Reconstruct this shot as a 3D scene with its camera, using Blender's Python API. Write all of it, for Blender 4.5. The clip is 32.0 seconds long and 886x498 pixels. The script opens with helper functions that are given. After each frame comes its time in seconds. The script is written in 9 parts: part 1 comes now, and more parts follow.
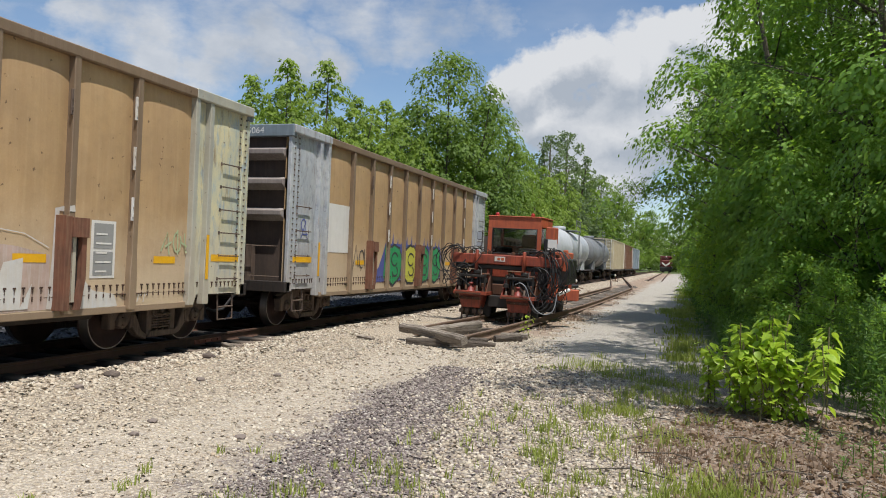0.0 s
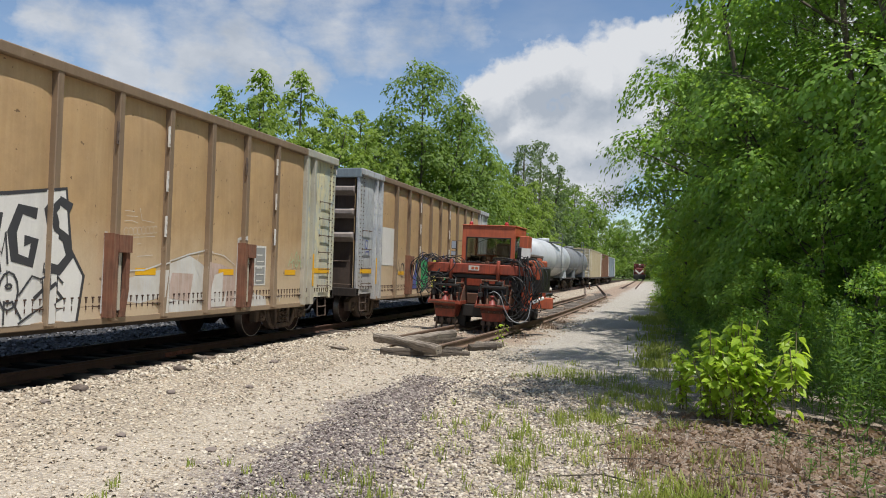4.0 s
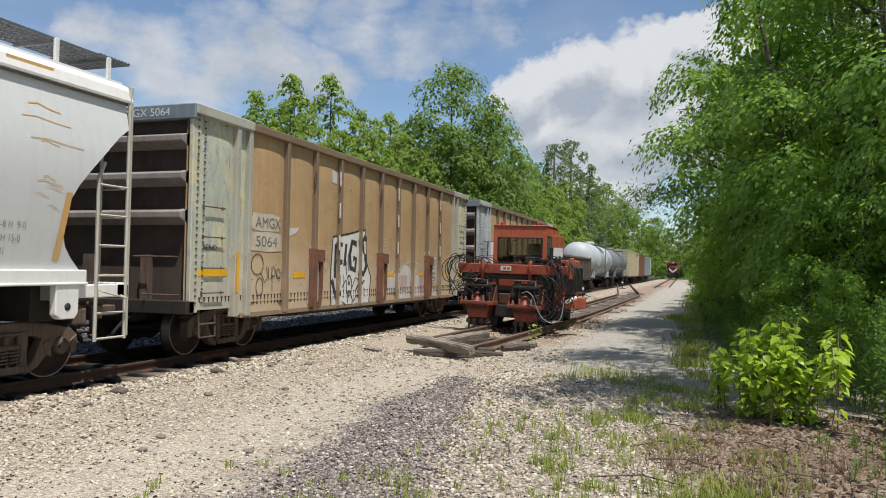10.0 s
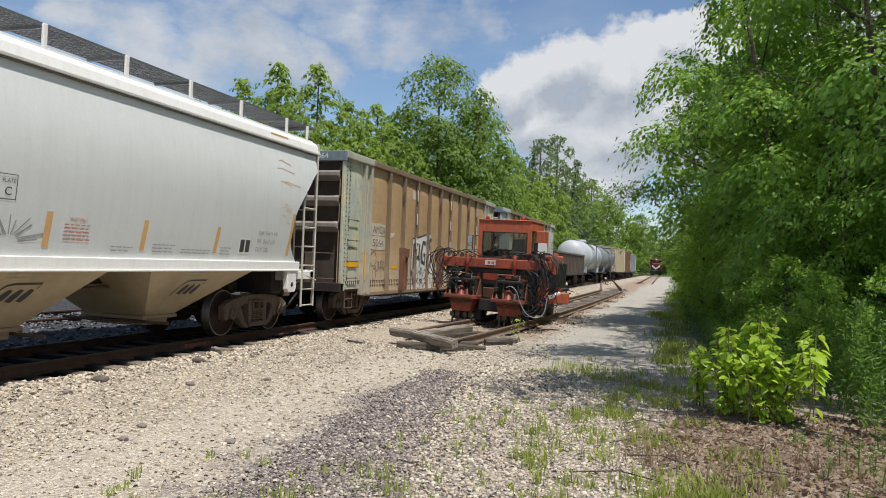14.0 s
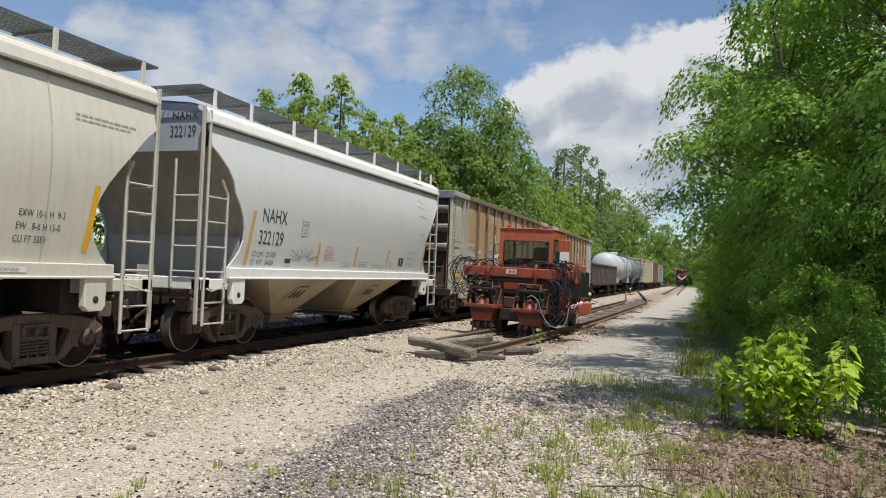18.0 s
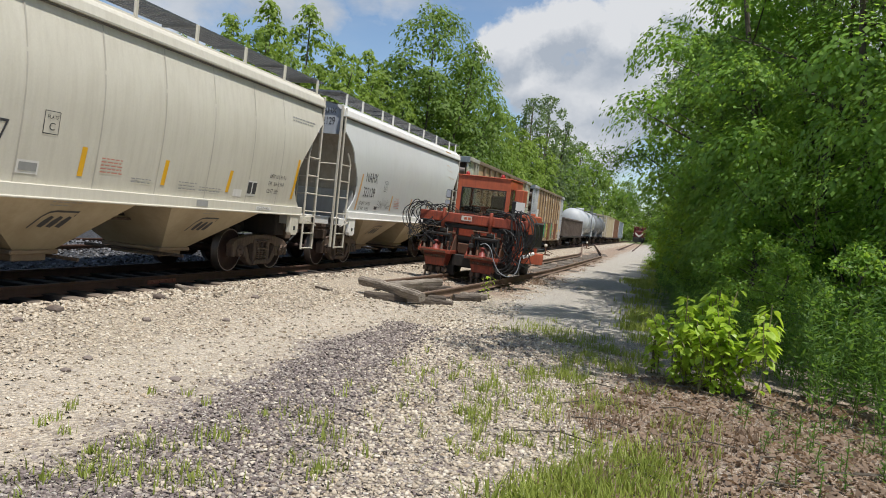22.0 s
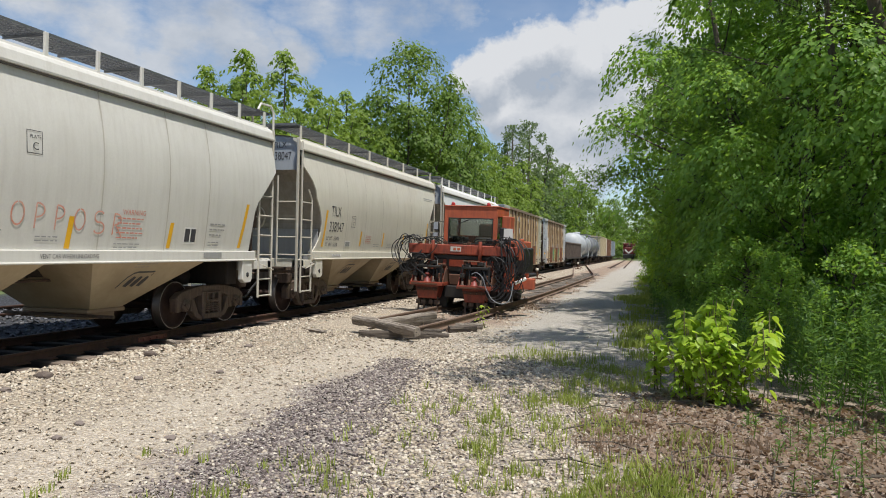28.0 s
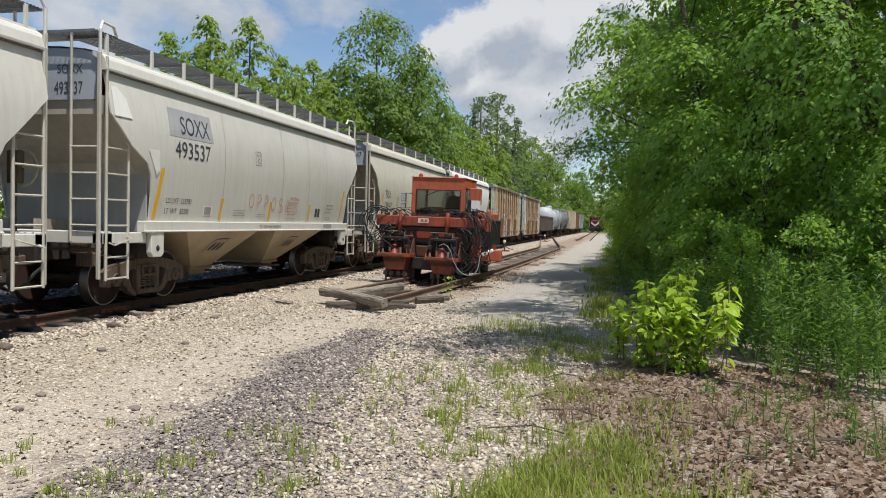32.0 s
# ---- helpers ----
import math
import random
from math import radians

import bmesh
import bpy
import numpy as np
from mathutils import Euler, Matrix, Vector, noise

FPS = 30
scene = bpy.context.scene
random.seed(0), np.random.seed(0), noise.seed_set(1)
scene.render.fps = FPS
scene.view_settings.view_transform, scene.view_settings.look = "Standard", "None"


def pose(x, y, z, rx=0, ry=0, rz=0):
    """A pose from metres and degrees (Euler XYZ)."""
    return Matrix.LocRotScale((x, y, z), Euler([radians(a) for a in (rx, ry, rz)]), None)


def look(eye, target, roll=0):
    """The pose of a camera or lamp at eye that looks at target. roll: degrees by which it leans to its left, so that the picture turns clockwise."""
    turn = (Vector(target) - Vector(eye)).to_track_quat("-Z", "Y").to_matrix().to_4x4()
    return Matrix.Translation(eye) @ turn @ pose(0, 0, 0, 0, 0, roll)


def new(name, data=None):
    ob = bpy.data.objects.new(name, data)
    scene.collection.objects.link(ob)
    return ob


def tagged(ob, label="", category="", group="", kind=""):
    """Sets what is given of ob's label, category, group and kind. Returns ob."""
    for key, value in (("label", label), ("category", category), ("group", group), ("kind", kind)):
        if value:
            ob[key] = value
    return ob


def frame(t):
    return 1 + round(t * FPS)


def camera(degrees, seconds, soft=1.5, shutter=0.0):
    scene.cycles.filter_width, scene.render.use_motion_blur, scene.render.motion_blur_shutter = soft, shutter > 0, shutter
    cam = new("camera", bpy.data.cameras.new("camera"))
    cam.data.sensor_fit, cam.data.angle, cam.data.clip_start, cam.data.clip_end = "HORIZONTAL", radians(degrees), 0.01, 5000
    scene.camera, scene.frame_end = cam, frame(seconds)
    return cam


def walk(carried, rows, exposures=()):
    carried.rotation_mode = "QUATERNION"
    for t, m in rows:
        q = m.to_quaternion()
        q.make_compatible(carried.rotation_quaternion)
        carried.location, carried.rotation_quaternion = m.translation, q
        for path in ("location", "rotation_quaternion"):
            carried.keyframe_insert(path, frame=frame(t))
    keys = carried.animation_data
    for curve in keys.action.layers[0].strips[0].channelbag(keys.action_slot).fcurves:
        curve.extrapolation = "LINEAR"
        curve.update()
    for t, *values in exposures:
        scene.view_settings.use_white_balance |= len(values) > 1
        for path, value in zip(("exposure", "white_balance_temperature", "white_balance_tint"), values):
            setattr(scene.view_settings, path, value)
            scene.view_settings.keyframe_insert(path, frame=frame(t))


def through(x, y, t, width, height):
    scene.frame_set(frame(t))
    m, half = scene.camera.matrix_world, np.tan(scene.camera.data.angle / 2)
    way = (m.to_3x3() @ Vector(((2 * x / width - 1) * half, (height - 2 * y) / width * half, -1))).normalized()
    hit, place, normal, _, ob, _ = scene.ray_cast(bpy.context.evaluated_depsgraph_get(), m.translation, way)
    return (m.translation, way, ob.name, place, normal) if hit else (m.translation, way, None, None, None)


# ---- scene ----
cam = camera(61.2, 32.0, 1.0)
PATH = [
    (0, (-0.171, 0.313, 1.767), (-0.788, 2.215, 1.79), 2.2),
    (0.5, (-0.16, 0.318, 1.773), (-0.773, 2.221, 1.797), 2.3),
    (1, (-0.153, 0.324, 1.77), (-0.758, 2.23, 1.794), 2.3),
    (1.5, (-0.157, 0.324, 1.765), (-0.752, 2.233, 1.792), 2.4),
    (2, (-0.155, 0.322, 1.764), (-0.742, 2.233, 1.795), 2.4),
    (2.5, (-0.155, 0.322, 1.765), (-0.735, 2.235, 1.8), 2.3),
    (3, (-0.149, 0.317, 1.762), (-0.723, 2.232, 1.802), 2.1),
    (3.5, (-0.137, 0.317, 1.765), (-0.702, 2.235, 1.81), 1.9),
    (4, (-0.136, 0.318, 1.759), (-0.691, 2.239, 1.81), 1.7),
    (4.5, (-0.132, 0.322, 1.756), (-0.678, 2.246, 1.812), 1.7),
    (6.5, (-0.123, 0.34, 1.753), (-0.657, 2.266, 1.822), 1.1),
    (7, (-0.124, 0.345, 1.75), (-0.668, 2.268, 1.819), 0.9),
    (7.5, (-0.135, 0.336, 1.752), (-0.694, 2.255, 1.818), 0.8),
    (8, (-0.145, 0.318, 1.757), (-0.723, 2.232, 1.818), 0.8),
    (8.5, (-0.148, 0.315, 1.756), (-0.747, 2.223, 1.811), 0.9),
    (9, (-0.148, 0.319, 1.754), (-0.763, 2.221, 1.807), 1.1),
    (9.5, (-0.152, 0.324, 1.751), (-0.778, 2.223, 1.803), 1.1),
    (10, (-0.159, 0.32, 1.752), (-0.792, 2.216, 1.804), 1.0),
    (10.5, (-0.16, 0.319, 1.754), (-0.796, 2.215, 1.804), 0.9),
    (11, (-0.157, 0.32, 1.761), (-0.793, 2.215, 1.803), 0.9),
    (11.5, (-0.143, 0.329, 1.764), (-0.773, 2.227, 1.793), 1.2),
    (12, (-0.145, 0.319, 1.768), (-0.764, 2.221, 1.782), 1.7),
    (12.5, (-0.15, 0.306, 1.767), (-0.756, 2.212, 1.772), 2.2),
    (13, (-0.152, 0.304, 1.777), (-0.745, 2.214, 1.783), 2.4),
    (13.5, (-0.147, 0.297, 1.776), (-0.736, 2.208, 1.793), 2.3),
    (14, (-0.153, 0.292, 1.772), (-0.747, 2.201, 1.805), 2.1),
    (14.5, (-0.175, 0.284, 1.769), (-0.781, 2.189, 1.818), 1.9),
    (15, (-0.167, 0.287, 1.761), (-0.794, 2.185, 1.827), 1.6),
    (15.5, (-0.138, 0.273, 1.764), (-0.779, 2.166, 1.846), 1.4),
    (17.5, (-0.089, 0.447, 1.75), (-0.75, 2.333, 1.823), 1.6),
    (18, (-0.122, 0.502, 1.739), (-0.777, 2.391, 1.797), 2.2),
    (18.5, (-0.072, 0.533, 1.737), (-0.716, 2.426, 1.776), 3.1),
    (19, (0.009, 0.52, 1.734), (-0.626, 2.416, 1.744), 4.0),
    (19.5, (0.052, 0.484, 1.753), (-0.581, 2.381, 1.731), 5.2),
    (20, (0.062, 0.448, 1.757), (-0.571, 2.345, 1.705), 6.3),
    (20.5, (0.06, 0.431, 1.768), (-0.565, 2.33, 1.696), 7.1),
    (21, (0.054, 0.45, 1.766), (-0.551, 2.354, 1.684), 7.2),
    (21.5, (0.058, 0.459, 1.766), (-0.517, 2.373, 1.68), 6.7),
    (22, (0.066, 0.468, 1.771), (-0.482, 2.39, 1.685), 5.9),
    (22.5, (0.064, 0.469, 1.761), (-0.472, 2.394, 1.676), 5.3),
    (23, (0.056, 0.482, 1.763), (-0.482, 2.407, 1.686), 4.6),
    (23.5, (0.043, 0.504, 1.77), (-0.502, 2.427, 1.71), 4.0),
    (24, (0.047, 0.533, 1.774), (-0.505, 2.455, 1.738), 3.4),
    (24.5, (0.038, 0.55, 1.781), (-0.512, 2.473, 1.766), 3.0),
    (25, (0.042, 0.555, 1.777), (-0.5, 2.48, 1.778), 2.8),
    (25.5, (0.052, 0.559, 1.772), (-0.481, 2.486, 1.777), 2.5),
    (27.5, (0.048, 0.555, 1.775), (-0.493, 2.481, 1.777), 1.2),
    (28, (0.057, 0.559, 1.77), (-0.473, 2.487, 1.771), 1.2),
    (28.5, (0.075, 0.542, 1.784), (-0.431, 2.477, 1.784), 1.3),
    (29, (0.074, 0.544, 1.784), (-0.405, 2.486, 1.783), 1.5),
    (29.5, (0.068, 0.549, 1.782), (-0.39, 2.495, 1.774), 1.7),
    (30, (0.067, 0.537, 1.781), (-0.376, 2.487, 1.763), 1.8),
    (30.5, (0.07, 0.541, 1.779), (-0.363, 2.493, 1.744), 1.7),
    (31, (0.082, 0.556, 1.768), (-0.346, 2.509, 1.714), 1.6),
    (31.5, (0.083, 0.551, 1.756), (-0.351, 2.502, 1.689), 1.4),
    (32, (0.074, 0.545, 1.752), (-0.371, 2.493, 1.681), 1.4),
]
walk(cam, [(t, look(eye, target, roll)) for t, eye, target, roll in PATH])

# ---- daylight ----
SUN_WAY = Vector((0.28, -0.24, 0.93)).normalized()  # towards the sun
sun = new("sun", bpy.data.lights.new("sun", "SUN"))
sun.data.energy, sun.data.angle, sun.data.color = 4.6, radians(0.53), (1.0, 0.96, 0.90)
sun.matrix_world = look(SUN_WAY * 60, (0, 0, 0))
world = bpy.data.worlds.new("sky")
scene.world = world
world.use_nodes = True
WT = world.node_tree
WT.nodes.clear()


sky = WT.nodes.new("ShaderNodeTexSky")
sky.sky_type, sky.sun_disc = "NISHITA", False
sky.sun_elevation = math.asin(SUN_WAY.z)
sky.sun_rotation = math.atan2(SUN_WAY.x, SUN_WAY.y)
sky.altitude, sky.air_density, sky.dust_density, sky.ozone_density = 200, 1.0, 0.25, 2.6
way = WT.nodes.new("ShaderNodeTexCoord")


def wmath(op, a, b=None, clamp=False):
    n = WT.nodes.new("ShaderNodeMath")
    n.operation, n.use_clamp = op, clamp
    for i, v in enumerate((a, b)):
        if v is None:
            continue
        if isinstance(v, (int, float)):
            n.inputs[i].default_value = v
        else:
            WT.links.new(v, n.inputs[i])
    return n.outputs[0]


def wnoise(scale, detail, rough, stretch):
    m = WT.nodes.new("ShaderNodeMapping")
    m.inputs["Scale"].default_value = stretch
    WT.links.new(way.outputs["Generated"], m.inputs["Vector"])
    n = WT.nodes.new("ShaderNodeTexNoise")
    n.inputs["Scale"].default_value, n.inputs["Detail"].default_value, n.inputs["Roughness"].default_value = scale, detail, rough
    WT.links.new(m.outputs[0], n.inputs["Vector"])
    return n.outputs["Fac"]


curl = WT.nodes.new("ShaderNodeTexNoise")
curl.inputs["Scale"].default_value, curl.inputs["Detail"].default_value, curl.inputs["Roughness"].default_value = 8.0, 6.0, 0.6
WT.links.new(way.outputs["Generated"], curl.inputs["Vector"])
swirl = WT.nodes.new("ShaderNodeVectorMath")
swirl.operation = "MULTIPLY_ADD"
WT.links.new(curl.outputs["Color"], swirl.inputs[0])
swirl.inputs[1].default_value = (0.16, 0.16, 0.12)
shifted = WT.nodes.new("ShaderNodeVectorMath")
shifted.operation = "SUBTRACT"
WT.links.new(way.outputs["Generated"], shifted.inputs[0])
shifted.inputs[1].default_value = (0.08, 0.08, 0.06)
WT.links.new(shifted.outputs[0], swirl.inputs[2])


def cloud_mass(azimuth, height, wide):
    """How near a way lies to the middle of a cloud: 1 in the middle, 0 at its rim."""
    a, h = radians(azimuth), radians(height)
    d = WT.nodes.new("ShaderNodeVectorMath")
    d.operation = "DISTANCE"
    WT.links.new(swirl.outputs[0], d.inputs[0])
    d.inputs[1].default_value = (-math.sin(a) * math.cos(h), math.cos(a) * math.cos(h), math.sin(h))
    return wmath("SUBTRACT", 1.0, wmath("DIVIDE", d.outputs["Value"], 2 * math.sin(radians(wide) / 2)), True)


# high, ragged sheets; and the heaped cloud over the far end of the lane
SHEETS = [(43.2, 15.6, 3.4), (40.0, 15.2, 4.7), (35.5, 15.2, 5.1), (31.1, 15.0, 4.3), (27.1, 14.5, 2.4), (45.1, 13.4, 2.4), (36.5, 12.4, 3.6), (34.9, 10.7, 2.8), (24.1, 19.7, 4.9), (18.9, 19.3, 5.3), (14.1, 19.6, 3.4), (29.2, 20.1, 4.0),
          (64, 18, 12), (90, 30, 20), (150, 25, 22), (20, 55, 16), (100, 62, 16)]
HEAPS = [(12.4, 13.6, 2.2), (10.9, 13.4, 3.9), (8.4, 14.8, 3.9), (5.0, 14.3, 4.8), (1.9, 14.8, 4.8), (9.6, 10.4, 4.6), (5.3, 10.0, 6.2), (0.8, 11.3, 5.4), (-1.0, 16.2, 3.2), (5.7, 6.6, 4.6), (-3.9, 13.8, 6.4), (8.3, 6.8, 3.4),
         (-14, 14, 9), (-40, 22, 16), (-80, 25, 20), (-130, 30, 20), (-60, 60, 16)]


def heaped(rows, lower):
    """The nearness to any cloud, with the clouds let down by some degrees."""
    most = None
    for az, h, wide in rows:
        mass = cloud_mass(az, h - lower, wide)
        most = mass if most is None else wmath("MAXIMUM", most, mass)
    return most


puff, under, sheet = heaped(HEAPS, 0.0), heaped(HEAPS, 2.4), heaped(SHEETS, 0.0)
billow = wnoise(7.0, 9.0, 0.58, (1, 1, 1.5))
fine = wnoise(22.0, 6.0, 0.6, (1, 1, 1.4))
ragged = wnoise(4.6, 9.0, 0.62, (1, 1, 2.2))
veil = wnoise(3.0, 5.0, 0.6, (1, 1, 3.0))
edge = wmath("ADD", wmath("MULTIPLY", wmath("POWER", puff, 0.6), 1.1), wmath("ADD", wmath("MULTIPLY", wmath("SUBTRACT", billow, 0.5), 1.15), wmath("MULTIPLY", wmath("SUBTRACT", fine, 0.5), 0.45)))
mask = wmath("MULTIPLY", wmath("SUBTRACT", edge, 0.34), 4.0, True)
torn = wmath("ADD", wmath("MULTIPLY", wmath("POWER", sheet, 0.7), 0.9), wmath("ADD", wmath("MULTIPLY", wmath("SUBTRACT", ragged, 0.5), 2.3), wmath("MULTIPLY", wmath("SUBTRACT", fine, 0.5), 0.3)))
soft = wmath("MULTIPLY", wmath("MULTIPLY", wmath("SUBTRACT", torn, 0.30), 1.7, True), 0.9)
thin = wmath("MULTIPLY", wmath("SUBTRACT", veil, 0.48), 0.8, True)
cover = wmath("MAXIMUM", mask, wmath("MAXIMUM", soft, thin))
relief = wmath("MULTIPLY", wmath("SUBTRACT", wnoise(9.0, 7.0, 0.6, (1, 1, 1.6)), 0.5), 2.0)
depth = wmath("ADD", wmath("ADD", wmath("MULTIPLY", wmath("SUBTRACT", puff, under), 1.9), 0.45), relief, True)
shade = WT.nodes.new("ShaderNodeMix")
shade.data_type = "RGBA"
shade.inputs["A"].default_value, shade.inputs["B"].default_value = (3.35, 3.75, 4.35, 1), (5.8, 5.95, 6.2, 1)
WT.links.new(depth, shade.inputs["Factor"])
mixed = WT.nodes.new("ShaderNodeMix")
mixed.data_type = "RGBA"
WT.links.new(cover, mixed.inputs["Factor"])
WT.links.new(sky.outputs[0], mixed.inputs["A"])
WT.links.new(shade.outputs["Result"], mixed.inputs["B"])
back = WT.nodes.new("ShaderNodeBackground")
back.inputs["Strength"].default_value = 0.10
WT.links.new(mixed.outputs["Result"], back.inputs["Color"])
out = WT.nodes.new("ShaderNodeOutputWorld")
WT.links.new(back.outputs[0], out.inputs["Surface"])

scene.view_settings.exposure = 0.3

# ---- materials ----
def material(name):
    m = bpy.data.materials.new(name)
    m.use_nodes = True
    return m, m.node_tree, m.node_tree.nodes["Principled BSDF"]


def coords(nt, space="Object", scale=(1, 1, 1)):
    c = nt.nodes.new("ShaderNodeTexCoord")
    m = nt.nodes.new("ShaderNodeMapping")
    m.inputs["Scale"].default_value = scale
    nt.links.new(c.outputs[space], m.inputs["Vector"])
    return m.outputs[0]


def noisy(nt, vec, scale, detail=5.0, rough=0.6, low=0.35, high=0.65):
    n = nt.nodes.new("ShaderNodeTexNoise")
    n.inputs["Scale"].default_value, n.inputs["Detail"].default_value, n.inputs["Roughness"].default_value = scale, detail, rough
    nt.links.new(vec, n.inputs["Vector"])
    r = nt.nodes.new("ShaderNodeMapRange")
    r.inputs["From Min"].default_value, r.inputs["From Max"].default_value = low, high
    nt.links.new(n.outputs["Fac"], r.inputs["Value"])
    return r.outputs[0]


def mixc(nt, fac, a, b, blend="MIX"):
    n = nt.nodes.new("ShaderNodeMix")
    n.data_type, n.blend_type = "RGBA", blend
    for slot, v in (("Factor", fac), ("A", a), ("B", b)):
        if isinstance(v, (int, float)):
            n.inputs[slot].default_value = v
        elif isinstance(v, tuple):
            n.inputs[slot].default_value = (*v, 1)
        else:
            nt.links.new(v, n.inputs[slot])
    return n.outputs["Result"]


def mathn(nt, op, a, b=0.0, clamp=False):
    n = nt.nodes.new("ShaderNodeMath")
    n.operation, n.use_clamp = op, clamp
    for i, v in enumerate((a, b)):
        if isinstance(v, (int, float)):
            n.inputs[i].default_value = v
        else:
            nt.links.new(v, n.inputs[i])
    return n.outputs[0]


def bumped(nt, bsdf, height, strength, distance):
    b = nt.nodes.new("ShaderNodeBump")
    b.inputs["Strength"].default_value, b.inputs["Distance"].default_value = strength, distance
    nt.links.new(height, b.inputs["Height"])
    nt.links.new(b.outputs[0], bsdf.inputs["Normal"])


def worn(name, base, dirt, streak=None, rough=0.55, metal=0.0, scale=1.0, amount=0.6, bump=0.2, tall=(1, 1, 1)):
    """A painted or bare surface with broad stains, upright streaks and a fine grain."""
    m, nt, bsdf = material(name)
    vec = coords(nt)
    broad = noisy(nt, vec, 0.9 * scale, 6, 0.65, 0.38, 0.75)
    run = noisy(nt, coords(nt, scale=(6 * scale, 6 * scale, 0.35 * scale)), 1.6, 5, 0.6, 0.45, 0.8)
    grain = noisy(nt, vec, 34 * scale, 4, 0.6, 0.3, 0.7)
    col = mixc(nt, mathn(nt, "MULTIPLY", broad, amount), base, dirt)
    col = mixc(nt, mathn(nt, "MULTIPLY", run, amount * 0.8), col, streak or dirt)
    col = mixc(nt, mathn(nt, "MULTIPLY", grain, 0.14), col, tuple(c * 0.55 for c in base))
    nt.links.new(col, bsdf.inputs["Base Color"])
    nt.links.new(mathn(nt, "ADD", mathn(nt, "MULTIPLY", broad, 0.2), rough), bsdf.inputs["Roughness"])
    bsdf.inputs["Metallic"].default_value = metal
    bumped(nt, bsdf, mathn(nt, "ADD", broad, mathn(nt, "MULTIPLY", grain, 0.25)), bump, 0.01)
    return m


def plain(name, colour, rough=0.6, metal=0.0):
    return worn(name, colour, tuple(c * 0.6 for c in colour), rough=rough, metal=metal, amount=0.4, bump=0.1)




def side_paint(name, base, dirt, streak, wash, marks, second=None):
    """Old car-side paint: broad stains, upright runs, pale road dust up from the sill, scratches and rust pits."""
    m, nt, bsdf = material(name)
    vec = coords(nt)
    sep = nt.nodes.new("ShaderNodeSeparateXYZ")
    nt.links.new(vec, sep.inputs[0])
    broad = noisy(nt, vec, 0.8, 7, 0.68, 0.35, 0.72)
    blots = noisy(nt, vec, 3.1, 7, 0.7, 0.45, 0.75)
    run = noisy(nt, coords(nt, scale=(7, 7, 0.3)), 1.8, 6, 0.65, 0.45, 0.8)
    grain = noisy(nt, vec, 45, 5, 0.65, 0.3, 0.7)
    col = mixc(nt, mathn(nt, "MULTIPLY", broad, 0.75), base, dirt)
    col = mixc(nt, mathn(nt, "MULTIPLY", run, 0.55), col, streak)
    col = mixc(nt, mathn(nt, "MULTIPLY", blots, 0.35), col, tuple(c * 0.7 for c in dirt))
    if second:
        col = mixc(nt, mathn(nt, "MULTIPLY", noisy(nt, coords(nt, scale=(1.3, 1.3, 0.6)), 1.4, 7, 0.7, 0.42, 0.62), 0.9), col, second)
        col = mixc(nt, mathn(nt, "MULTIPLY", noisy(nt, coords(nt, scale=(1, 3, 1)), 2.7, 7, 0.75, 0.50, 0.64), 0.75), col, marks)
        col = mixc(nt, mathn(nt, "MULTIPLY", noisy(nt, coords(nt, scale=(5, 5, 0.7)), 2.0, 6, 0.7, 0.54, 0.70), 0.8), col, (0.20, 0.115, 0.06))
    low = nt.nodes.new("ShaderNodeMapRange")
    low.interpolation_type = "SMOOTHSTEP"
    low.inputs["From Min"].default_value, low.inputs["From Max"].default_value = 2.3, 0.95
    nt.links.new(mathn(nt, "ADD", sep.outputs["Z"], mathn(nt, "MULTIPLY", mathn(nt, "SUBTRACT", broad, 0.5), 0.6)), low.inputs["Value"])
    col = mixc(nt, mathn(nt, "MULTIPLY", low.outputs[0], 0.6), col, wash)
    scratch = noisy(nt, coords(nt, scale=(1, 9, 2.2)), 2.6, 8, 0.8, 0.63, 0.70)
    col = mixc(nt, mathn(nt, "MULTIPLY", scratch, 0.55), col, marks)
    pits = noisy(nt, vec, 11, 3, 0.5, 0.70, 0.74)
    col = mixc(nt, mathn(nt, "MULTIPLY", pits, 0.8), col, (0.09, 0.05, 0.03))
    col = mixc(nt, mathn(nt, "MULTIPLY", grain, 0.16), col, tuple(c * 0.5 for c in base))
    nt.links.new(col, bsdf.inputs["Base Color"])
    nt.links.new(mathn(nt, "ADD", mathn(nt, "MULTIPLY", broad, 0.2), 0.5), bsdf.inputs["Roughness"])
    dents = noisy(nt, vec, 1.6, 3, 0.5, 0.2, 0.8)
    bumped(nt, bsdf, mathn(nt, "ADD", mathn(nt, "MULTIPLY", dents, 1.6), mathn(nt, "MULTIPLY", grain, 0.12)), 0.35, 0.015)
    return m


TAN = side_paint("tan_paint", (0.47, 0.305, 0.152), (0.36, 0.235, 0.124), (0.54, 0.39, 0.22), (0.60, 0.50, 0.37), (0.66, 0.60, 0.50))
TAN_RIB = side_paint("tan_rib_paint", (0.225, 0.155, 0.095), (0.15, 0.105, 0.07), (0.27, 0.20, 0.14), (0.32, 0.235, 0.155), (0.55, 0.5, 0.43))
PALE = side_paint("pale_green_paint", (0.52, 0.53, 0.42), (0.36, 0.36, 0.27), (0.30, 0.42, 0.46), (0.50, 0.45, 0.36), (0.19, 0.31, 0.45), (0.64, 0.57, 0.34))
PALE_BLUE = side_paint("pale_blue_paint", (0.42, 0.45, 0.49), (0.28, 0.30, 0.31), (0.50, 0.52, 0.54), (0.38, 0.34, 0.30), (0.20, 0.22, 0.26), (0.52, 0.53, 0.53))
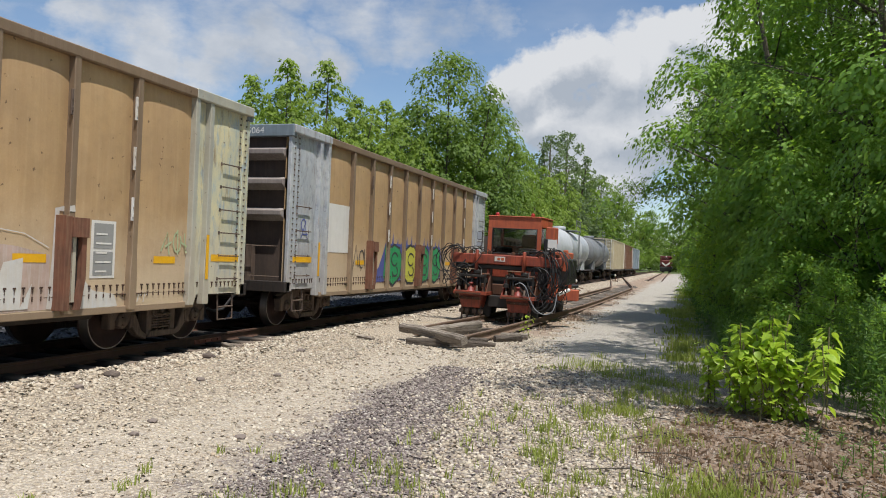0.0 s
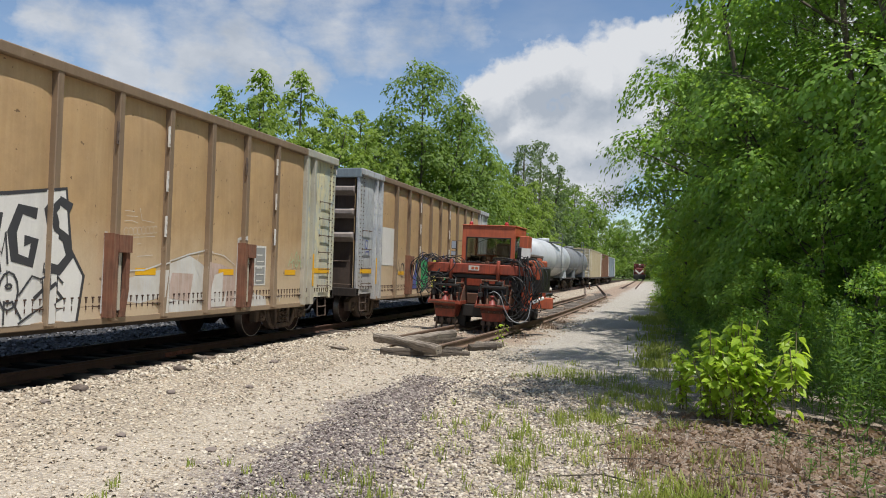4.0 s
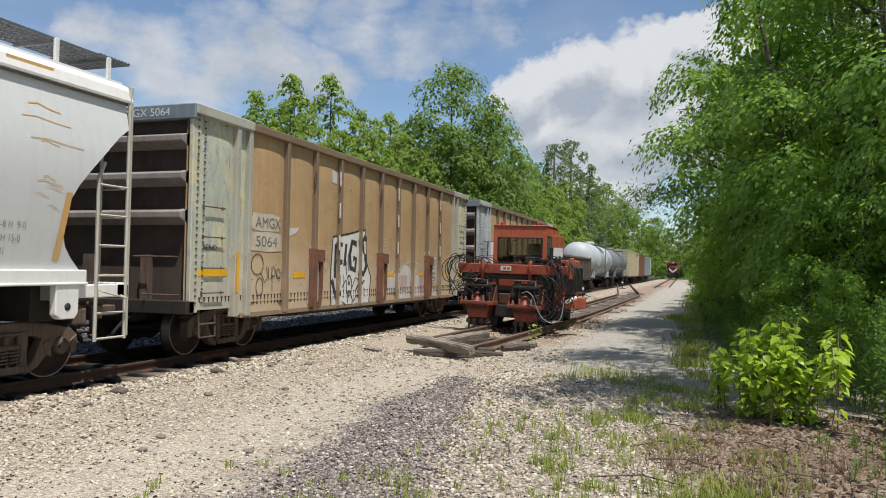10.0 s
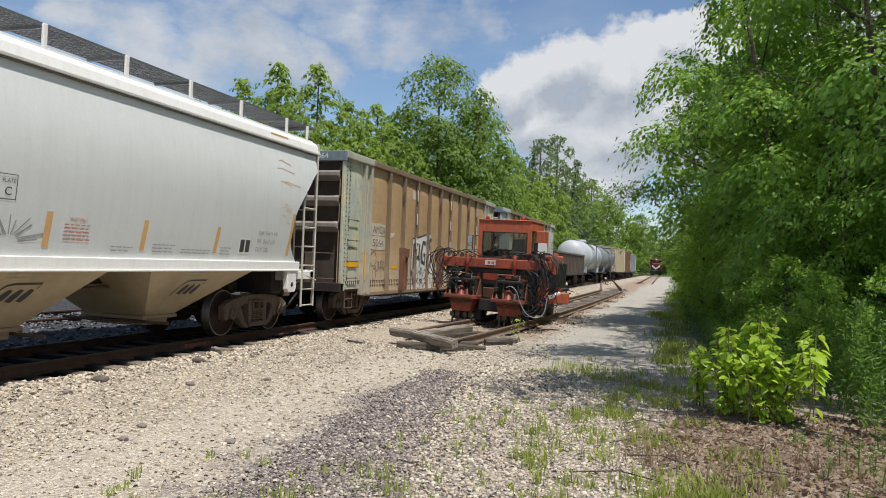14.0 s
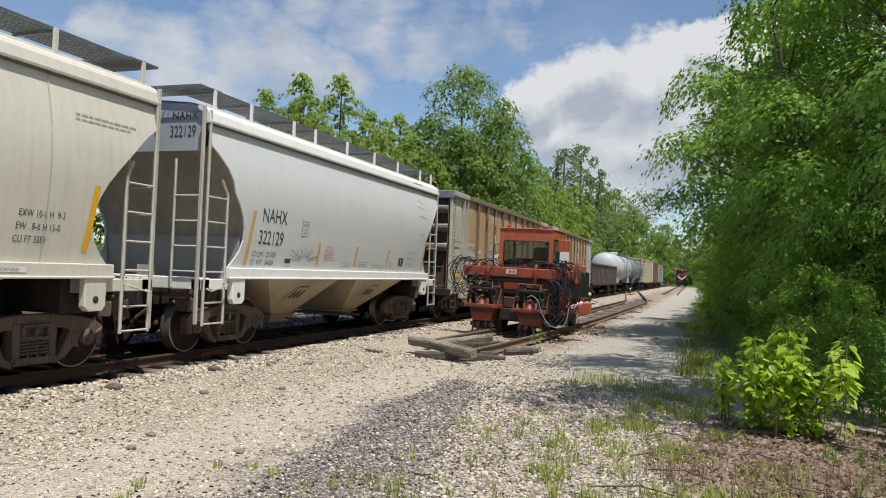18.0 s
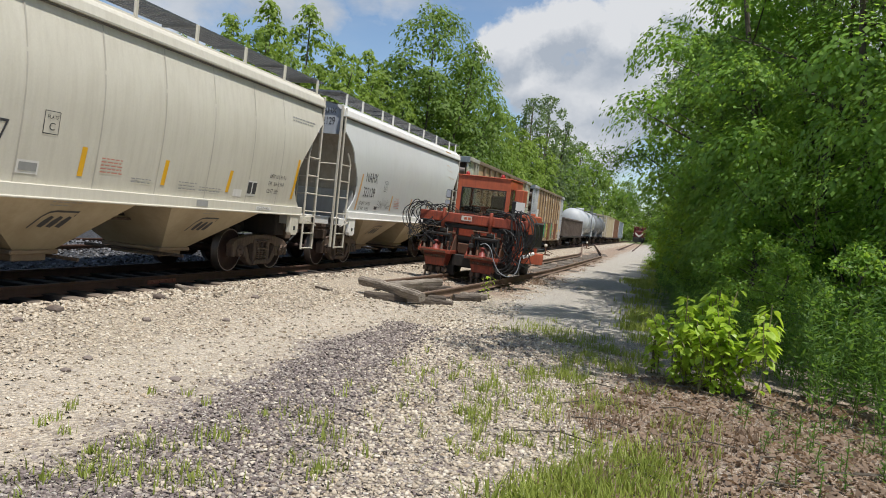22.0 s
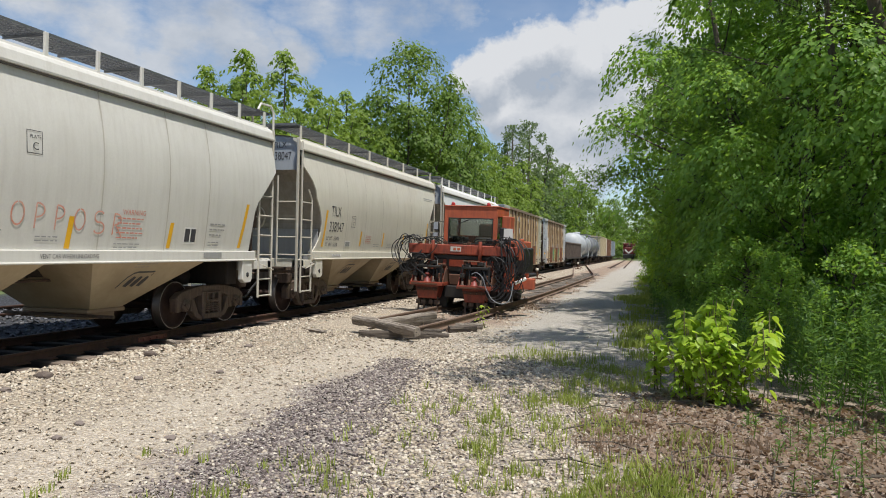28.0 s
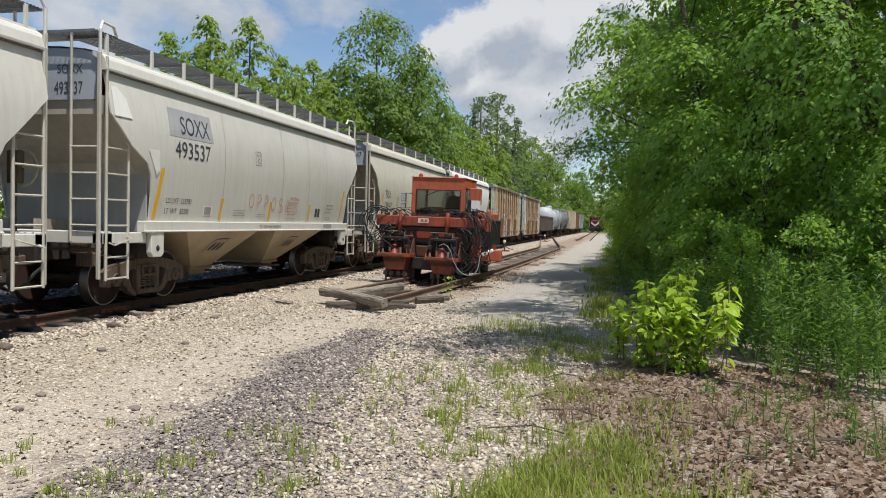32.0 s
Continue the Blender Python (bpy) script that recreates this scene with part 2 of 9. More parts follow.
PALE_RIB = side_paint("pale_weathered_rib_paint", (0.46, 0.45, 0.37), (0.26, 0.23, 0.18), (0.30, 0.38, 0.42), (0.42, 0.36, 0.28), (0.6, 0.58, 0.52))
# dark line for the eave: overhang shadow and dirt in one colour
EAVE_SHADE = plain("eave_shade_and_dirt", (0.15, 0.145, 0.135), 0.7)
SEAM_PALE = plain("weld_seam_paint", (0.47, 0.44, 0.38), 0.5)
PANEL_GREY = worn("blue_grey_panel_paint", (0.36, 0.39, 0.43), (0.28, 0.30, 0.32), rough=0.5)
BLOCK_GREY = plain("grey_repaint", (0.40, 0.40, 0.41), 0.5)
SPRAY_RED = worn("faded_red_spray", (0.58, 0.22, 0.15), (0.62, 0.42, 0.34), rough=0.6, amount=0.9, scale=4)
RUST = worn("rust", (0.10, 0.042, 0.022), (0.045, 0.025, 0.018), (0.16, 0.06, 0.025), 0.8, amount=0.9, bump=0.5, scale=2)
JOINT_RUST = worn("red_joint_rust", (0.22, 0.075, 0.045), (0.10, 0.04, 0.028), (0.30, 0.13, 0.08), 0.8, amount=0.8, scale=4)
BRACE_RUST = worn("lit_rust", (0.19, 0.075, 0.042), (0.07, 0.038, 0.026), (0.26, 0.15, 0.09), 0.75, amount=0.9, bump=0.4, scale=3)
# rusty underframe steel, darkened further to carry the shade below the cars
SHADED_RUST = worn("shaded_rusty_steel", (0.022, 0.016, 0.013), (0.010, 0.008, 0.007), (0.045, 0.026, 0.017), 0.75, amount=0.8, bump=0.4, scale=2)
CREAM = worn("cream_paint", (0.60, 0.57, 0.485), (0.50, 0.465, 0.385), (0.40, 0.36, 0.29), 0.4, amount=0.5, bump=0.12)
CREAM_2 = worn("pale_cream_paint", (0.60, 0.585, 0.535), (0.50, 0.485, 0.435), (0.42, 0.39, 0.34), 0.4, amount=0.5, bump=0.12)
BAY_PAINT = worn("dusty_bay_paint", (0.47, 0.39, 0.265), (0.26, 0.195, 0.115), (0.36, 0.29, 0.18), 0.55, amount=0.75, bump=0.15)
GREY_PAINT = worn("light_grey_paint", (0.60, 0.61, 0.60), (0.50, 0.51, 0.51), (0.44, 0.43, 0.40), 0.38, amount=0.3, bump=0.12)
END_GREY = worn("grey_end_paint", (0.22, 0.24, 0.26), (0.16, 0.17, 0.18), rough=0.5)
WHITE_PAINT = worn("white_paint", (0.76, 0.75, 0.72), (0.55, 0.52, 0.46), (0.5, 0.46, 0.4), 0.45, amount=0.35, bump=0.1)
# cream dulled by dust and by recess shade put into the colour
DUSTY_SHADED_SLOPE = worn("dusty_shaded_cream_slope_paint", (0.42, 0.385, 0.325), (0.27, 0.235, 0.185), (0.47, 0.44, 0.39), 0.75, amount=0.8, bump=0.2)
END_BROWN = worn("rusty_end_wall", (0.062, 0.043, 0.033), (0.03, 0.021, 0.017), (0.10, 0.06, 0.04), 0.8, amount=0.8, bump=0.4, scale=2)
CHORD_SLATE = worn("slate_chord_paint", (0.17, 0.21, 0.235), (0.10, 0.12, 0.13), (0.28, 0.31, 0.33), 0.55, amount=0.8, scale=2)
BULKHEAD = worn("blue_grey_bulkhead_paint", (0.33, 0.335, 0.33), (0.20, 0.195, 0.185), (0.26, 0.24, 0.21), 0.55, amount=0.6)
# dusty steel, with the sunlight on the shelf tops put into its grey
LIT_SHELF_GREY = worn("lit_dusty_shelf_steel", (0.27, 0.235, 0.215), (0.12, 0.09, 0.075), (0.33, 0.30, 0.28), 0.75, amount=0.8, scale=2)
# dust plus the shade of the end recess, mixed into one paint
DIRTY_SHADED_SLOPE = worn("dusty_shaded_slope_paint", (0.34, 0.305, 0.25), (0.17, 0.14, 0.105), (0.42, 0.39, 0.34), 0.75, amount=0.8, bump=0.2)
RAIL_TOP = worn("rail_steel", (0.085, 0.042, 0.028), (0.035, 0.021, 0.016), (0.13, 0.062, 0.038), 0.6, metal=0.1, amount=0.8)
WOOD = worn("weathered_timber", (0.13, 0.11, 0.09), (0.05, 0.04, 0.033), (0.22, 0.195, 0.17), 0.85, amount=0.9, bump=0.6, scale=3)
ORANGE = worn("faded_orange_paint", (0.52, 0.115, 0.045), (0.24, 0.06, 0.035), (0.13, 0.045, 0.03), 0.55, amount=0.75, bump=0.25, scale=2)
BLACK = plain("black_rubber", (0.012, 0.012, 0.013), 0.55)
TEXT_DARK = plain("dark_stencil_paint", (0.05, 0.05, 0.055), 0.5)
STENCIL_GREY = worn("rubbed_stencil_paint", (0.09, 0.09, 0.085), (0.3, 0.28, 0.24), rough=0.6, amount=0.7, scale=5)
TEXT_NAVY = plain("navy_stencil_paint", (0.045, 0.05, 0.075), 0.5)
TEXT_FADED = plain("faded_stencil_paint", (0.30, 0.30, 0.29), 0.6)
TEXT_RED = plain("faded_red_stencil_paint", (0.58, 0.24, 0.18), 0.6)
WHITE_DECAL = plain("white_stencil_paint", (0.72, 0.70, 0.66), 0.55)
STENCIL_GROUND = worn("scrubbed_stencil_ground", (0.55, 0.49, 0.39), (0.36, 0.28, 0.19), (0.60, 0.56, 0.48), 0.6, amount=0.9, scale=3)
WHITE_FADED = worn("faded_white_spray", (0.60, 0.58, 0.54), (0.42, 0.35, 0.27), (0.56, 0.60, 0.64), 0.6, amount=0.8, scale=2)
PINK_FADED = worn("faded_pink_spray", (0.50, 0.37, 0.32), (0.33, 0.25, 0.18), (0.55, 0.5, 0.46), 0.6, amount=0.9, scale=3)
YELLOW = worn("yellow_reflective_tape", (0.78, 0.42, 0.015), (0.56, 0.30, 0.03), rough=0.4, amount=0.4)
AMBER = worn("faded_amber_tape", (0.62, 0.36, 0.13), (0.52, 0.36, 0.2), rough=0.4, amount=0.5)
GREEN_SPRAY = worn("green_spray", (0.03, 0.30, 0.11), (0.02, 0.22, 0.08), rough=0.5, amount=0.5)
LIME_SPRAY = worn("yellow_green_spray", (0.55, 0.55, 0.08), (0.45, 0.42, 0.08), rough=0.5, amount=0.5)
BLUE_SPRAY = worn("blue_spray", (0.08, 0.10, 0.32), (0.10, 0.12, 0.26), rough=0.5, amount=0.6)
MINT_SPRAY = plain("pale_mint_spray", (0.42, 0.50, 0.30), 0.6)
GRATING = worn("galvanised_grating", (0.20, 0.21, 0.22), (0.13, 0.13, 0.13), rough=0.45, metal=0.6)
LOW_STEEL = worn("grimy_brown_steel", (0.115, 0.09, 0.075), (0.06, 0.045, 0.038), (0.16, 0.12, 0.09), 0.75, amount=0.8, scale=2)
# ORANGE made darker: grime, plus painted shade for the work heads and beam
OILY_SHADED_ORANGE = worn("oily_shaded_orange_paint", (0.34, 0.062, 0.028), (0.10, 0.028, 0.02), (0.05, 0.025, 0.02), 0.5, amount=0.95, bump=0.35, scale=3)
RED_LAMP = plain("red_lens", (0.35, 0.012, 0.012), 0.25)
SIDING_STEEL = worn("siding_rail_rust", (0.17, 0.11, 0.075), (0.08, 0.05, 0.036), (0.24, 0.18, 0.14), 0.7, amount=0.8, scale=2)
GREASE = worn("greasy_black_steel", (0.016, 0.015, 0.014), (0.012, 0.011, 0.01), (0.04, 0.03, 0.022), 0.45, amount=0.8)
TANK_GREY = worn("grey_tank_paint", (0.42, 0.44, 0.46), (0.31, 0.32, 0.32), (0.24, 0.235, 0.22), 0.42, amount=0.5)
TANK_DARK = worn("dark_grey_tank_paint", (0.17, 0.18, 0.19), (0.11, 0.11, 0.11), (0.08, 0.075, 0.07), 0.5, amount=0.6)
BEIGE = worn("beige_paint", (0.47, 0.41, 0.28), (0.36, 0.30, 0.2), rough=0.5)
BROWN = worn("brown_paint", (0.20, 0.105, 0.06), (0.13, 0.07, 0.045), rough=0.6)
NAVY = worn("slate_blue_paint", (0.27, 0.33, 0.37), (0.05, 0.055, 0.06), rough=0.5)
# red darkened to hold the tree shade over the distant engine
SHADED_LOCO_RED = plain("shaded_red_paint", (0.13, 0.013, 0.011), 0.45)
HOOK_RUST = worn("dark_hook_rust", (0.075, 0.038, 0.026), (0.03, 0.019, 0.015), (0.16, 0.10, 0.07), 0.75, amount=0.7, scale=4)
CAST = worn("cast_truck_steel", (0.105, 0.072, 0.054), (0.034, 0.023, 0.018), (0.20, 0.14, 0.10), 0.7, amount=0.85, bump=0.4, scale=3)
LADDER_PAINT = worn("rubbed_ladder_paint", (0.50, 0.475, 0.41), (0.36, 0.32, 0.25), (0.20, 0.15, 0.10), 0.5, amount=0.7, scale=3)
RIM = worn("wheel_rim_steel", (0.36, 0.33, 0.31), (0.15, 0.12, 0.10), rough=0.4, metal=0.6)
# ties painted black in the cars' shade, brown at the sunlit ends
SHADED_TIE, tie_nt, tie_b = material("shade_darkened_ties")
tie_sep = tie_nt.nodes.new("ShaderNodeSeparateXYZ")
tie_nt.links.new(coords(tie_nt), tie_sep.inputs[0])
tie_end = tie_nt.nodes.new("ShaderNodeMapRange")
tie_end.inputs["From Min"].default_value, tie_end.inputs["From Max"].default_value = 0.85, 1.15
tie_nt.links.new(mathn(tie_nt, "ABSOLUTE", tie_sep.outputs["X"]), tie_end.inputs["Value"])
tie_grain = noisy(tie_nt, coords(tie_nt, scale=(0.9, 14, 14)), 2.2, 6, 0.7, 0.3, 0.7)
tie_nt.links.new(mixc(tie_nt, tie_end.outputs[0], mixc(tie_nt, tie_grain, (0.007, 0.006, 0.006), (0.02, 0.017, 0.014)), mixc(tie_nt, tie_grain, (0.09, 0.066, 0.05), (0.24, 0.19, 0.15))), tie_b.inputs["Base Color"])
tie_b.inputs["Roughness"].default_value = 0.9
RED_VALVE = worn("faded_red_enamel", (0.22, 0.03, 0.022), (0.08, 0.025, 0.02), rough=0.5, amount=0.8, scale=4)
TREAD = worn("worn_wheel_tread", (0.10, 0.09, 0.085), (0.04, 0.03, 0.026), rough=0.35, metal=0.8)
WHEEL_RUST = worn("wheel_plate_rust", (0.042, 0.018, 0.013), (0.014, 0.009, 0.008), (0.055, 0.024, 0.015), 0.7, amount=0.8, scale=3)

glass, gnt, gb = material("tinted_glass")
gb.inputs["Base Color"].default_value = (0.55, 0.57, 0.54, 1)
gb.inputs["Roughness"].default_value, gb.inputs["IOR"].default_value = 0.03, 1.45
gb.inputs["Transmission Weight"].default_value = 1.0
GLASS = glass


def leafy(name, dark, light, through, sheen=0.45, scale=0.6):
    """Foliage: each leaf its own tone, with drifts of tone through the crown and light coming through."""
    m, nt, bsdf = material(name)
    geo = nt.nodes.new("ShaderNodeNewGeometry")
    drift = noisy(nt, coords(nt), scale, 3, 0.6, 0.3, 0.7)
    info = nt.nodes.new("ShaderNodeObjectInfo")
    own = mathn(nt, "FRACT", mathn(nt, "ADD", geo.outputs["Random Per Island"], info.outputs["Random"]))
    each = mathn(nt, "ADD", mathn(nt, "MULTIPLY", own, 0.3), mathn(nt, "MULTIPLY", drift, 0.7))
    col = mixc(nt, each, dark, light)
    col = mixc(nt, mathn(nt, "MULTIPLY", info.outputs["Random"], 0.3), col, tuple(0.5 * (a + b) * 0.8 for a, b in zip(dark, light)))
    nt.links.new(col, bsdf.inputs["Base Color"])
    bsdf.inputs["Roughness"].default_value = sheen
    bsdf.inputs["Specular IOR Level"].default_value = 0.35
    t = nt.nodes.new("ShaderNodeBsdfTranslucent")
    nt.links.new(mixc(nt, each, tuple(c * 0.6 for c in through), through), t.inputs["Color"])
    mix = nt.nodes.new("ShaderNodeMixShader")
    mix.inputs[0].default_value = 0.5
    nt.links.new(bsdf.outputs[0], mix.inputs[1])
    nt.links.new(t.outputs[0], mix.inputs[2])
    nt.links.new(mix.outputs[0], nt.nodes["Material Output"].inputs["Surface"])
    return m


LEAF = leafy("tree_leaves", (0.075, 0.17, 0.034), (0.26, 0.42, 0.075), (0.46, 0.70, 0.085), 0.55, 0.7)
LEAF_FEATHER = leafy("feathery_tree_leaves", (0.06, 0.135, 0.04), (0.20, 0.33, 0.08), (0.34, 0.54, 0.09), 0.45, 0.8)
LEAF_FAR = leafy("distant_tree_leaves", (0.12, 0.195, 0.034), (0.30, 0.40, 0.066), (0.34, 0.48, 0.07), 0.6, 0.25)
LEAF_DEEP = leafy("deep_green_leaves", (0.085, 0.15, 0.032), (0.20, 0.295, 0.055), (0.28, 0.42, 0.06), 0.6, 0.25)
LEAF_DUSK = leafy("grey_green_leaves", (0.10, 0.15, 0.075), (0.18, 0.25, 0.115), (0.22, 0.30, 0.10), 0.6, 0.25)
LEAF_LIME = leafy("young_lime_leaves", (0.22, 0.37, 0.03), (0.48, 0.63, 0.075), (0.60, 0.80, 0.07), 0.4, 2.0)
WEED = leafy("weed_leaves", (0.05, 0.115, 0.028), (0.14, 0.245, 0.05), (0.22, 0.38, 0.05), 0.5, 1.5)
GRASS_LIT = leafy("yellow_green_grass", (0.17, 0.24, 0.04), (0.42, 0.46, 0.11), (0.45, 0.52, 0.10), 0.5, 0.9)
DRY = leafy("dead_leaves", (0.15, 0.105, 0.075), (0.55, 0.41, 0.30), (0.25, 0.16, 0.09), 0.8, 3.0)
GREEN_STEM = worn("green_brown_stem", (0.20, 0.19, 0.08), (0.12, 0.10, 0.05), rough=0.7, amount=0.7, scale=6)
BARK = worn("bark", (0.10, 0.082, 0.062), (0.05, 0.042, 0.034), (0.15, 0.13, 0.10), 0.9, amount=0.9, bump=0.8, scale=3)


def timber(name, pale, dark, crack):
    """Weathered timber with its grain and checks along the piece."""
    m, nt, bsdf = material(name)
    along = coords(nt, scale=(0.9, 16, 16))
    grain = noisy(nt, along, 2.2, 7, 0.7, 0.3, 0.72)
    checks = noisy(nt, coords(nt, scale=(0.5, 9, 9)), 3.0, 5, 0.6, 0.58, 0.66)
    stain = noisy(nt, coords(nt), 2.4, 6, 0.65, 0.35, 0.7)
    col = mixc(nt, grain, dark, pale)
    col = mixc(nt, mathn(nt, "MULTIPLY", stain, 0.5), col, dark)
    col = mixc(nt, mathn(nt, "MULTIPLY", checks, 0.85), col, crack)
    nt.links.new(col, bsdf.inputs["Base Color"])
    bsdf.inputs["Roughness"].default_value = 0.9
    bumped(nt, bsdf, mathn(nt, "SUBTRACT", grain, checks), 0.7, 0.012)
    return m


GREY_TIMBER = timber("grey_weathered_timber", (0.40, 0.35, 0.29), (0.10, 0.078, 0.06), (0.018, 0.014, 0.011))
DARK_TIMBER = timber("dark_creosoted_timber", (0.17, 0.14, 0.11), (0.045, 0.034, 0.027), (0.010, 0.008, 0.007))


def stony(name, tones):
    """Crushed stone: each piece its own tone."""
    m, nt, bsdf = material(name)
    geo = nt.nodes.new("ShaderNodeNewGeometry")
    ramp = nt.nodes.new("ShaderNodeValToRGB")
    ramp.color_ramp.interpolation = "LINEAR"
    while len(ramp.color_ramp.elements) < len(tones):
        ramp.color_ramp.elements.new(0.5)
    for i, c in enumerate(tones):
        ramp.color_ramp.elements[i].position = i / (len(tones) - 1)
        ramp.color_ramp.elements[i].color = (*c, 1)
    nt.links.new(geo.outputs["Random Per Island"], ramp.inputs["Fac"])
    grain = noisy(nt, coords(nt), 90, 4, 0.6, 0.3, 0.7)
    nt.links.new(mixc(nt, mathn(nt, "MULTIPLY", grain, 0.35), ramp.outputs[0], (0.2, 0.17, 0.14)), bsdf.inputs["Base Color"])
    bsdf.inputs["Roughness"].default_value = 0.9
    return m


PALE_STONE = stony("pale_gravel_stones", [(0.26, 0.21, 0.16), (0.42, 0.35, 0.265), (0.48, 0.41, 0.315), (0.54, 0.47, 0.37), (0.64, 0.585, 0.485), (0.44, 0.345, 0.24)])
COAL_STONE = stony("blue_grey_ballast_stones", [(0.02, 0.022, 0.027), (0.05, 0.054, 0.064), (0.10, 0.108, 0.125), (0.20, 0.21, 0.23), (0.03, 0.032, 0.038)])
DARK_STONE = stony("purple_grey_ballast_stones", [(0.07, 0.055, 0.053), (0.14, 0.11, 0.107), (0.21, 0.17, 0.163), (0.40, 0.36, 0.31), (0.12, 0.088, 0.08)])


def ground_material():
    m, nt, bsdf = material("gravel_ground")
    vec = coords(nt)
    sep = nt.nodes.new("ShaderNodeSeparateXYZ")
    nt.links.new(vec, sep.inputs[0])
    X, Y = sep.outputs["X"], sep.outputs["Y"]
    wob = mathn(nt, "MULTIPLY", mathn(nt, "SUBTRACT", noisy(nt, vec, 0.8, 5, 0.65, 0.0, 1.0), 0.5), 2.4)
    wob2 = mathn(nt, "MULTIPLY", mathn(nt, "SUBTRACT", noisy(nt, vec, 3.2, 5, 0.65, 0.0, 1.0), 0.5), 1.2)
    wx = mathn(nt, "ADD", X, mathn(nt, "ADD", wob, wob2))

    def step(v, a, b):
        r = nt.nodes.new("ShaderNodeMapRange")
        r.interpolation_type = "SMOOTHSTEP"
        r.inputs["From Min"].default_value, r.inputs["From Max"].default_value = a, b
        nt.links.new(v, r.inputs["Value"])
        return r.outputs[0]

    def band(v, a, b, soft):
        return mathn(nt, "MULTIPLY", step(v, a - soft, a + soft), mathn(nt, "SUBTRACT", 1.0, step(v, b - soft, b + soft)))

    def cells(scale):
        v = nt.nodes.new("ShaderNodeTexVoronoi")
        v.inputs["Scale"].default_value = scale
        nt.links.new(vec, v.inputs["Vector"])
        bw = nt.nodes.new("ShaderNodeSeparateColor")
        nt.links.new(v.outputs["Color"], bw.inputs[0])
        return v.outputs["Distance"], bw.outputs[0], bw.outputs[1]

    d1, c1, c1b = cells(24)
    d2, c2, c2b = cells(60)
    stone = mixc(nt, c1, (0.32, 0.262, 0.193), (0.60, 0.525, 0.41))
    small = mixc(nt, c2, (0.27, 0.217, 0.155), (0.58, 0.495, 0.38))
    pale = mixc(nt, step(mathn(nt, "ADD", c1b, mathn(nt, "MULTIPLY", wob2, 0.3)), 0.45, 0.6), small, stone)
    pale = mixc(nt, step(d1, 0.42, 0.66), pale, (0.26, 0.22, 0.175))
    pale = mixc(nt, mathn(nt, "MULTIPLY", noisy(nt, vec, 1.6, 5, 0.7, 0.56, 0.70), 0.6), pale, mixc(nt, c2, (0.30, 0.205, 0.125), (0.52, 0.39, 0.26)))
    tan = mixc(nt, noisy(nt, vec, 40, 6, 0.75, 0.3, 0.7), (0.33, 0.275, 0.21), (0.52, 0.455, 0.365))
    tan = mixc(nt, mathn(nt, "MULTIPLY", step(c2, 0.62, 0.7), 0.8), tan, (0.62, 0.57, 0.50))
    dark = mixc(nt, c2, (0.07, 0.055, 0.053), (0.21, 0.167, 0.158))
    dark = mixc(nt, mathn(nt, "MULTIPLY", step(c2b, 0.78, 0.82), 0.9), dark, (0.52, 0.49, 0.45))
    road = mixc(nt, noisy(nt, vec, 9, 6, 0.75, 0.3, 0.7), (0.27, 0.245, 0.21), (0.42, 0.39, 0.345))
    road = mixc(nt, mathn(nt, "MULTIPLY", step(c2, 0.7, 0.78), 0.6), road, (0.55, 0.52, 0.47))
    litter = mixc(nt, c2, (0.14, 0.11, 0.085), (0.42, 0.34, 0.27))
    turf = mixc(nt, noisy(nt, vec, 5, 6, 0.7, 0.3, 0.7), (0.06, 0.095, 0.025), (0.15, 0.19, 0.055))
    # near-black: the shade beneath the cars is painted into this colour
    shaded_bed = mixc(nt, c2, (0.006, 0.006, 0.006), (0.02, 0.017, 0.015))
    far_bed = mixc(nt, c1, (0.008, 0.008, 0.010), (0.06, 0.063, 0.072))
    rusty = mixc(nt, c2, (0.16, 0.10, 0.07), (0.36, 0.26, 0.19))

    col = pale
    # worn wheel track, dark ballast spill and the lane beyond it
    path = mathn(nt, "MULTIPLY", band(wx, -5.3, -3.75, 0.45), mathn(nt, "SUBTRACT", 1.0, step(Y, 17, 24)))
    col = mixc(nt, mathn(nt, "MULTIPLY", path, 0.5), col, tan)
    reach = mathn(nt, "ADD", -3.4, mathn(nt, "MULTIPLY", mathn(nt, "MINIMUM", mathn(nt, "SUBTRACT", Y, 7.0), 4.0), -0.07))
    spill = mathn(nt, "MULTIPLY", band(mathn(nt, "SUBTRACT", wx, reach), -0.35, 0.9, 0.3), mathn(nt, "SUBTRACT", 1.0, step(Y, 8.0, 13)))
    col = mixc(nt, mathn(nt, "MULTIPLY", spill, 0.85), col, dark)
    mixed_in = mathn(nt, "MULTIPLY", step(wx, -2.8, -2.0), step(c1b, 0.45, 0.55))
    col = mixc(nt, mathn(nt, "MULTIPLY", mixed_in, 0.65), col, dark)
    lane = mathn(nt, "MULTIPLY", band(wx, -3.2, 0.1, 0.4), step(Y, 11, 16))
    col = mixc(nt, mathn(nt, "MULTIPLY", lane, 0.9), col, road)
    weedy = mathn(nt, "MULTIPLY", step(wx, -2.6, 0.4), noisy(nt, vec, 1.1, 5, 0.7, 0.54, 0.70))
    col = mixc(nt, mathn(nt, "MULTIPLY", weedy, 0.5), col, turf)
    soil = mathn(nt, "MULTIPLY", step(wx, -0.6, 0.1), mathn(nt, "SUBTRACT", 1.0, step(Y, 11, 14)))
    col = mixc(nt, soil, col, litter)
    verge = mathn(nt, "MULTIPLY", step(wx, -0.1, 0.6), step(Y, 12, 15))
    col = mixc(nt, verge, col, turf)
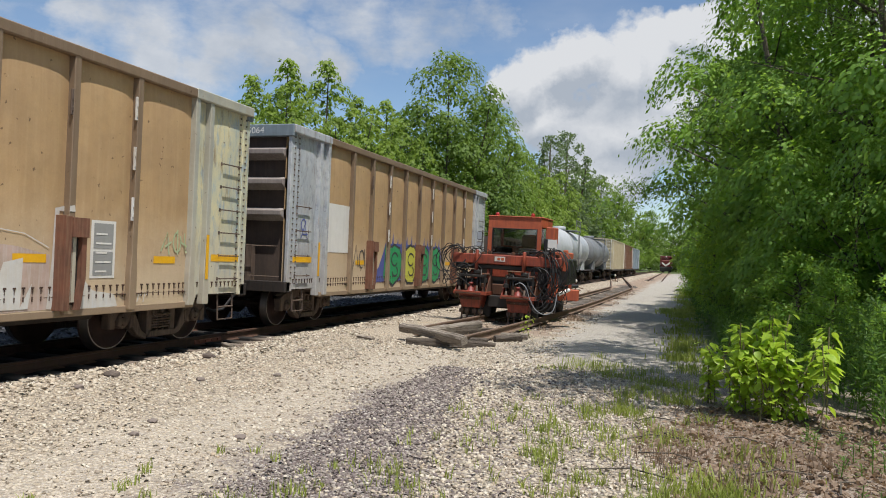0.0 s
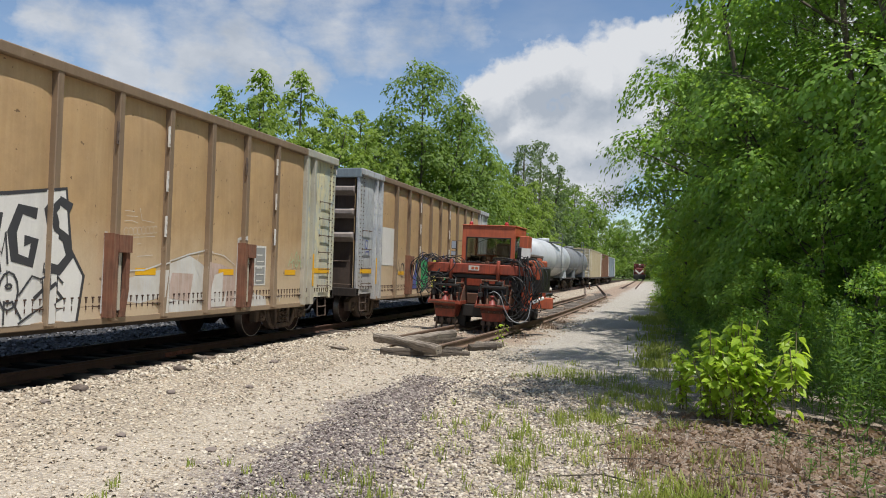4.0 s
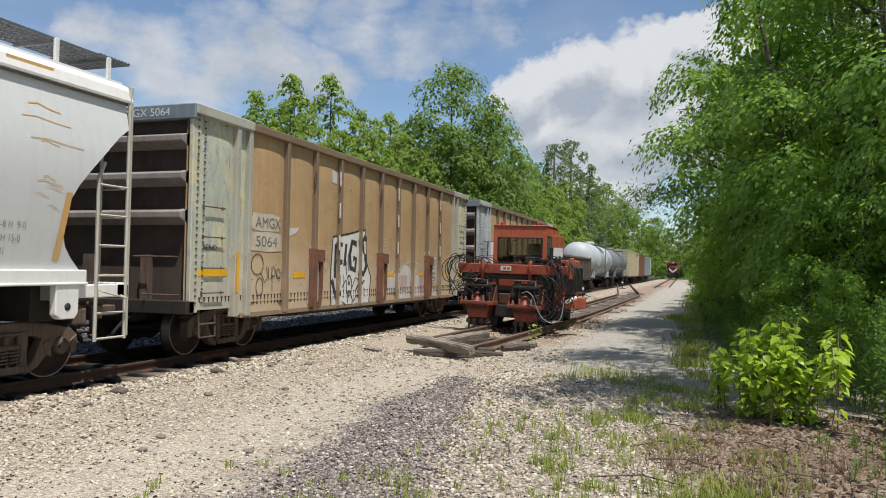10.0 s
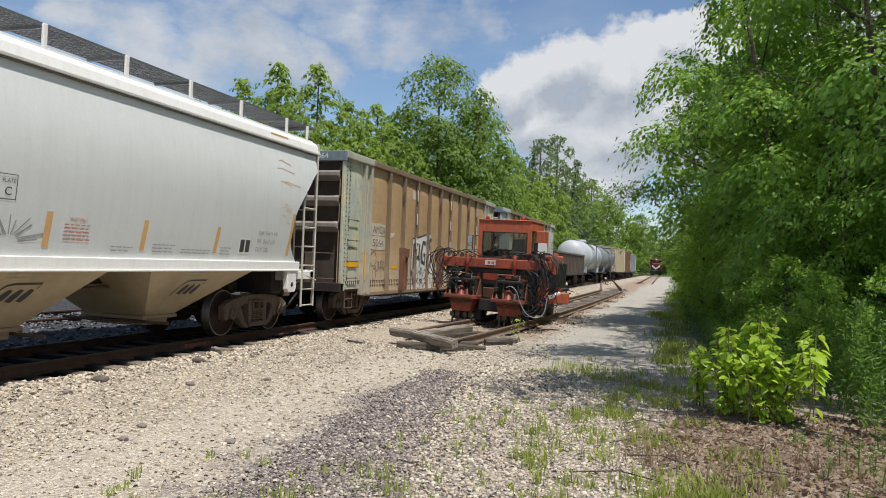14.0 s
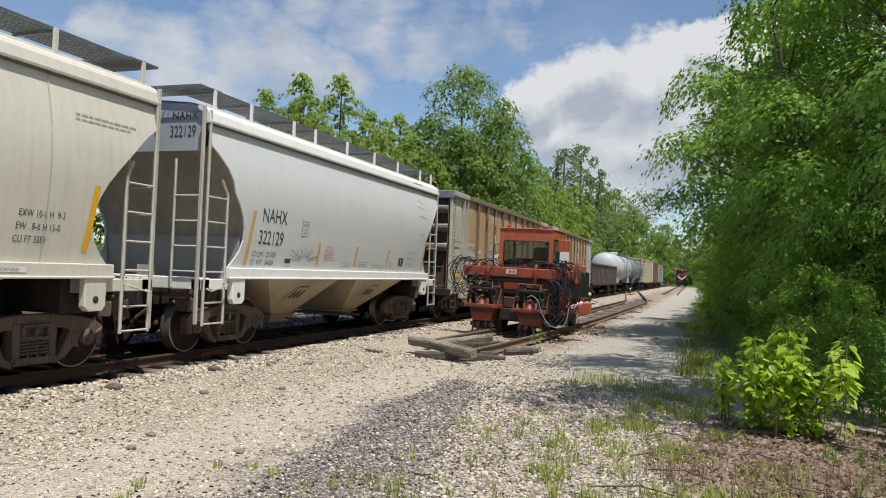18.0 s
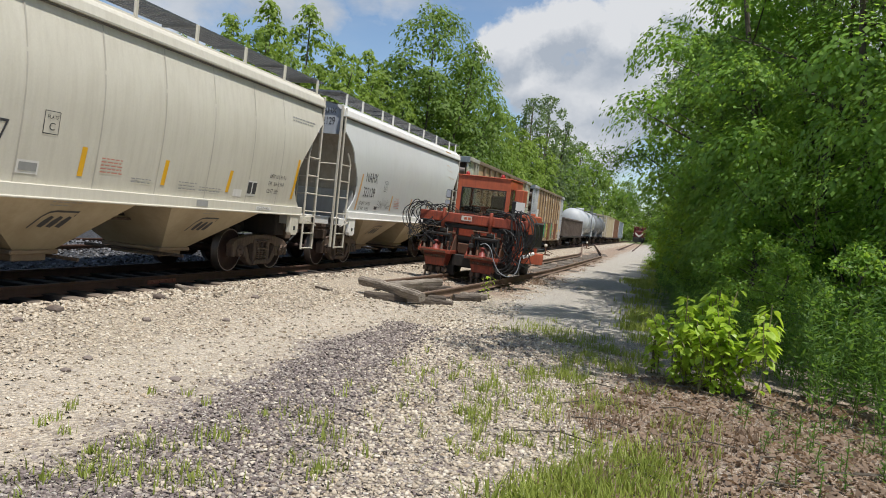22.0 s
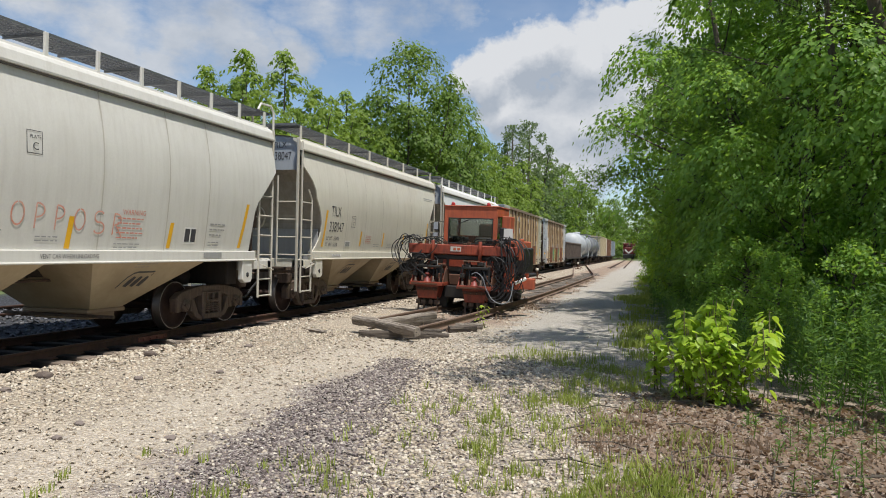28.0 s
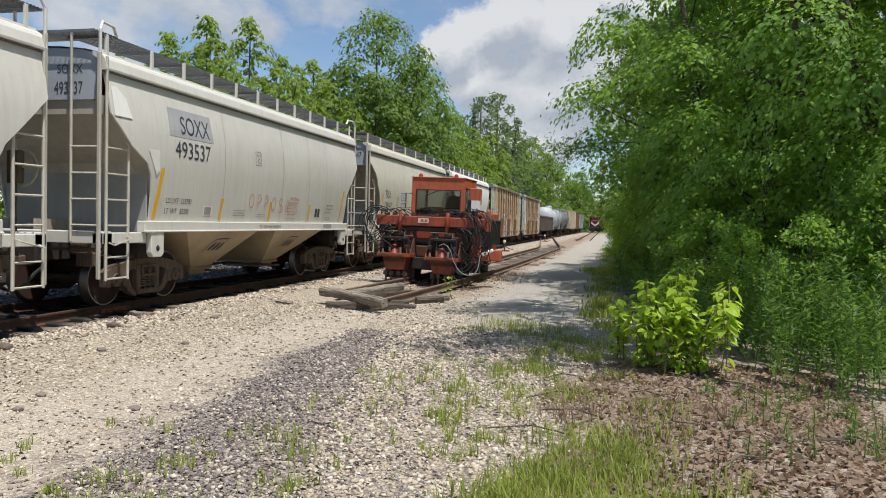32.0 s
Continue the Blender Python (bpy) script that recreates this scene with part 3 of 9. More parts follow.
    # track beds, with the shade under the train put into the main one's colour
    col = mixc(nt, mathn(nt, "MULTIPLY", band(wx, -8.6, -7.4, 0.3), mathn(nt, "MULTIPLY", noisy(nt, vec, 2.5, 5, 0.7, 0.45, 0.65), 0.8)), col, rusty)
    col = mixc(nt, band(X, -10.9, -8.25, 0.25), col, shaded_bed)
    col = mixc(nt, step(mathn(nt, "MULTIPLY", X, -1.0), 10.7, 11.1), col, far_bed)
    col = mixc(nt, mathn(nt, "MULTIPLY", band(wx, -5.6, -3.2, 0.3), mathn(nt, "MULTIPLY", step(Y, 17, 19), 0.75)), col, rusty)
    col = mixc(nt, step(mathn(nt, "MULTIPLY", wx, -1.0), 18.0, 20.0), col, turf)
    col = mixc(nt, step(Y, 175, 200), col, turf)
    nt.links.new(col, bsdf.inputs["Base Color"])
    bsdf.inputs["Roughness"].default_value = 0.92
    rise = mathn(nt, "ADD", mathn(nt, "SUBTRACT", 1.0, d1), mathn(nt, "MULTIPLY", mathn(nt, "SUBTRACT", 1.0, d2), 0.5))
    bumped(nt, bsdf, rise, 0.9, 0.03)
    return m


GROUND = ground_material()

# ---- plan ----
CX, RAIL_Z, GAUGE = -9.42, 0.15, 1.435


def rolled(t):
    """Metres that the train has run by t seconds."""
    lag = np.interp(t, (0, 3, 6.5, 11, 12.4, 15, 17.5, 19, 22, 29, 32), (0, 0.15, 0.25, 0.27, 0.29, 0.42, 0.53, 0.56, 0.57, 0.57, 0.47))
    return float(1.2638 * t + 0.4043 * t**2 / 32 + 0.2807 * t**3 / 1024 - 0.2774 * t**4 / 32768 - lag)


def bend(y):
    """The main track's middle: straight past the camera, then easing to the right."""
    far = max(0.0, y - 90.0)
    return CX + 0.00004 * far * far, -math.degrees(math.atan(0.00008 * far))


def part(name, bm, mat, parent=None, label=""):
    """Links a bmesh as one mesh object under a thing or part."""
    me = bpy.data.meshes.new(name)
    bm.to_mesh(me)
    bm.free()
    for m in mat if isinstance(mat, (list, tuple)) else (mat,):
        me.materials.append(m)
    ob = new(name, me)
    ob.parent = parent
    if label:
        ob["label"] = label
    return ob


def box(bm, x0, x1, y0, y1, z0, z1, mat=0):
    v = [bm.verts.new((x, y, z)) for z in (z0, z1) for y in (y0, y1) for x in (x0, x1)]
    for f in ((0, 2, 3, 1), (4, 5, 7, 6), (0, 1, 5, 4), (2, 6, 7, 3), (0, 4, 6, 2), (1, 3, 7, 5)):
        bm.faces.new([v[i] for i in f]).material_index = mat
    return v


def boxes(*rows):
    bm = bmesh.new()
    for r in rows:
        box(bm, *r)
    return bm

# ---- ground ----
def fast_mesh(name, verts, faces, mat):
    """A mesh from arrays of corners and of equal-sided faces."""
    me = bpy.data.meshes.new(name)
    n, k = faces.shape
    me.vertices.add(len(verts))
    me.vertices.foreach_set("co", np.ascontiguousarray(verts, dtype=np.float32).ravel())
    me.loops.add(n * k)
    me.loops.foreach_set("vertex_index", np.ascontiguousarray(faces, dtype=np.int32).ravel())
    me.polygons.add(n)
    me.polygons.foreach_set("loop_start", np.arange(0, n * k, k, dtype=np.int32))
    me.polygons.foreach_set("loop_total", np.full(n, k, dtype=np.int32))
    me.update(calc_edges=True)
    me.materials.append(mat)
    return me


def lie(x, y):
    """The height of the ground: nearly level, with low swells, shallow ruts and beds for the tracks."""
    x, y = np.asarray(x, float), np.asarray(y, float)
    near = np.clip((60 - np.abs(y - 20)) / 30, 0, 1)
    z = 0.022 * np.sin(x * 1.7 + np.sin(y * 0.9) * 1.3) * near + 0.018 * np.sin(y * 1.9 + x * 0.8) * near
    z += -0.03 * np.exp(-(((x + 4.6) / 0.45) ** 2)) * near - 0.02 * np.exp(-(((x + 2.9) / 0.4) ** 2)) * near
    z += 0.04 * np.exp(-(((x + 7.3) / 0.8) ** 2))
    z += 0.06 / (1 + np.exp(np.clip(-(x - 0.9) * 5, -50, 50))) * near
    z += np.where(x < -10.9, 0.10 / (1 + np.exp(np.clip((x + 12.0) * 3, -50, 50))), 0)
    z -= 0.02 * np.exp(-(((x + 4.42) / 0.7) ** 4)) * (y > 15)
    z -= 0.065 * np.exp(-(((x + 9.42) / 1.3) ** 6))
    return z


xs = np.r_[np.array([-1500, -700, -300, -120, -60, -35, -25, -20, -16]), np.arange(-14, 4.01, 0.16), np.array([5, 7, 10, 15, 25, 60, 150, 400, 900, 1500])]
ys = np.r_[np.array([-900, -300, -100, -40, -20, -8, -2]), np.arange(0, 30, 0.2), np.arange(30, 60, 0.6), np.array([60, 64, 70, 80, 95, 120, 160, 220, 300, 450, 800, 1600, 3000])]
gx, gy = np.meshgrid(xs, ys)
gv = np.stack([gx, gy, lie(gx, gy)], -1).reshape(-1, 3)
ni, nj = len(ys), len(xs)
ii, jj = np.meshgrid(np.arange(ni - 1), np.arange(nj - 1), indexing="ij")
a = (ii * nj + jj).ravel()
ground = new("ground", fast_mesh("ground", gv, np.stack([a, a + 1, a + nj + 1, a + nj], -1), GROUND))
ground.data.polygons.foreach_set("use_smooth", np.ones(len(ground.data.polygons), dtype=bool))
tagged(ground, "pale crushed-stone ground with a worn lane and weedy verge", "ground", kind="structure")

RNG = np.random.default_rng(7)
ICO_V = np.array([(0, 0, 1), (0.894, 0, 0.447), (0.276, 0.851, 0.447), (-0.724, 0.526, 0.447), (-0.724, -0.526, 0.447), (0.276, -0.851, 0.447),
                  (0.724, 0.526, -0.447), (-0.276, 0.851, -0.447), (-0.894, 0, -0.447), (-0.276, -0.851, -0.447), (0.724, -0.526, -0.447), (0, 0, -1)])
ICO_F = np.array([(0, 1, 2), (0, 2, 3), (0, 3, 4), (0, 4, 5), (0, 5, 1), (1, 6, 2), (2, 7, 3), (3, 8, 4), (4, 9, 5), (5, 10, 1),
                  (1, 10, 6), (2, 6, 7), (3, 7, 8), (4, 8, 9), (5, 9, 10)])


def turns(n):
    """Random turns, as an array of 3 x 3 matrices."""
    q = RNG.normal(size=(n, 4))
    q /= np.linalg.norm(q, axis=1, keepdims=True)
    w, x, y, z = q.T
    return np.stack([np.stack([1 - 2 * (y * y + z * z), 2 * (x * y - z * w), 2 * (x * z + y * w)], -1),
                     np.stack([2 * (x * y + z * w), 1 - 2 * (x * x + z * z), 2 * (y * z - x * w)], -1),
                     np.stack([2 * (x * z - y * w), 2 * (y * z + x * w), 1 - 2 * (x * x + y * y)], -1)], 1)


def stones(name, xy, size, mat, label, category="gravel"):
    n = len(xy)
    v = ICO_V[None] * (1 + RNG.uniform(-0.32, 0.32, (n, 12, 1)))
    v = v * RNG.uniform(0.55, 1.15, (n, 1, 3))
    v = np.einsum("nij,nkj->nki", turns(n), v)
    v[:, :, 2] *= 0.75
    v = v * size[:, None, None]
    v[:, :, :2] += xy[:, None]
    v[:, :, 2] += (lie(xy[:, 0], xy[:, 1]) + size * 0.18)[:, None]
    f = ICO_F[None] + (np.arange(n) * 12)[:, None, None]
    return tagged(new(name, fast_mesh(name, v.reshape(-1, 3), f.reshape(-1, 3), mat)), label, category, kind="stuff")


def spread(n, x0, x1, y0, y1, power=1.7):
    """Places over a stretch of ground, thinning out with distance."""
    y = y0 + (y1 - y0) * RNG.random(n) ** power
    return np.stack([RNG.uniform(x0, x1, n), y], -1)


def spill_line(y):
    """Middle and half width of the strip of dark spilled ballast."""
    return np.interp(y, [4.0, 5.2, 6.3, 7.8, 9.6, 12.0], [-2.7, -2.68, -2.86, -3.08, -3.38, -3.6]), np.interp(y, [4.0, 5.2, 6.3, 7.8, 9.6, 12.0], [0.85, 0.75, 0.62, 0.54, 0.46, 0.4])


def thinned(pts):
    """Leaves the worn wheel track and the dark spill nearly bare of pale stones."""
    x, y = pts[:, 0], pts[:, 1]
    wave = 0.25 * np.sin(y * 1.1) + 0.15 * np.sin(y * 2.7 + 1)
    bare = np.clip(1.15 - np.abs(x + 4.5 + wave) / 0.85, 0, 0.5) + np.clip(1.6 - np.abs(x - spill_line(y)[0]) / spill_line(y)[1], 0, 0.85) * (y < 12)
    return pts[RNG.random(len(pts)) > bare]


pts = thinned(spread(21000, -8.4, -2.4, 3.6, 15.5))
stones("pale_gravel", pts, RNG.uniform(0.010, 0.026, len(pts)) * (0.85 + 0.03 * pts[:, 1]), PALE_STONE, "pale limestone gravel with scattered tan and grey stones")
pts = spread(17000, -3.4, 0.2, 4.2, 13)
pts = pts[RNG.random(len(pts)) > np.clip((pts[:, 0] + 0.6) * 1.4, 0, 0.9)]
pts = pts[(RNG.random(len(pts)) > 0.78) | (np.abs(pts[:, 0] - spill_line(pts[:, 1])[0]) > spill_line(pts[:, 1])[1]) | (pts[:, 1] > 11)]
stones("lane_gravel", pts, RNG.uniform(0.009, 0.025, len(pts)) * (0.75 + 0.05 * pts[:, 1]), PALE_STONE, "white and grey gravel stones lying between weeds")
pts = spread(13500, 0, 1, 3.8, 12.0, 1.75)
mid_x, half = spill_line(pts[:, 1])
pts[:, 0] = mid_x + half * (RNG.uniform(-0.9, 0.9, len(pts)) + RNG.normal(0, 0.22, len(pts)))
strewn = RNG.random(len(pts)) < 0.3  # thinly strewn on towards the lane edge
pts[strewn, 0] += np.abs(RNG.normal(0, 1.0, strewn.sum()))
stones("dark_ballast", pts, RNG.uniform(0.010, 0.022, len(pts)) * (0.8 + 0.05 * pts[:, 1]), DARK_STONE, "purple-grey crushed ballast spilled along the lane")
pts = spread(2600, -8.3, -7.0, 4, 34, 1.3)
stones("track_ballast", pts, RNG.uniform(0.02, 0.05, len(pts)), PALE_STONE, "coarse pale ballast stones beside the main track")
pts = spread(7500, -15.5, -11.0, 6, 36, 1.2)
stones("far_ballast", pts, RNG.uniform(0.025, 0.06, len(pts)), COAL_STONE, "dark blue-grey ballast stones behind the train")
pts = spread(1500, -5.9, -2.6, 14.0, 30, 1.3)
stones("siding_ballast", pts, RNG.uniform(0.015, 0.04, len(pts)), PALE_STONE, "loose pale stones round the stub siding")
for x, y, s in [(-7.17, 10.31, 0.085), (-7.25, 8.33, 0.085), (-4.14, 6.53, 0.045), (-6.3, 8.9, 0.05), (-5.2, 6.6, 0.04), (-5.0, 6.1, 0.038), (-6.9, 7.4, 0.05), (-6.6, 12.2, 0.06), (-5.6, 9.7, 0.045)]:
    bm = bmesh.new()
    bmesh.ops.create_icosphere(bm, subdivisions=2, radius=s)
    for v in bm.verts:
        v.co *= 1 + 0.35 * noise.noise(v.co * (2.2 / s) + Vector((x, y, 0)))
        v.co.z *= 0.6
        v.co.x *= 1.35
    rock = part("rock", bm, LOW_STEEL if s > 0.08 else DARK_STONE)
    rock.location = (x, y, float(lie(x, y)) + s * 0.35)
    tagged(rock, "dark lump of rock lying on the pale gravel", "rock", "loose rocks")


# ---- tracks ----
def rail_bm(points, scale=1.0):
    """A rail along points (x, y): head, web and foot."""
    prof = [(-0.07, -0.17), (0.07, -0.17), (0.07, -0.155), (0.012, -0.135), (0.012, -0.045), (0.036, -0.032), (0.036, -0.004), (0.028, 0.0),
            (-0.028, 0.0), (-0.036, -0.004), (-0.036, -0.032), (-0.012, -0.045), (-0.012, -0.135), (-0.07, -0.155)]
    bm = bmesh.new()
    rings = []
    for i, (x, y, z) in enumerate(points):
        a, b = points[max(0, i - 1)], points[min(len(points) - 1, i + 1)]
        d = Vector((b[0] - a[0], b[1] - a[1], 0)).normalized()
        side = Vector((d.y, -d.x, 0))
        rings.append([bm.verts.new(Vector((x, y, z)) + side * px + Vector((0, 0, pz))) for px, pz in prof])
    for r, s in zip(rings, rings[1:]):
        for k in range(len(prof)):
            bm.faces.new((r[k - 1], r[k], s[k], s[k - 1]))
    bm.faces.new(rings[0][::-1])
    bm.faces.new(rings[-1])
    bmesh.ops.recalc_face_normals(bm, faces=bm.faces)
    return bm


def tie_mesh(length=2.6):
    bm = bmesh.new()
    box(bm, -length / 2, length / 2, -0.115, 0.115, -0.09, 0.09)
    bmesh.ops.bevel(bm, geom=bm.edges[:], offset=0.012, segments=1, affect="EDGES")
    for v in bm.verts:
        v.co += Vector((0, 0.008 * noise.noise(v.co * 5), 0.008 * noise.noise(v.co * 7)))
    me = bpy.data.meshes.new("tie")
    bm.to_mesh(me)
    bm.free()
    me.materials.append(WOOD)
    return me


TIE = tie_mesh()
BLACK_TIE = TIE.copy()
BLACK_TIE.materials[0] = SHADED_TIE


def track(name, label, middle, y0, y1, top, ties_to, starts=None, tie=None, steel=None):
    """A track: two rails on half-buried ties. middle(y) gives its x and its turn."""
    t = tagged(new(name), label, "track", kind="structure")
    steps = np.r_[np.arange(y0, min(y1, 60), 4.0), np.arange(min(y1, 60), y1 + 0.1, 8.0)] if y1 > 60 else np.arange(y0, y1 + 0.1, 3.0)
    for s, first in zip((-1, 1), starts or (y0, y0)):
        own = np.r_[first, steps[steps > first + 0.5]]
        part("rail", rail_bm([(middle(y)[0] + s * 0.7525, y, top) for y in own]), steel or RAIL_TOP, t)
    y = y0 + 0.3
    while y < ties_to:
        x, turn = middle(y)
        ob = new("tie", tie or TIE)
        ob.parent = t
        ob.matrix_basis = pose(x + random.uniform(-0.05, 0.08), y, top - (0.318 if steel else 0.232 if tie else 0.255) + random.uniform(-0.02, 0.012), 0, 0, turn + random.uniform(-2.5, 2.5)) @ Matrix.Diagonal((1.13 if tie else 1.0, 1, 1, 1))
        y += 0.55
    return t


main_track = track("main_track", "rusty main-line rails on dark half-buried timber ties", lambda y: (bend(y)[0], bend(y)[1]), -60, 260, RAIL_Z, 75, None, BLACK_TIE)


def siding_line(y):
    """The siding: straight past the machine, then led over to the main track by a switch."""
    near = -5.1 + 0.80 * (1 - math.exp(-(y - 15) / 10))
    x = max(CX, near - 0.095 * max(0.0, y - 54))
    return x, (5.4 if 54 < y and x > CX else -3.0 if y < 28 else 0)


siding = track("stub_siding", "rusty stub siding rails on weathered grey ties", siding_line, 16.6, 103, 0.21, 66, (15.9, 14.85), None, SIDING_STEEL)
far_track = track("far_track", "second running track on grey ballast behind the train", lambda y: (bend(y)[0] - 4.6, bend(y)[1]), -60, 260, 0.2, -60)
side_track = track("lane_track", "distant track curving away beside the lane", lambda y: (-3.4 - 0.013 * (y - 88), 0), 88, 240, 0.15, 100)

# ---- rolling stock ----
MOVERS = []  # things of the train with the place of their middle when the clip starts
WHEELS = []  # turning axles


def tube(bm, points, r, sides=6, mat=0):
    """A round bar along points."""
    pts = [Vector(p) for p in points]
    rings = []
    for i, p in enumerate(pts):
        d = (pts[min(i + 1, len(pts) - 1)] - pts[max(i - 1, 0)]).normalized()
        u = d.orthogonal().normalized() if i == 0 else (rings_u - d * rings_u.dot(d)).normalized()
        rings_u = u
        w = d.cross(u)
        rings.append([bm.verts.new(p + (u * math.cos(k * math.tau / sides) + w * math.sin(k * math.tau / sides)) * r) for k in range(sides)])
    for a, b in zip(rings, rings[1:]):
        for k in range(sides):
            bm.faces.new((a[k - 1], a[k], b[k], b[k - 1])).material_index = mat
    bm.faces.new(rings[0][::-1]).material_index = mat
    bm.faces.new(rings[-1]).material_index = mat


def tubes(rows, r, sides=6):
    bm = bmesh.new()
    for pts in rows:
        tube(bm, pts, r, sides)
    return bm


def lathe(bm, profile, axis="x", sides=28, mat=0, centre=(0, 0, 0)):
    """Turns a profile of (along, radius) about an axis through the centre."""
    rings = []
    for a, r in profile:
        ring = []
        for k in range(sides):
            c, s = r * math.cos(k * math.tau / sides), r * math.sin(k * math.tau / sides)
            p = {"x": (a, c, s), "y": (c, a, s), "z": (c, s, a)}[axis]
            ring.append(bm.verts.new(Vector(p) + Vector(centre)))
        rings.append(ring)
    for i, (a, b) in enumerate(zip(rings, rings[1:])):
        for k in range(sides):
            f = bm.faces.new((a[k - 1], a[k], b[k], b[k - 1]))
            f.material_index, f.smooth = mat if isinstance(mat, int) else mat[i], True
    bm.faces.new(rings[0][::-1]).material_index = mat if isinstance(mat, int) else mat[0]
    bm.faces.new(rings[-1]).material_index = mat if isinstance(mat, int) else mat[-1]
    bmesh.ops.recalc_face_normals(bm, faces=bm.faces)


def slab(bm, outline, x0, x1, mat=0):
    """A plate with an outline in (y, z), from x0 to x1."""
    a = [bm.verts.new((x0, y, z)) for y, z in outline]
    b = [bm.verts.new((x1, y, z)) for y, z in outline]
    for k in range(len(outline)):
        bm.faces.new((a[k - 1], a[k], b[k], b[k - 1])).material_index = mat
    for ring in (a[::-1], b):
        bm.faces.new(ring).material_index = mat


def fixed(bm, smooth=False):
    bmesh.ops.recalc_face_normals(bm, faces=bm.faces)
    if smooth:
        for f in bm.faces:
            f.smooth = True
    return bm


def softened(bm, offset):
    bmesh.ops.bevel(bm, geom=bm.edges[:], offset=offset, segments=1, affect="EDGES", clamp_overlap=True)
    return bm


def lettering(name, text, height, origin, parent, mat, away, face="side", squeeze=1.0, lift=None, label=""):
    """Flat lettering of a given height, reading along the near side of a car (towards +y) or along a car's end."""
    cu = bpy.data.curves.new("letters", "FONT")
    cu.body, cu.size, cu.align_x = text, height / 0.70, "LEFT"
    ob = bpy.data.objects.new("letters", cu)
    me = bpy.data.meshes.new_from_object(ob)
    bpy.data.objects.remove(ob)
    bpy.data.curves.remove(cu)
    n = len(me.vertices)
    co = np.zeros(n * 3)
    me.vertices.foreach_get("co", co)
    co = co.reshape(-1, 3)
    u, v = co[:, 0] * squeeze, co[:, 1]
    if face == "side":
        y, z = origin[0] + u, origin[1] + v
        x = np.array([lift(a, b) for a, b in zip(y, z)]) + away if lift else np.full(n, away)
        out_co = np.stack([x, y, z], -1)
    else:
        out_co = np.stack([origin[0] + u, np.full(n, away), origin[1] + v], -1)
    me.vertices.foreach_set("co", out_co.ravel())
    me.materials.clear()
    me.materials.append(mat)
    me.update()
    letters = new(name, me)
    letters.parent = parent
    if label:
        letters["label"] = label
    return letters


def patch(name, outline, parent, mat, away, lift=None, step=0.2, label=""):
    """A painted patch with an outline in (y, z), laid on a side."""
    bm = bmesh.new()
    bm.faces.new([bm.verts.new((0, y, z)) for y, z in outline])
    y0, y1 = min(p[0] for p in outline), max(p[0] for p in outline)
    z0, z1 = min(p[1] for p in outline), max(p[1] for p in outline)
    if lift:
        for k in range(1, int((y1 - y0) / step) + 1):
            bmesh.ops.bisect_plane(bm, geom=bm.verts[:] + bm.edges[:] + bm.faces[:], plane_co=(0, y0 + k * step, 0), plane_no=(0, 1, 0))
        for k in range(1, int((z1 - z0) / (2 * step)) + 1):
            bmesh.ops.bisect_plane(bm, geom=bm.verts[:] + bm.edges[:] + bm.faces[:], plane_co=(0, 0, z0 + k * 2 * step), plane_no=(0, 0, 1))
    for v in bm.verts:
        v.co.x = away + (lift(v.co.y, v.co.z) if lift else 0)
    return part(name, fixed(bm), mat, parent, label)


def rect(y0, y1, z0, z1):
    return [(y0, z0), (y1, z0), (y1, z1), (y0, z1)]


def blob(cy, cz, ry, rz, n=22, wild=0.15, seed=0):
    r = random.Random(seed)
    return [(cy + ry * math.cos(a) * (1 + r.uniform(-wild, wild)), cz + rz * math.sin(a) * (1 + r.uniform(-wild, wild))) for a in (k * math.tau / n for k in range(n))]


def strokes(rows, width, parent, mat, away, lift=None, name="sprayed_line", label=""):
    """Sprayed lines: rows of (y, z) points, laid on a side as narrow ribbons."""
    bm = bmesh.new()
    for pts in rows:
        last = None
        for i, (y, z) in enumerate(pts):
            a, b = pts[max(i - 1, 0)], pts[min(i + 1, len(pts) - 1)]
            d = Vector((b[0] - a[0], b[1] - a[1]))
            d = d.normalized() if d.length > 1e-6 else Vector((1, 0))
            n = Vector((-d.y, d.x)) * width / 2
            pair = [bm.verts.new((away + (lift(y + s * n.x, z + s * n.y) if lift else 0), y + s * n.x, z + s * n.y)) for s in (1, -1)]
            if last:
                bm.faces.new((last[0], last[1], pair[1], pair[0]))
            last = pair
    return part(name, fixed(bm), mat, parent, label)


def arc(cy, cz, ry, rz, a0, a1, n=12):
    return [(cy + ry * math.cos(radians(a0 + (a1 - a0) * k / n)), cz + rz * math.sin(radians(a0 + (a1 - a0) * k / n))) for k in range(n + 1)]


# -- a joint in the near rail --
joint = part("joint_bar", softened(boxes((-8.655, -8.628, 11.95, 12.75, 0.005, 0.085)), 0.006), JOINT_RUST, main_track, "red-rusted rail joint bar")
for k in range(4):
    part("bolt", softened(boxes((-8.63, -8.60, 12.05 + 0.19 * k, 12.10 + 0.19 * k, 0.03, 0.07)), 0.006), JOINT_RUST, joint)


# -- trucks --
WHEEL_R = 0.457


def mesh_of(name, bm, mats):
    me = bpy.data.meshes.new(name)
    bm.to_mesh(me)
    bm.free()
    for m in mats:
        me.materials.append(m)
    return me


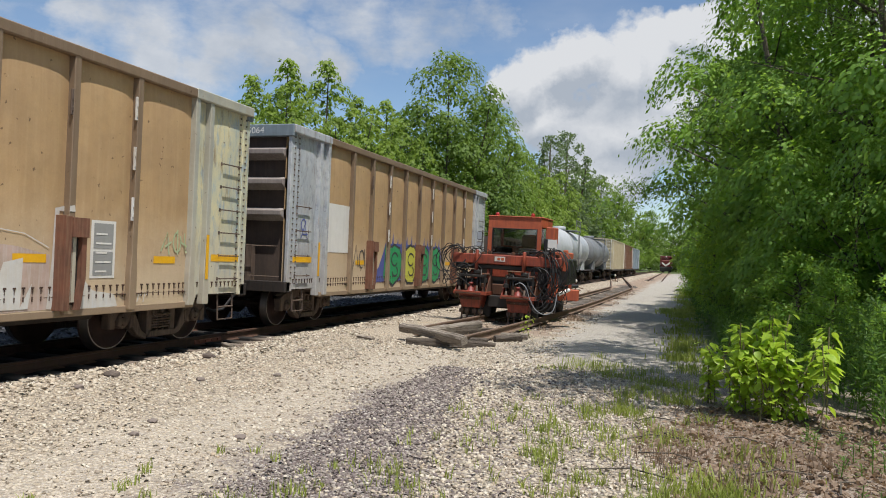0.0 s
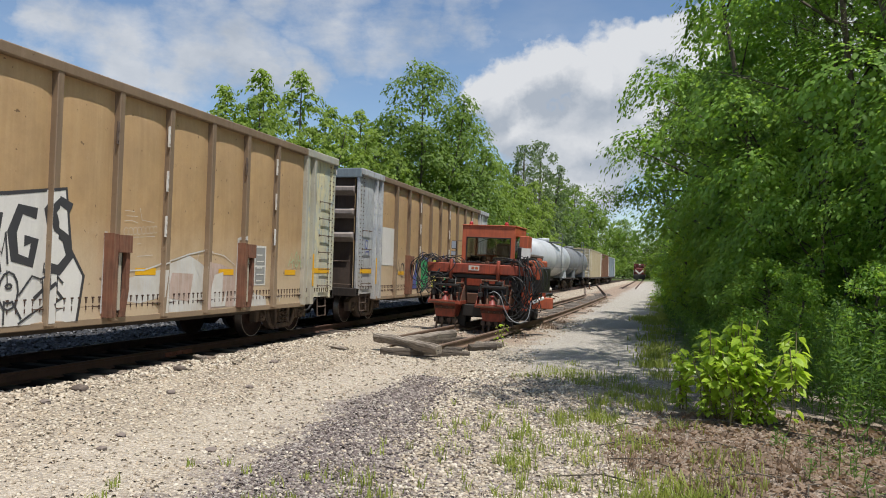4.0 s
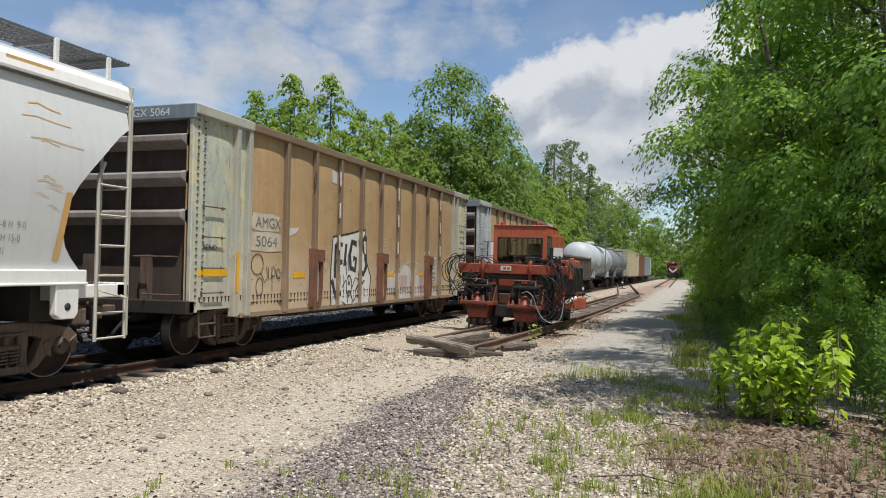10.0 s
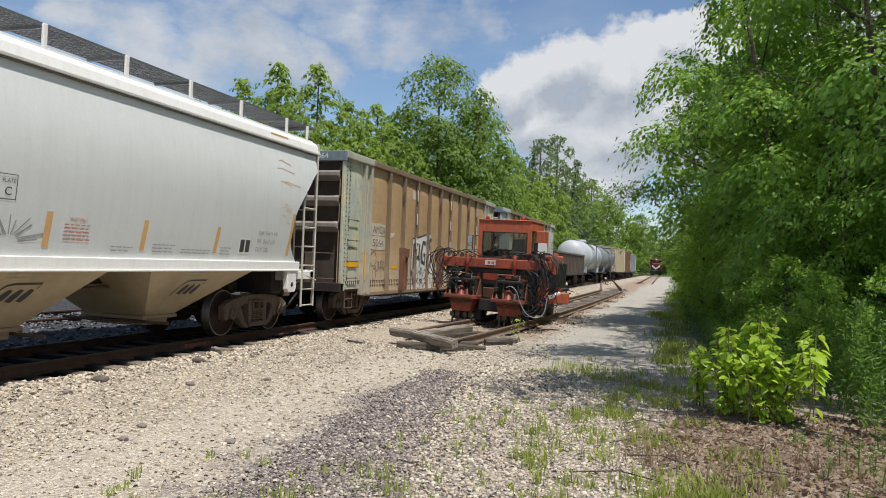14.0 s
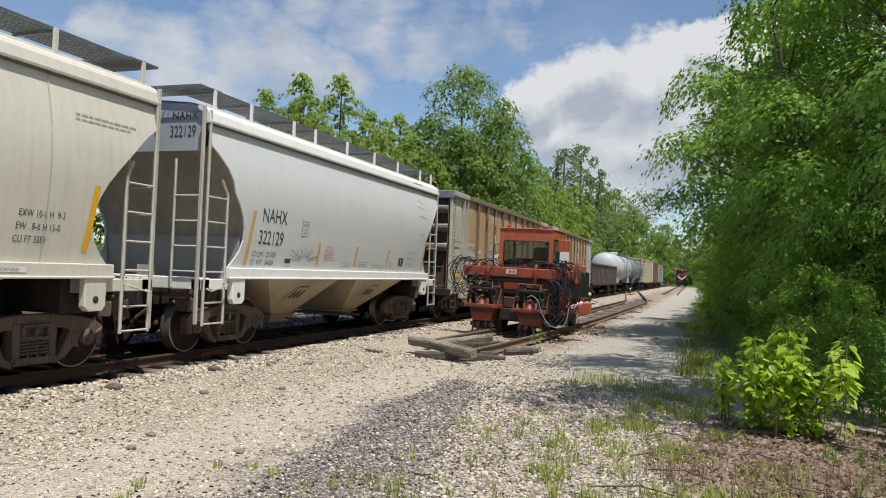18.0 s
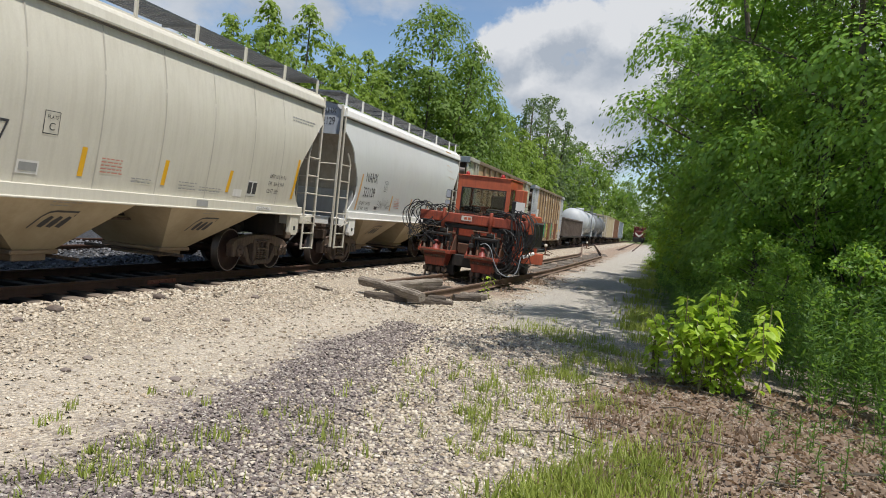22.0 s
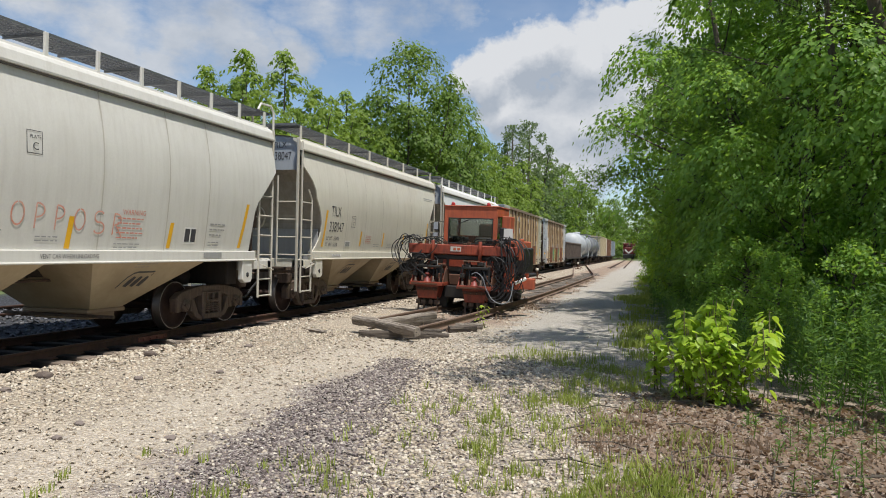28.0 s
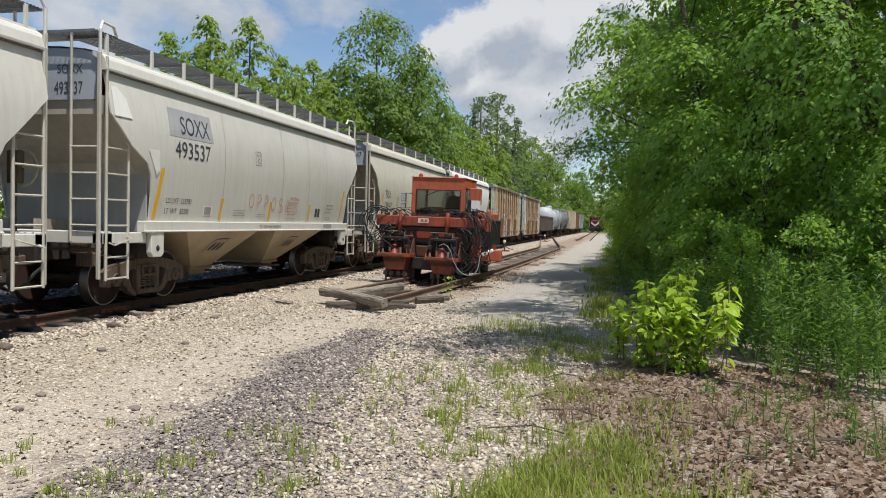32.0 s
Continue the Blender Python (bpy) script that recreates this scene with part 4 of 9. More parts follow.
def wheel_mesh():
    bm = bmesh.new()
    for s in (-1, 1):
        prof = [(0.66, 0.19), (0.655, 0.39), (0.655, 0.485), (0.685, 0.48), (0.70, 0.459), (0.815, 0.452), (0.818, 0.446), (0.816, 0.428), (0.812, 0.40), (0.775, 0.385), (0.745, 0.20), (0.80, 0.14), (0.86, 0.13), (0.86, 0.05)]
        mats = [1, 1, 1, 0, 0, 0, 2, 1, 1, 1, 1, 1, 1]
        lathe(bm, [(s * a, r) for a, r in prof], "x", 36, mats)
    lathe(bm, [(-0.9, 0.07), (0.9, 0.07)], "x", 12, 1)
    for s in (-1, 1):
        lathe(bm, [(s * 0.88, 0.05), (s * 0.90, 0.12), (s * 1.07, 0.12), (s * 1.09, 0.105), (s * 1.09, 0.07), (s * 1.12, 0.06), (s * 1.12, 0.0)], "x", 16, 3)
        for k in range(3):
            a = k * math.tau / 3
            box(bm, s * 1.10 - 0.012, s * 1.10 + 0.012, 0.055 * math.cos(a) - 0.018, 0.055 * math.cos(a) + 0.018, 0.055 * math.sin(a) - 0.018, 0.055 * math.sin(a) + 0.018, 1)
    return mesh_of("wheelset", bm, (TREAD, WHEEL_RUST, RIM, CAST))


def frame_mesh():
    """One cast side frame: arched top, sagging bottom, two columns and a jaw over each journal."""
    bm = bmesh.new()
    x0, x1 = 0.90, 1.05
    top = [(-1.18, 0.60), (-1.02, 0.70), (-0.55, 0.79), (-0.3, 0.81), (0.3, 0.81), (0.55, 0.79), (1.02, 0.70), (1.18, 0.60),
           (1.14, 0.46), (0.78, 0.50), (0.46, 0.62), (-0.46, 0.62), (-0.78, 0.50), (-1.14, 0.46)]
    slab(bm, top, x0, x1)
    for s in (-1, 1):
        slab(bm, [(s * 0.62, 0.63), (s * 0.84, 0.53), (s * 0.52, 0.20), (s * 0.32, 0.12), (s * 0.32, 0.21), (s * 0.43, 0.27)], x0, x1)
        slab(bm, [(s * 0.22, 0.18), (s * 0.34, 0.20), (s * 0.35, 0.70), (s * 0.23, 0.70)], x0 - 0.02, x1 + 0.02)
        slab(bm, [(s * 1.16, 0.60), (s * 1.16, 0.34), (s * 1.05, 0.34), (s * 1.04, 0.52)], x0, x1 + 0.02)
        slab(bm, [(s * 0.70, 0.56), (s * 0.74, 0.32), (s * 0.62, 0.36), (s * 0.60, 0.54)], x0, x1 + 0.02)
    slab(bm, [(-0.34, 0.16), (0.34, 0.16), (0.30, 0.26), (-0.30, 0.26)], x0 - 0.06, x1 + 0.05)
    fixed(bm)
    softened(bm, 0.012)
    return mesh_of("side_frame", bm, (CAST,))


def spring_mesh():
    bm = bmesh.new()
    pts = [(0.066 * math.cos(a * 0.9), 0.066 * math.sin(a * 0.9), 0.27 + 0.22 * a / 36) for a in range(0, 37, 1)]
    tube(bm, pts, 0.017, 4)
    return mesh_of("spring", fixed(bm, True), (CAST,))


def bolster_mesh():
    bm = boxes((-1.02, 1.02, -0.20, 0.20, 0.49, 0.68), *[(*sorted((k * 1.02, k * 1.10)), *row) for k in (-1, 1) for row in ((-0.22, 0.22, 0.65, 0.69), (-0.22, 0.22, 0.49, 0.53), (-0.22, -0.17, 0.53, 0.65), (0.17, 0.22, 0.53, 0.65), (-0.025, 0.025, 0.53, 0.65))], (-0.5, 0.5, -0.22, 0.22, 0.60, 0.76))
    softened(bm, 0.015)
    for y in (-0.62, 0.52):
        box(bm, -0.80, 0.80, y, y + 0.10, 0.34, 0.44, 1)  # brake beams
    return mesh_of("bolster", bm, (CAST, WHEEL_RUST))


WHEELSET, SIDE_FRAME, SPRINGS, BOLSTER = wheel_mesh(), frame_mesh(), spring_mesh(), bolster_mesh()


def truck(parent, y, spin=True, wheelbase=1.78):
    """A two-axle truck under a car."""
    t = new("truck", BOLSTER)
    t.parent = parent
    t.matrix_basis = pose(0, y, 0)
    t["label"] = "rust-brown cast steel truck"
    for s in (0, 180):
        ob = new("side_frame", SIDE_FRAME)
        ob.parent = t
        ob.matrix_basis = pose(0, 0, 0, 0, 0, s)
        for k in range(6):
            ob = new("spring", SPRINGS)
            ob.parent = t
            ob.matrix_basis = pose((1 if s == 0 else -1) * (0.92 + 0.11 * (k % 2)), -0.15 + 0.15 * (k // 2), 0)
    for s in (-1, 1):
        w = new("wheelset", WHEELSET)
        w.parent = t
        w.matrix_basis = pose(0, s * wheelbase / 2, WHEEL_R)
        if spin:
            WHEELS.append((w, s * wheelbase / 2))
    return t


def coupler(parent, y, way):
    """Draft gear, knuckle and air hose at one end of a car."""
    bm = bmesh.new()
    box(bm, -0.09, 0.09, min(y, y + way * 0.75), max(y, y + way * 0.75), 0.72, 0.90)
    box(bm, -0.15, 0.16, min(y + way * 0.5, y + way * 0.76), max(y + way * 0.5, y + way * 0.76), 0.68, 0.95)
    part("coupler", softened(bm, 0.02), CAST, parent)
    hose = [(0.34, y + way * 0.05, 0.74), (0.36, y + way * 0.3, 0.62), (0.30, y + way * 0.5, 0.40), (0.18, y + way * 0.66, 0.36), (0.08, y + way * 0.74, 0.42)]
    part("air_hose", tubes([hose], 0.028, 6), BLACK, parent)


def ladder(parent, x, y, z0, z1, wide, rungs, mat, along="y", name="ladder", r=0.016, rails=True):
    """Grab-iron ladder on a side (along y) or an end (along x)."""
    def at(u, z):
        return (x, y + u, z) if along == "y" else (x + u, y, z)

    rows = [[at(0, z0), at(0, z1)], [at(wide, z0), at(wide, z1)]] if rails else []
    l = part(name, tubes(rows, r * 1.5, 6) if rails else tubes([[at(0, z0), at(wide, z0)]], r), mat, parent)
    for k in range(rungs):
        z = z0 + (k + 0.5) * (z1 - z0) / rungs
        part("rung", tubes([[at(0, z), at(wide, z)]], r, 5), mat, l)
    return l


def grab(parent, x, y0, y1, z, mat, out=0.07, drop=0.0):
    """A grab iron standing off a side."""
    return part("grab_iron", tubes([[(x, y0, z + drop), (x + out, y0, z), (x + out, y1, z), (x, y1, z + drop)]], 0.012, 5), mat, parent)


# -- coal gondola --
GH, GL = 4.21, 16.0
RIB_AT = [-6.75, -6.35] + [1.2375 * k for k in range(-4, 5)] + [6.35, 6.75]


def skin(y, z):
    """The near side sheet of a coal gondola: each panel swells a little between its ribs."""
    edges = [-8.0] + RIB_AT + [8.0]
    for a, b in zip(edges, edges[1:]):
        if a <= y <= b:
            w = b - a
            u = (y - a) / w if w > 0.01 else 0.5
            swell = 0.055 * min(1.0, w) * (1 - (2 * u - 1) ** 4)
            up = max(0.0, min(1.0, (GH - 0.12 - z) / 0.7))
            return 1.445 + swell * (0.35 + 0.65 * up * (2 - up))
    return 1.445


def gondola_side(parent, flip, tan, pale):
    """One side sheet, in three colours: the ends are repainted."""
    zs = np.r_[np.arange(0.70, 3.2, 0.35), np.arange(3.3, GH + 0.01, 0.1)]
    pts = sorted(set([-8.0, 8.0] + RIB_AT + [a + (b - a) * f for a, b in zip([-8.0] + RIB_AT, RIB_AT + [8.0]) for f in (0.08, 0.2, 0.35, 0.5, 0.65, 0.8, 0.92)]))
    bm = bmesh.new()
    grid = [[bm.verts.new((skin(y, z), y, max(z, 0.84 if abs(y) > 6.6 else 0.70))) for y in pts] for z in zs]
    for i in range(len(zs) - 1):
        for j in range(len(pts) - 1):
            f = bm.faces.new((grid[i][j], grid[i][j + 1], grid[i + 1][j + 1], grid[i + 1][j]))
            mid = (pts[j] + pts[j + 1]) / 2
            f.material_index = 1 if abs(mid) > 6.35 else 0
            f.smooth = True
    inner = [[bm.verts.new((1.36, y, z)) for y in (-8.0, 8.0)] for z in (0.84, GH)]
    bm.faces.new((inner[0][0], inner[1][0], inner[1][1], inner[0][1]))
    ob = part("side_wall", bm, (tan, pale), parent)
    if flip:
        ob.matrix_basis = pose(0, 0, 0, 0, 0, 180)
    return ob


RIB_ME = {}


def gondola(y_mid, label, end_paint, texts):
    e = tagged(new("coal_gondola"), label, "rail car", "train cars")
    MOVERS.append((e, y_mid))
    for flip in (False, True):
        gondola_side(e, flip, TAN, end_paint)
    if "rib" not in RIB_ME:
        bm = bmesh.new()
        slab(bm, [(-0.075, 0.68), (0.075, 0.68), (0.075, 1.2), (0.055, 1.5), (0.055, GH - 0.1), (-0.055, GH - 0.1), (-0.055, 1.5), (-0.075, 1.2)], 1.43, 1.56)
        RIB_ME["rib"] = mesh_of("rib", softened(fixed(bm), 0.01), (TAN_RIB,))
        RIB_ME["pale"] = RIB_ME["rib"].copy()
        RIB_ME["pale"].materials[0] = PALE_RIB
        RIB_ME["blue"] = RIB_ME["rib"].copy()
        RIB_ME["blue"].materials[0] = PALE_BLUE
        bm = bmesh.new()
        box(bm, 1.47, 1.67, -0.21, -0.195, 0.74, 1.98)
        box(bm, 1.47, 1.64, -0.195, -0.07, 0.74, 1.97)
        slab(bm, [(0.12, 1.72), (0.20, 1.72), (0.20, 1.15), (0.13, 0.74), (0.05, 0.74), (0.12, 1.15)], 1.47, 1.63)
        box(bm, 1.50, 1.66, -0.07, 0.21, 1.70, 1.96)
        box(bm, 1.563, 1.60, -0.015, 0.05, 0.84, 1.70, 1)
        # thin dark plate painted in as the shade inside the open brace
        box(bm, 1.557, 1.563, -0.07, 0.12, 0.80, 1.70, 2)
        RIB_ME["pocket"] = mesh_of("brace", softened(bm, 0.006), (BRACE_RUST, PALE_RIB, SHADED_RUST))
    for s in (0, 180):
        for k, y in enumerate(RIB_AT):
            ob = new("rib", RIB_ME[("pale" if end_paint is PALE else "blue") if abs(y) > 6.3 else "rib"])
            ob.parent = e
            ob.matrix_basis = pose(0, y, 0, 0, 0, s)
        for y in (-3.7125, 0.0, 3.7125):
            ob = new("brace", RIB_ME["pocket"])
            ob.parent = e
            ob["label"] = "rusty lower side brace"
            ob.matrix_basis = pose(0, y if s == 0 else -y, 0, 0, 0, s)
    # top chord, floor, sills
    for s in (-1, 1):
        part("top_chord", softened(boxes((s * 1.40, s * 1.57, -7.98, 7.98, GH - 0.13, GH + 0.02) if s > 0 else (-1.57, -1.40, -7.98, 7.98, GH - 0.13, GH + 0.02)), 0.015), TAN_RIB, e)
        chord = (1.39, 1.58) if s > 0 else (-1.58, -1.39)
        for yy in ((-8.02, -6.28), (6.28, 8.02)):
            part("chord_end", softened(boxes((*chord, *yy, GH - 0.14, GH + 0.03)), 0.015), PALE_RIB if end_paint is PALE else PALE_BLUE, e, "repainted pale end of the top chord")
        sill = (1.38, 1.50) if s > 0 else (-1.50, -1.38)
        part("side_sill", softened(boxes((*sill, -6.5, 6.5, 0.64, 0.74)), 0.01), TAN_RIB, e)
    part("floor", boxes((-1.40, 1.40, -7.9, 7.9, 0.92, 1.0), (-0.3, 0.3, -7.9, 7.9, 0.62, 0.92)), SHADED_RUST, e)
    part("bay", fixed(softened(boxes((-1.3, 1.3, -4.6, 4.6, 0.55, 0.92)), 0.1)), SHADED_RUST, e)
    # ends with shelf-like stiffeners
    for s in (-1, 1):
        y0, y1 = (7.84, 7.9) if s > 0 else (-7.9, -7.84)
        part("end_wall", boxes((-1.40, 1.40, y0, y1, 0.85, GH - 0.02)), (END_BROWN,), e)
        ya, yb = (7.9, 8.05) if s > 0 else (-8.05, -7.9)
        part("end_chord", softened(boxes((-1.55, 1.55, ya, yb, GH - 0.22, GH + 0.03)), 0.015), CHORD_SLATE, e)
        for z in (3.62, 3.0, 2.36):
            bm = bmesh.new()
            slab(bm, [(s * 7.9, z - 0.12), (s * 8.12, z), (s * 8.12, z + 0.10), (s * 7.9, z + 0.16)], -1.36, 1.36)
            part("end_stiffener", softened(fixed(bm), 0.012), LIT_SHELF_GREY, e, "dirty pressed-steel shelf rib, lightened for its sunlit top")
        for x in (-0.6, 0.6):
            part("end_post", boxes((x - 0.07, x + 0.07, ya, yb, 0.85, 1.75)), CAST, e)
        part("end_sill", softened(boxes((-1.5, 1.5, min(s * 7.88, s * 8.1), max(s * 7.88, s * 8.1), 0.78, 1.0)), 0.012), SHADED_RUST, e)
        part("end_step", tubes([[(0.5, s * 8.1, 1.72), (0.5, s * 8.18, 1.72), (1.3, s * 8.18, 1.72), (1.3, s * 8.1, 1.72)], [(0.7, s * 8.1, 1.1), (0.7, s * 8.2, 1.1), (1.35, s * 8.2, 1.1), (1.35, s * 8.1, 1.1)]], 0.014, 5), CAST, e)
        for x in (1.42, -1.5):
            part("corner_post", softened(boxes((x, x + 0.08, min(s * 7.8, s * 8.02), max(s * 7.8, s * 8.02), 0.8, GH)), 0.01), end_paint, e)
        bm = bmesh.new()
        for k in range(28):
            for yy in (7.70, 7.88):
                z = 0.95 + k * 0.112
                box(bm, 1.50, 1.512, s * yy - 0.02, s * yy + 0.02, z, z + 0.028)
        part("rivet_strip", bm, CAST, e)["kind"] = "stuff"
        for z in ((1.10, 1.5, 1.9, 2.3, 2.7, 3.1) if s > 0 else (1.12, 1.54, 2.06, 2.57)):
            y_a, y_b = (s * 7.70, s * 7.15)
            grab(e, 1.45, min(y_a, y_b), max(y_a, y_b), z, CAST, 0.11)
            for y_bolt in (y_a, y_b):
                part("grab_bracket", boxes((1.45, 1.50, y_bolt - 0.025, y_bolt + 0.025, z - 0.03, z + 0.03)), CAST, e)
        for sx in (1, -1):
            part("step", tubes([[(sx * 1.45, s * 7.7, 0.85), (sx * 1.47, s * 7.7, 0.38), (sx * 1.47, s * 7.25, 0.38), (sx * 1.45, s * 7.25, 0.85)], [(sx * 1.47, s * 7.7, 0.60), (sx * 1.47, s * 7.25, 0.60)]], 0.016, 5), CAST, e)
        patch("reflector", rect(*sorted((s * 7.9, s * 6.95)), 1.40, 1.52), e, YELLOW, 0.006, skin)
        patch("reflector", rect(*sorted((s * 6.78, s * 6.70)), 1.1, 1.85), e, YELLOW, 1.567)
        coupler(e, s * 7.95, s)
        truck(e, s * 6.25)
    # hooks along the lower edge
    bm = bmesh.new()
    for a, b in zip([-8.0] + RIB_AT, RIB_AT + [8.0]):
        k = max(2, int((b - a) / 0.125))
        for i in range(1, k):
            y = a + (b - a) * i / k
            x = skin(y, 1.1)
            box(bm, x - 0.005, x + 0.012, y - 0.005, y + 0.005, 0.96, 1.05)
            box(bm, x - 0.005, x + 0.016, y - 0.022, y + 0.022, 1.03, 1.052)
            if abs(y) < 6.3:
                box(bm, x - 0.005, x + 0.014, y - 0.007, y + 0.007, 0.87, 0.93)
    part("tie_down_hook", bm, HOOK_RUST, e)["kind"] = "stuff"
    part("lower_rail", softened(boxes((1.445, 1.50, -6.3, 6.3, 0.903, 0.918)), 0.004), HOOK_RUST, e, "thin rusty rod under the hooks")
    for k, y in enumerate(RIB_AT[2:11]):
        for z in ((3.45, 2.72, 1.98) if k % 3 == 2 else (3.3,) if k % 3 == 1 else ()):
            x = 0.07
            plate = boxes((1.535, 1.562, y - x - 0.03, y - x + 0.01, z, z + 0.34), (1.55, 1.572, y - x - 0.022, y - x, z + 0.20, z + 0.26), (1.55, 1.572, y - x - 0.022, y - x, z + 0.05, z + 0.11))
            part("lashing_plate", softened(plate, 0.004), WHITE_FADED if k % 3 == 2 else CAST, e)
    for y in (-4.35, 0.75, 3.1, 5.7):
        patch("reflector", rect(y - 0.26, y + 0.26, 1.36, 1.47), e, YELLOW, 0.006, skin)
    part("brake_pipe", tubes([[(1.0, -7.6, 0.7), (1.0, 7.6, 0.7)]], 0.03, 6), SHADED_RUST, e)
    texts(e)
    # panels stand a little closer than the drawn length of the car
    for ob in e.children:
        if ob.matrix_basis == Matrix() and ob.data.users == 1:
            for v in ob.data.vertices:
                v.co.y *= 0.9727
            for below in ob.children:
                if below.data.users == 1:
                    for v in below.data.vertices:
                        v.co.y *= 0.9727
        else:
            ob.location.y *= 0.9727
    return e


def clip_strip(outline, y0, y1):
    """The part of an outline that lies between two uprights."""
    for edge, way in ((y0, 1), (y1, -1)):
        out = []
        for (ya, za), (yb, zb) in zip(outline, outline[1:] + outline[:1]):
            ina, inb = (ya - edge) * way >= 0, (yb - edge) * way >= 0
            if ina:
                out.append((ya, za))
            if ina != inb:
                f = (edge - ya) / (yb - ya)
                out.append((edge, za + (zb - za) * f))
        outline = out
        if len(outline) < 3:
            return []
    return outline


def sprayed(name, outline, e, mat, level, label=""):
    """Spray paint over sheet and ribs alike: one piece on the sheet, one on the face of each rib it crosses."""
    patch(name, outline, e, mat, 0.002 + 0.003 * level, skin, 0.12, label)
    for y in RIB_AT:
        bit = clip_strip(list(outline), y - 0.058, y + 0.058)
        if bit:
            patch(name, bit, e, mat, 1.5605 + 0.003 * level, None, label=label)


def thick(pts, w):
    """A thick line as an outline."""
    left, right = [], []
    for i, p in enumerate(pts):
        a, b = pts[max(i - 1, 0)], pts[min(i + 1, len(pts) - 1)]
        d = Vector((b[0] - a[0], b[1] - a[1])).normalized()
        left.append((p[0] - d.y * w / 2, p[1] + d.x * w / 2))
        right.append((p[0] + d.y * w / 2, p[1] - d.x * w / 2))
    return left + right[::-1]


def near_gondola_paint(e):
    """Stencils and sprayed pictures on the second gondola."""
    patch("stencil_ground", [(-6.16, 2.28), (-5.9, 2.25), (-5.2, 2.27), (-5.14, 2.4), (-5.18, 2.56), (-5.5, 2.60), (-5.9, 2.58), (-6.14, 2.60), (-6.2, 2.44)], e, STENCIL_GROUND, 0.004, skin, 0.1)
    patch("stencil_ground", [(-6.19, 1.88), (-5.6, 1.86), (-5.10, 1.89), (-5.08, 2.08), (-5.12, 2.22), (-5.7, 2.25), (-6.18, 2.22), (-6.2, 2.05)], e, STENCIL_GROUND, 0.007, skin, 0.1)
    lettering("stencil", "AMGX", 0.20, (-6.08, 2.32), e, STENCIL_GREY, 0.009, "side", 1.12, skin)
    lettering("stencil", "5064", 0.20, (-6.08, 1.96), e, STENCIL_GREY, 0.009, "side", 1.42, skin)
    lettering("stencil", "AMGX 5064", 0.13, (0.0, GH - 0.155), e, WHITE_DECAL, -8.056, "end", 1.1)
    lettering("stencil", "BEND", 0.09, (-7.7, 1.85), e, TEXT_DARK, 0.006, "side", 1.2, skin)
    ground_line = [(-2.84, 0.72), (-2.90, 1.2), (-2.88, 1.7), (-2.80, 2.28), (-2.0, 2.38), (-1.0, 2.54), (-0.88, 1.7), (-0.62, 1.35), (-0.72, 0.72)]
    sprayed("painted_ground", ground_line, e, WHITE_DECAL, 1, "white sprayed picture ground")
    for pts, w in [(ground_line, 0.05), ([(-2.64, 1.35), (-2.62, 2.12)], 0.17), ([(-2.60, 2.10), (-2.36, 2.12), (-2.32, 1.86), (-2.40, 1.72), (-2.58, 1.70)], 0.12),
                   ([(-2.18, 1.62), (-2.10, 2.14)], 0.11), ([(-1.50, 2.16), (-1.78, 2.20), (-1.90, 1.9), (-1.84, 1.58), (-1.58, 1.52), (-1.52, 1.80), (-1.70, 1.80)], 0.15),
                   ([(-0.90, 2.28), (-1.12, 2.38), (-1.30, 2.22), (-1.22, 2.0), (-0.98, 1.86), (-0.90, 1.62), (-1.08, 1.42), (-1.34, 1.46)], 0.14), ([(-2.84, 1.30), (-2.62, 0.98), (-2.46, 1.0)], 0.14), ([(-1.5, 1.05), (-1.2, 1.25), (-1.0, 1.05), (-1.2, 0.95)], 0.06)]:
        sprayed("ink_line", thick(pts, w), e, TEXT_DARK, 2, "black sprayed line")
    for y in (-2.7, -2.52, -2.2, -1.95, -1.3, -1.1):
        sprayed("drip", thick([(y, 1.42), (y + 0.015, 1.12 + 0.1 * math.sin(y * 9))], 0.02), e, TEXT_DARK, 2)
    ink = [arc(-1.92, 1.16, 0.15, 0.24, 0, 360), arc(-1.92, 1.22, 0.05, 0.03, 0, 360, 6), arc(-1.92, 1.04, 0.07, 0.03, 180, 360, 6), [(-2.05, 1.4), (-2.14, 1.8), (-2.05, 1.62), (-2.0, 1.9), (-1.95, 1.5)],
           [(-2.1, 1.3), (-2.3, 1.1), (-2.3, 0.8), (-2.1, 0.72)], [(-1.76, 1.1), (-1.55, 1.35), (-1.35, 1.30), (-1.3, 0.95), (-1.55, 0.85), (-1.75, 0.74)], [(-1.4, 1.3), (-1.15, 1.4), (-1.0, 1.25)], [(-1.98, 1.02), (-1.98, 0.74)], [(-1.85, 1.02), (-1.7, 0.8)]]
    strokes(ink, 0.03, e, TEXT_DARK, 0.013, skin, "ink_line", "black outline of the sprayed picture")
    curl = [arc(-5.98, 1.62, 0.20, 0.20, 20, 400), [(-5.86, 1.46), (-5.72, 1.28), (-5.62, 1.36), (-5.66, 1.58)], [(-5.60, 1.56), (-5.58, 1.34), (-5.48, 1.36), (-5.46, 1.58), (-5.44, 1.1)], arc(-5.9, 1.20, 0.12, 0.17, 60, 420), arc(-5.40, 1.48, 0.07, 0.1, 180, 480), arc(-5.2, 1.44, 0.08, 0.1, 0, 330), [(-5.28, 1.42), (-5.12, 1.34), (-5.02, 1.5)]]
    strokes(curl, 0.02, e, TEXT_DARK, 0.008, skin, "scribble", "thin dark scribble")
    strokes([arc(-3.15, 1.65, 0.12, 0.14, 0, 330), [(-3.0, 1.8), (-2.95, 1.5), (-2.8, 1.8), (-2.75, 1.5)]], 0.016, e, TEXT_FADED, 0.008, skin, "scribble")
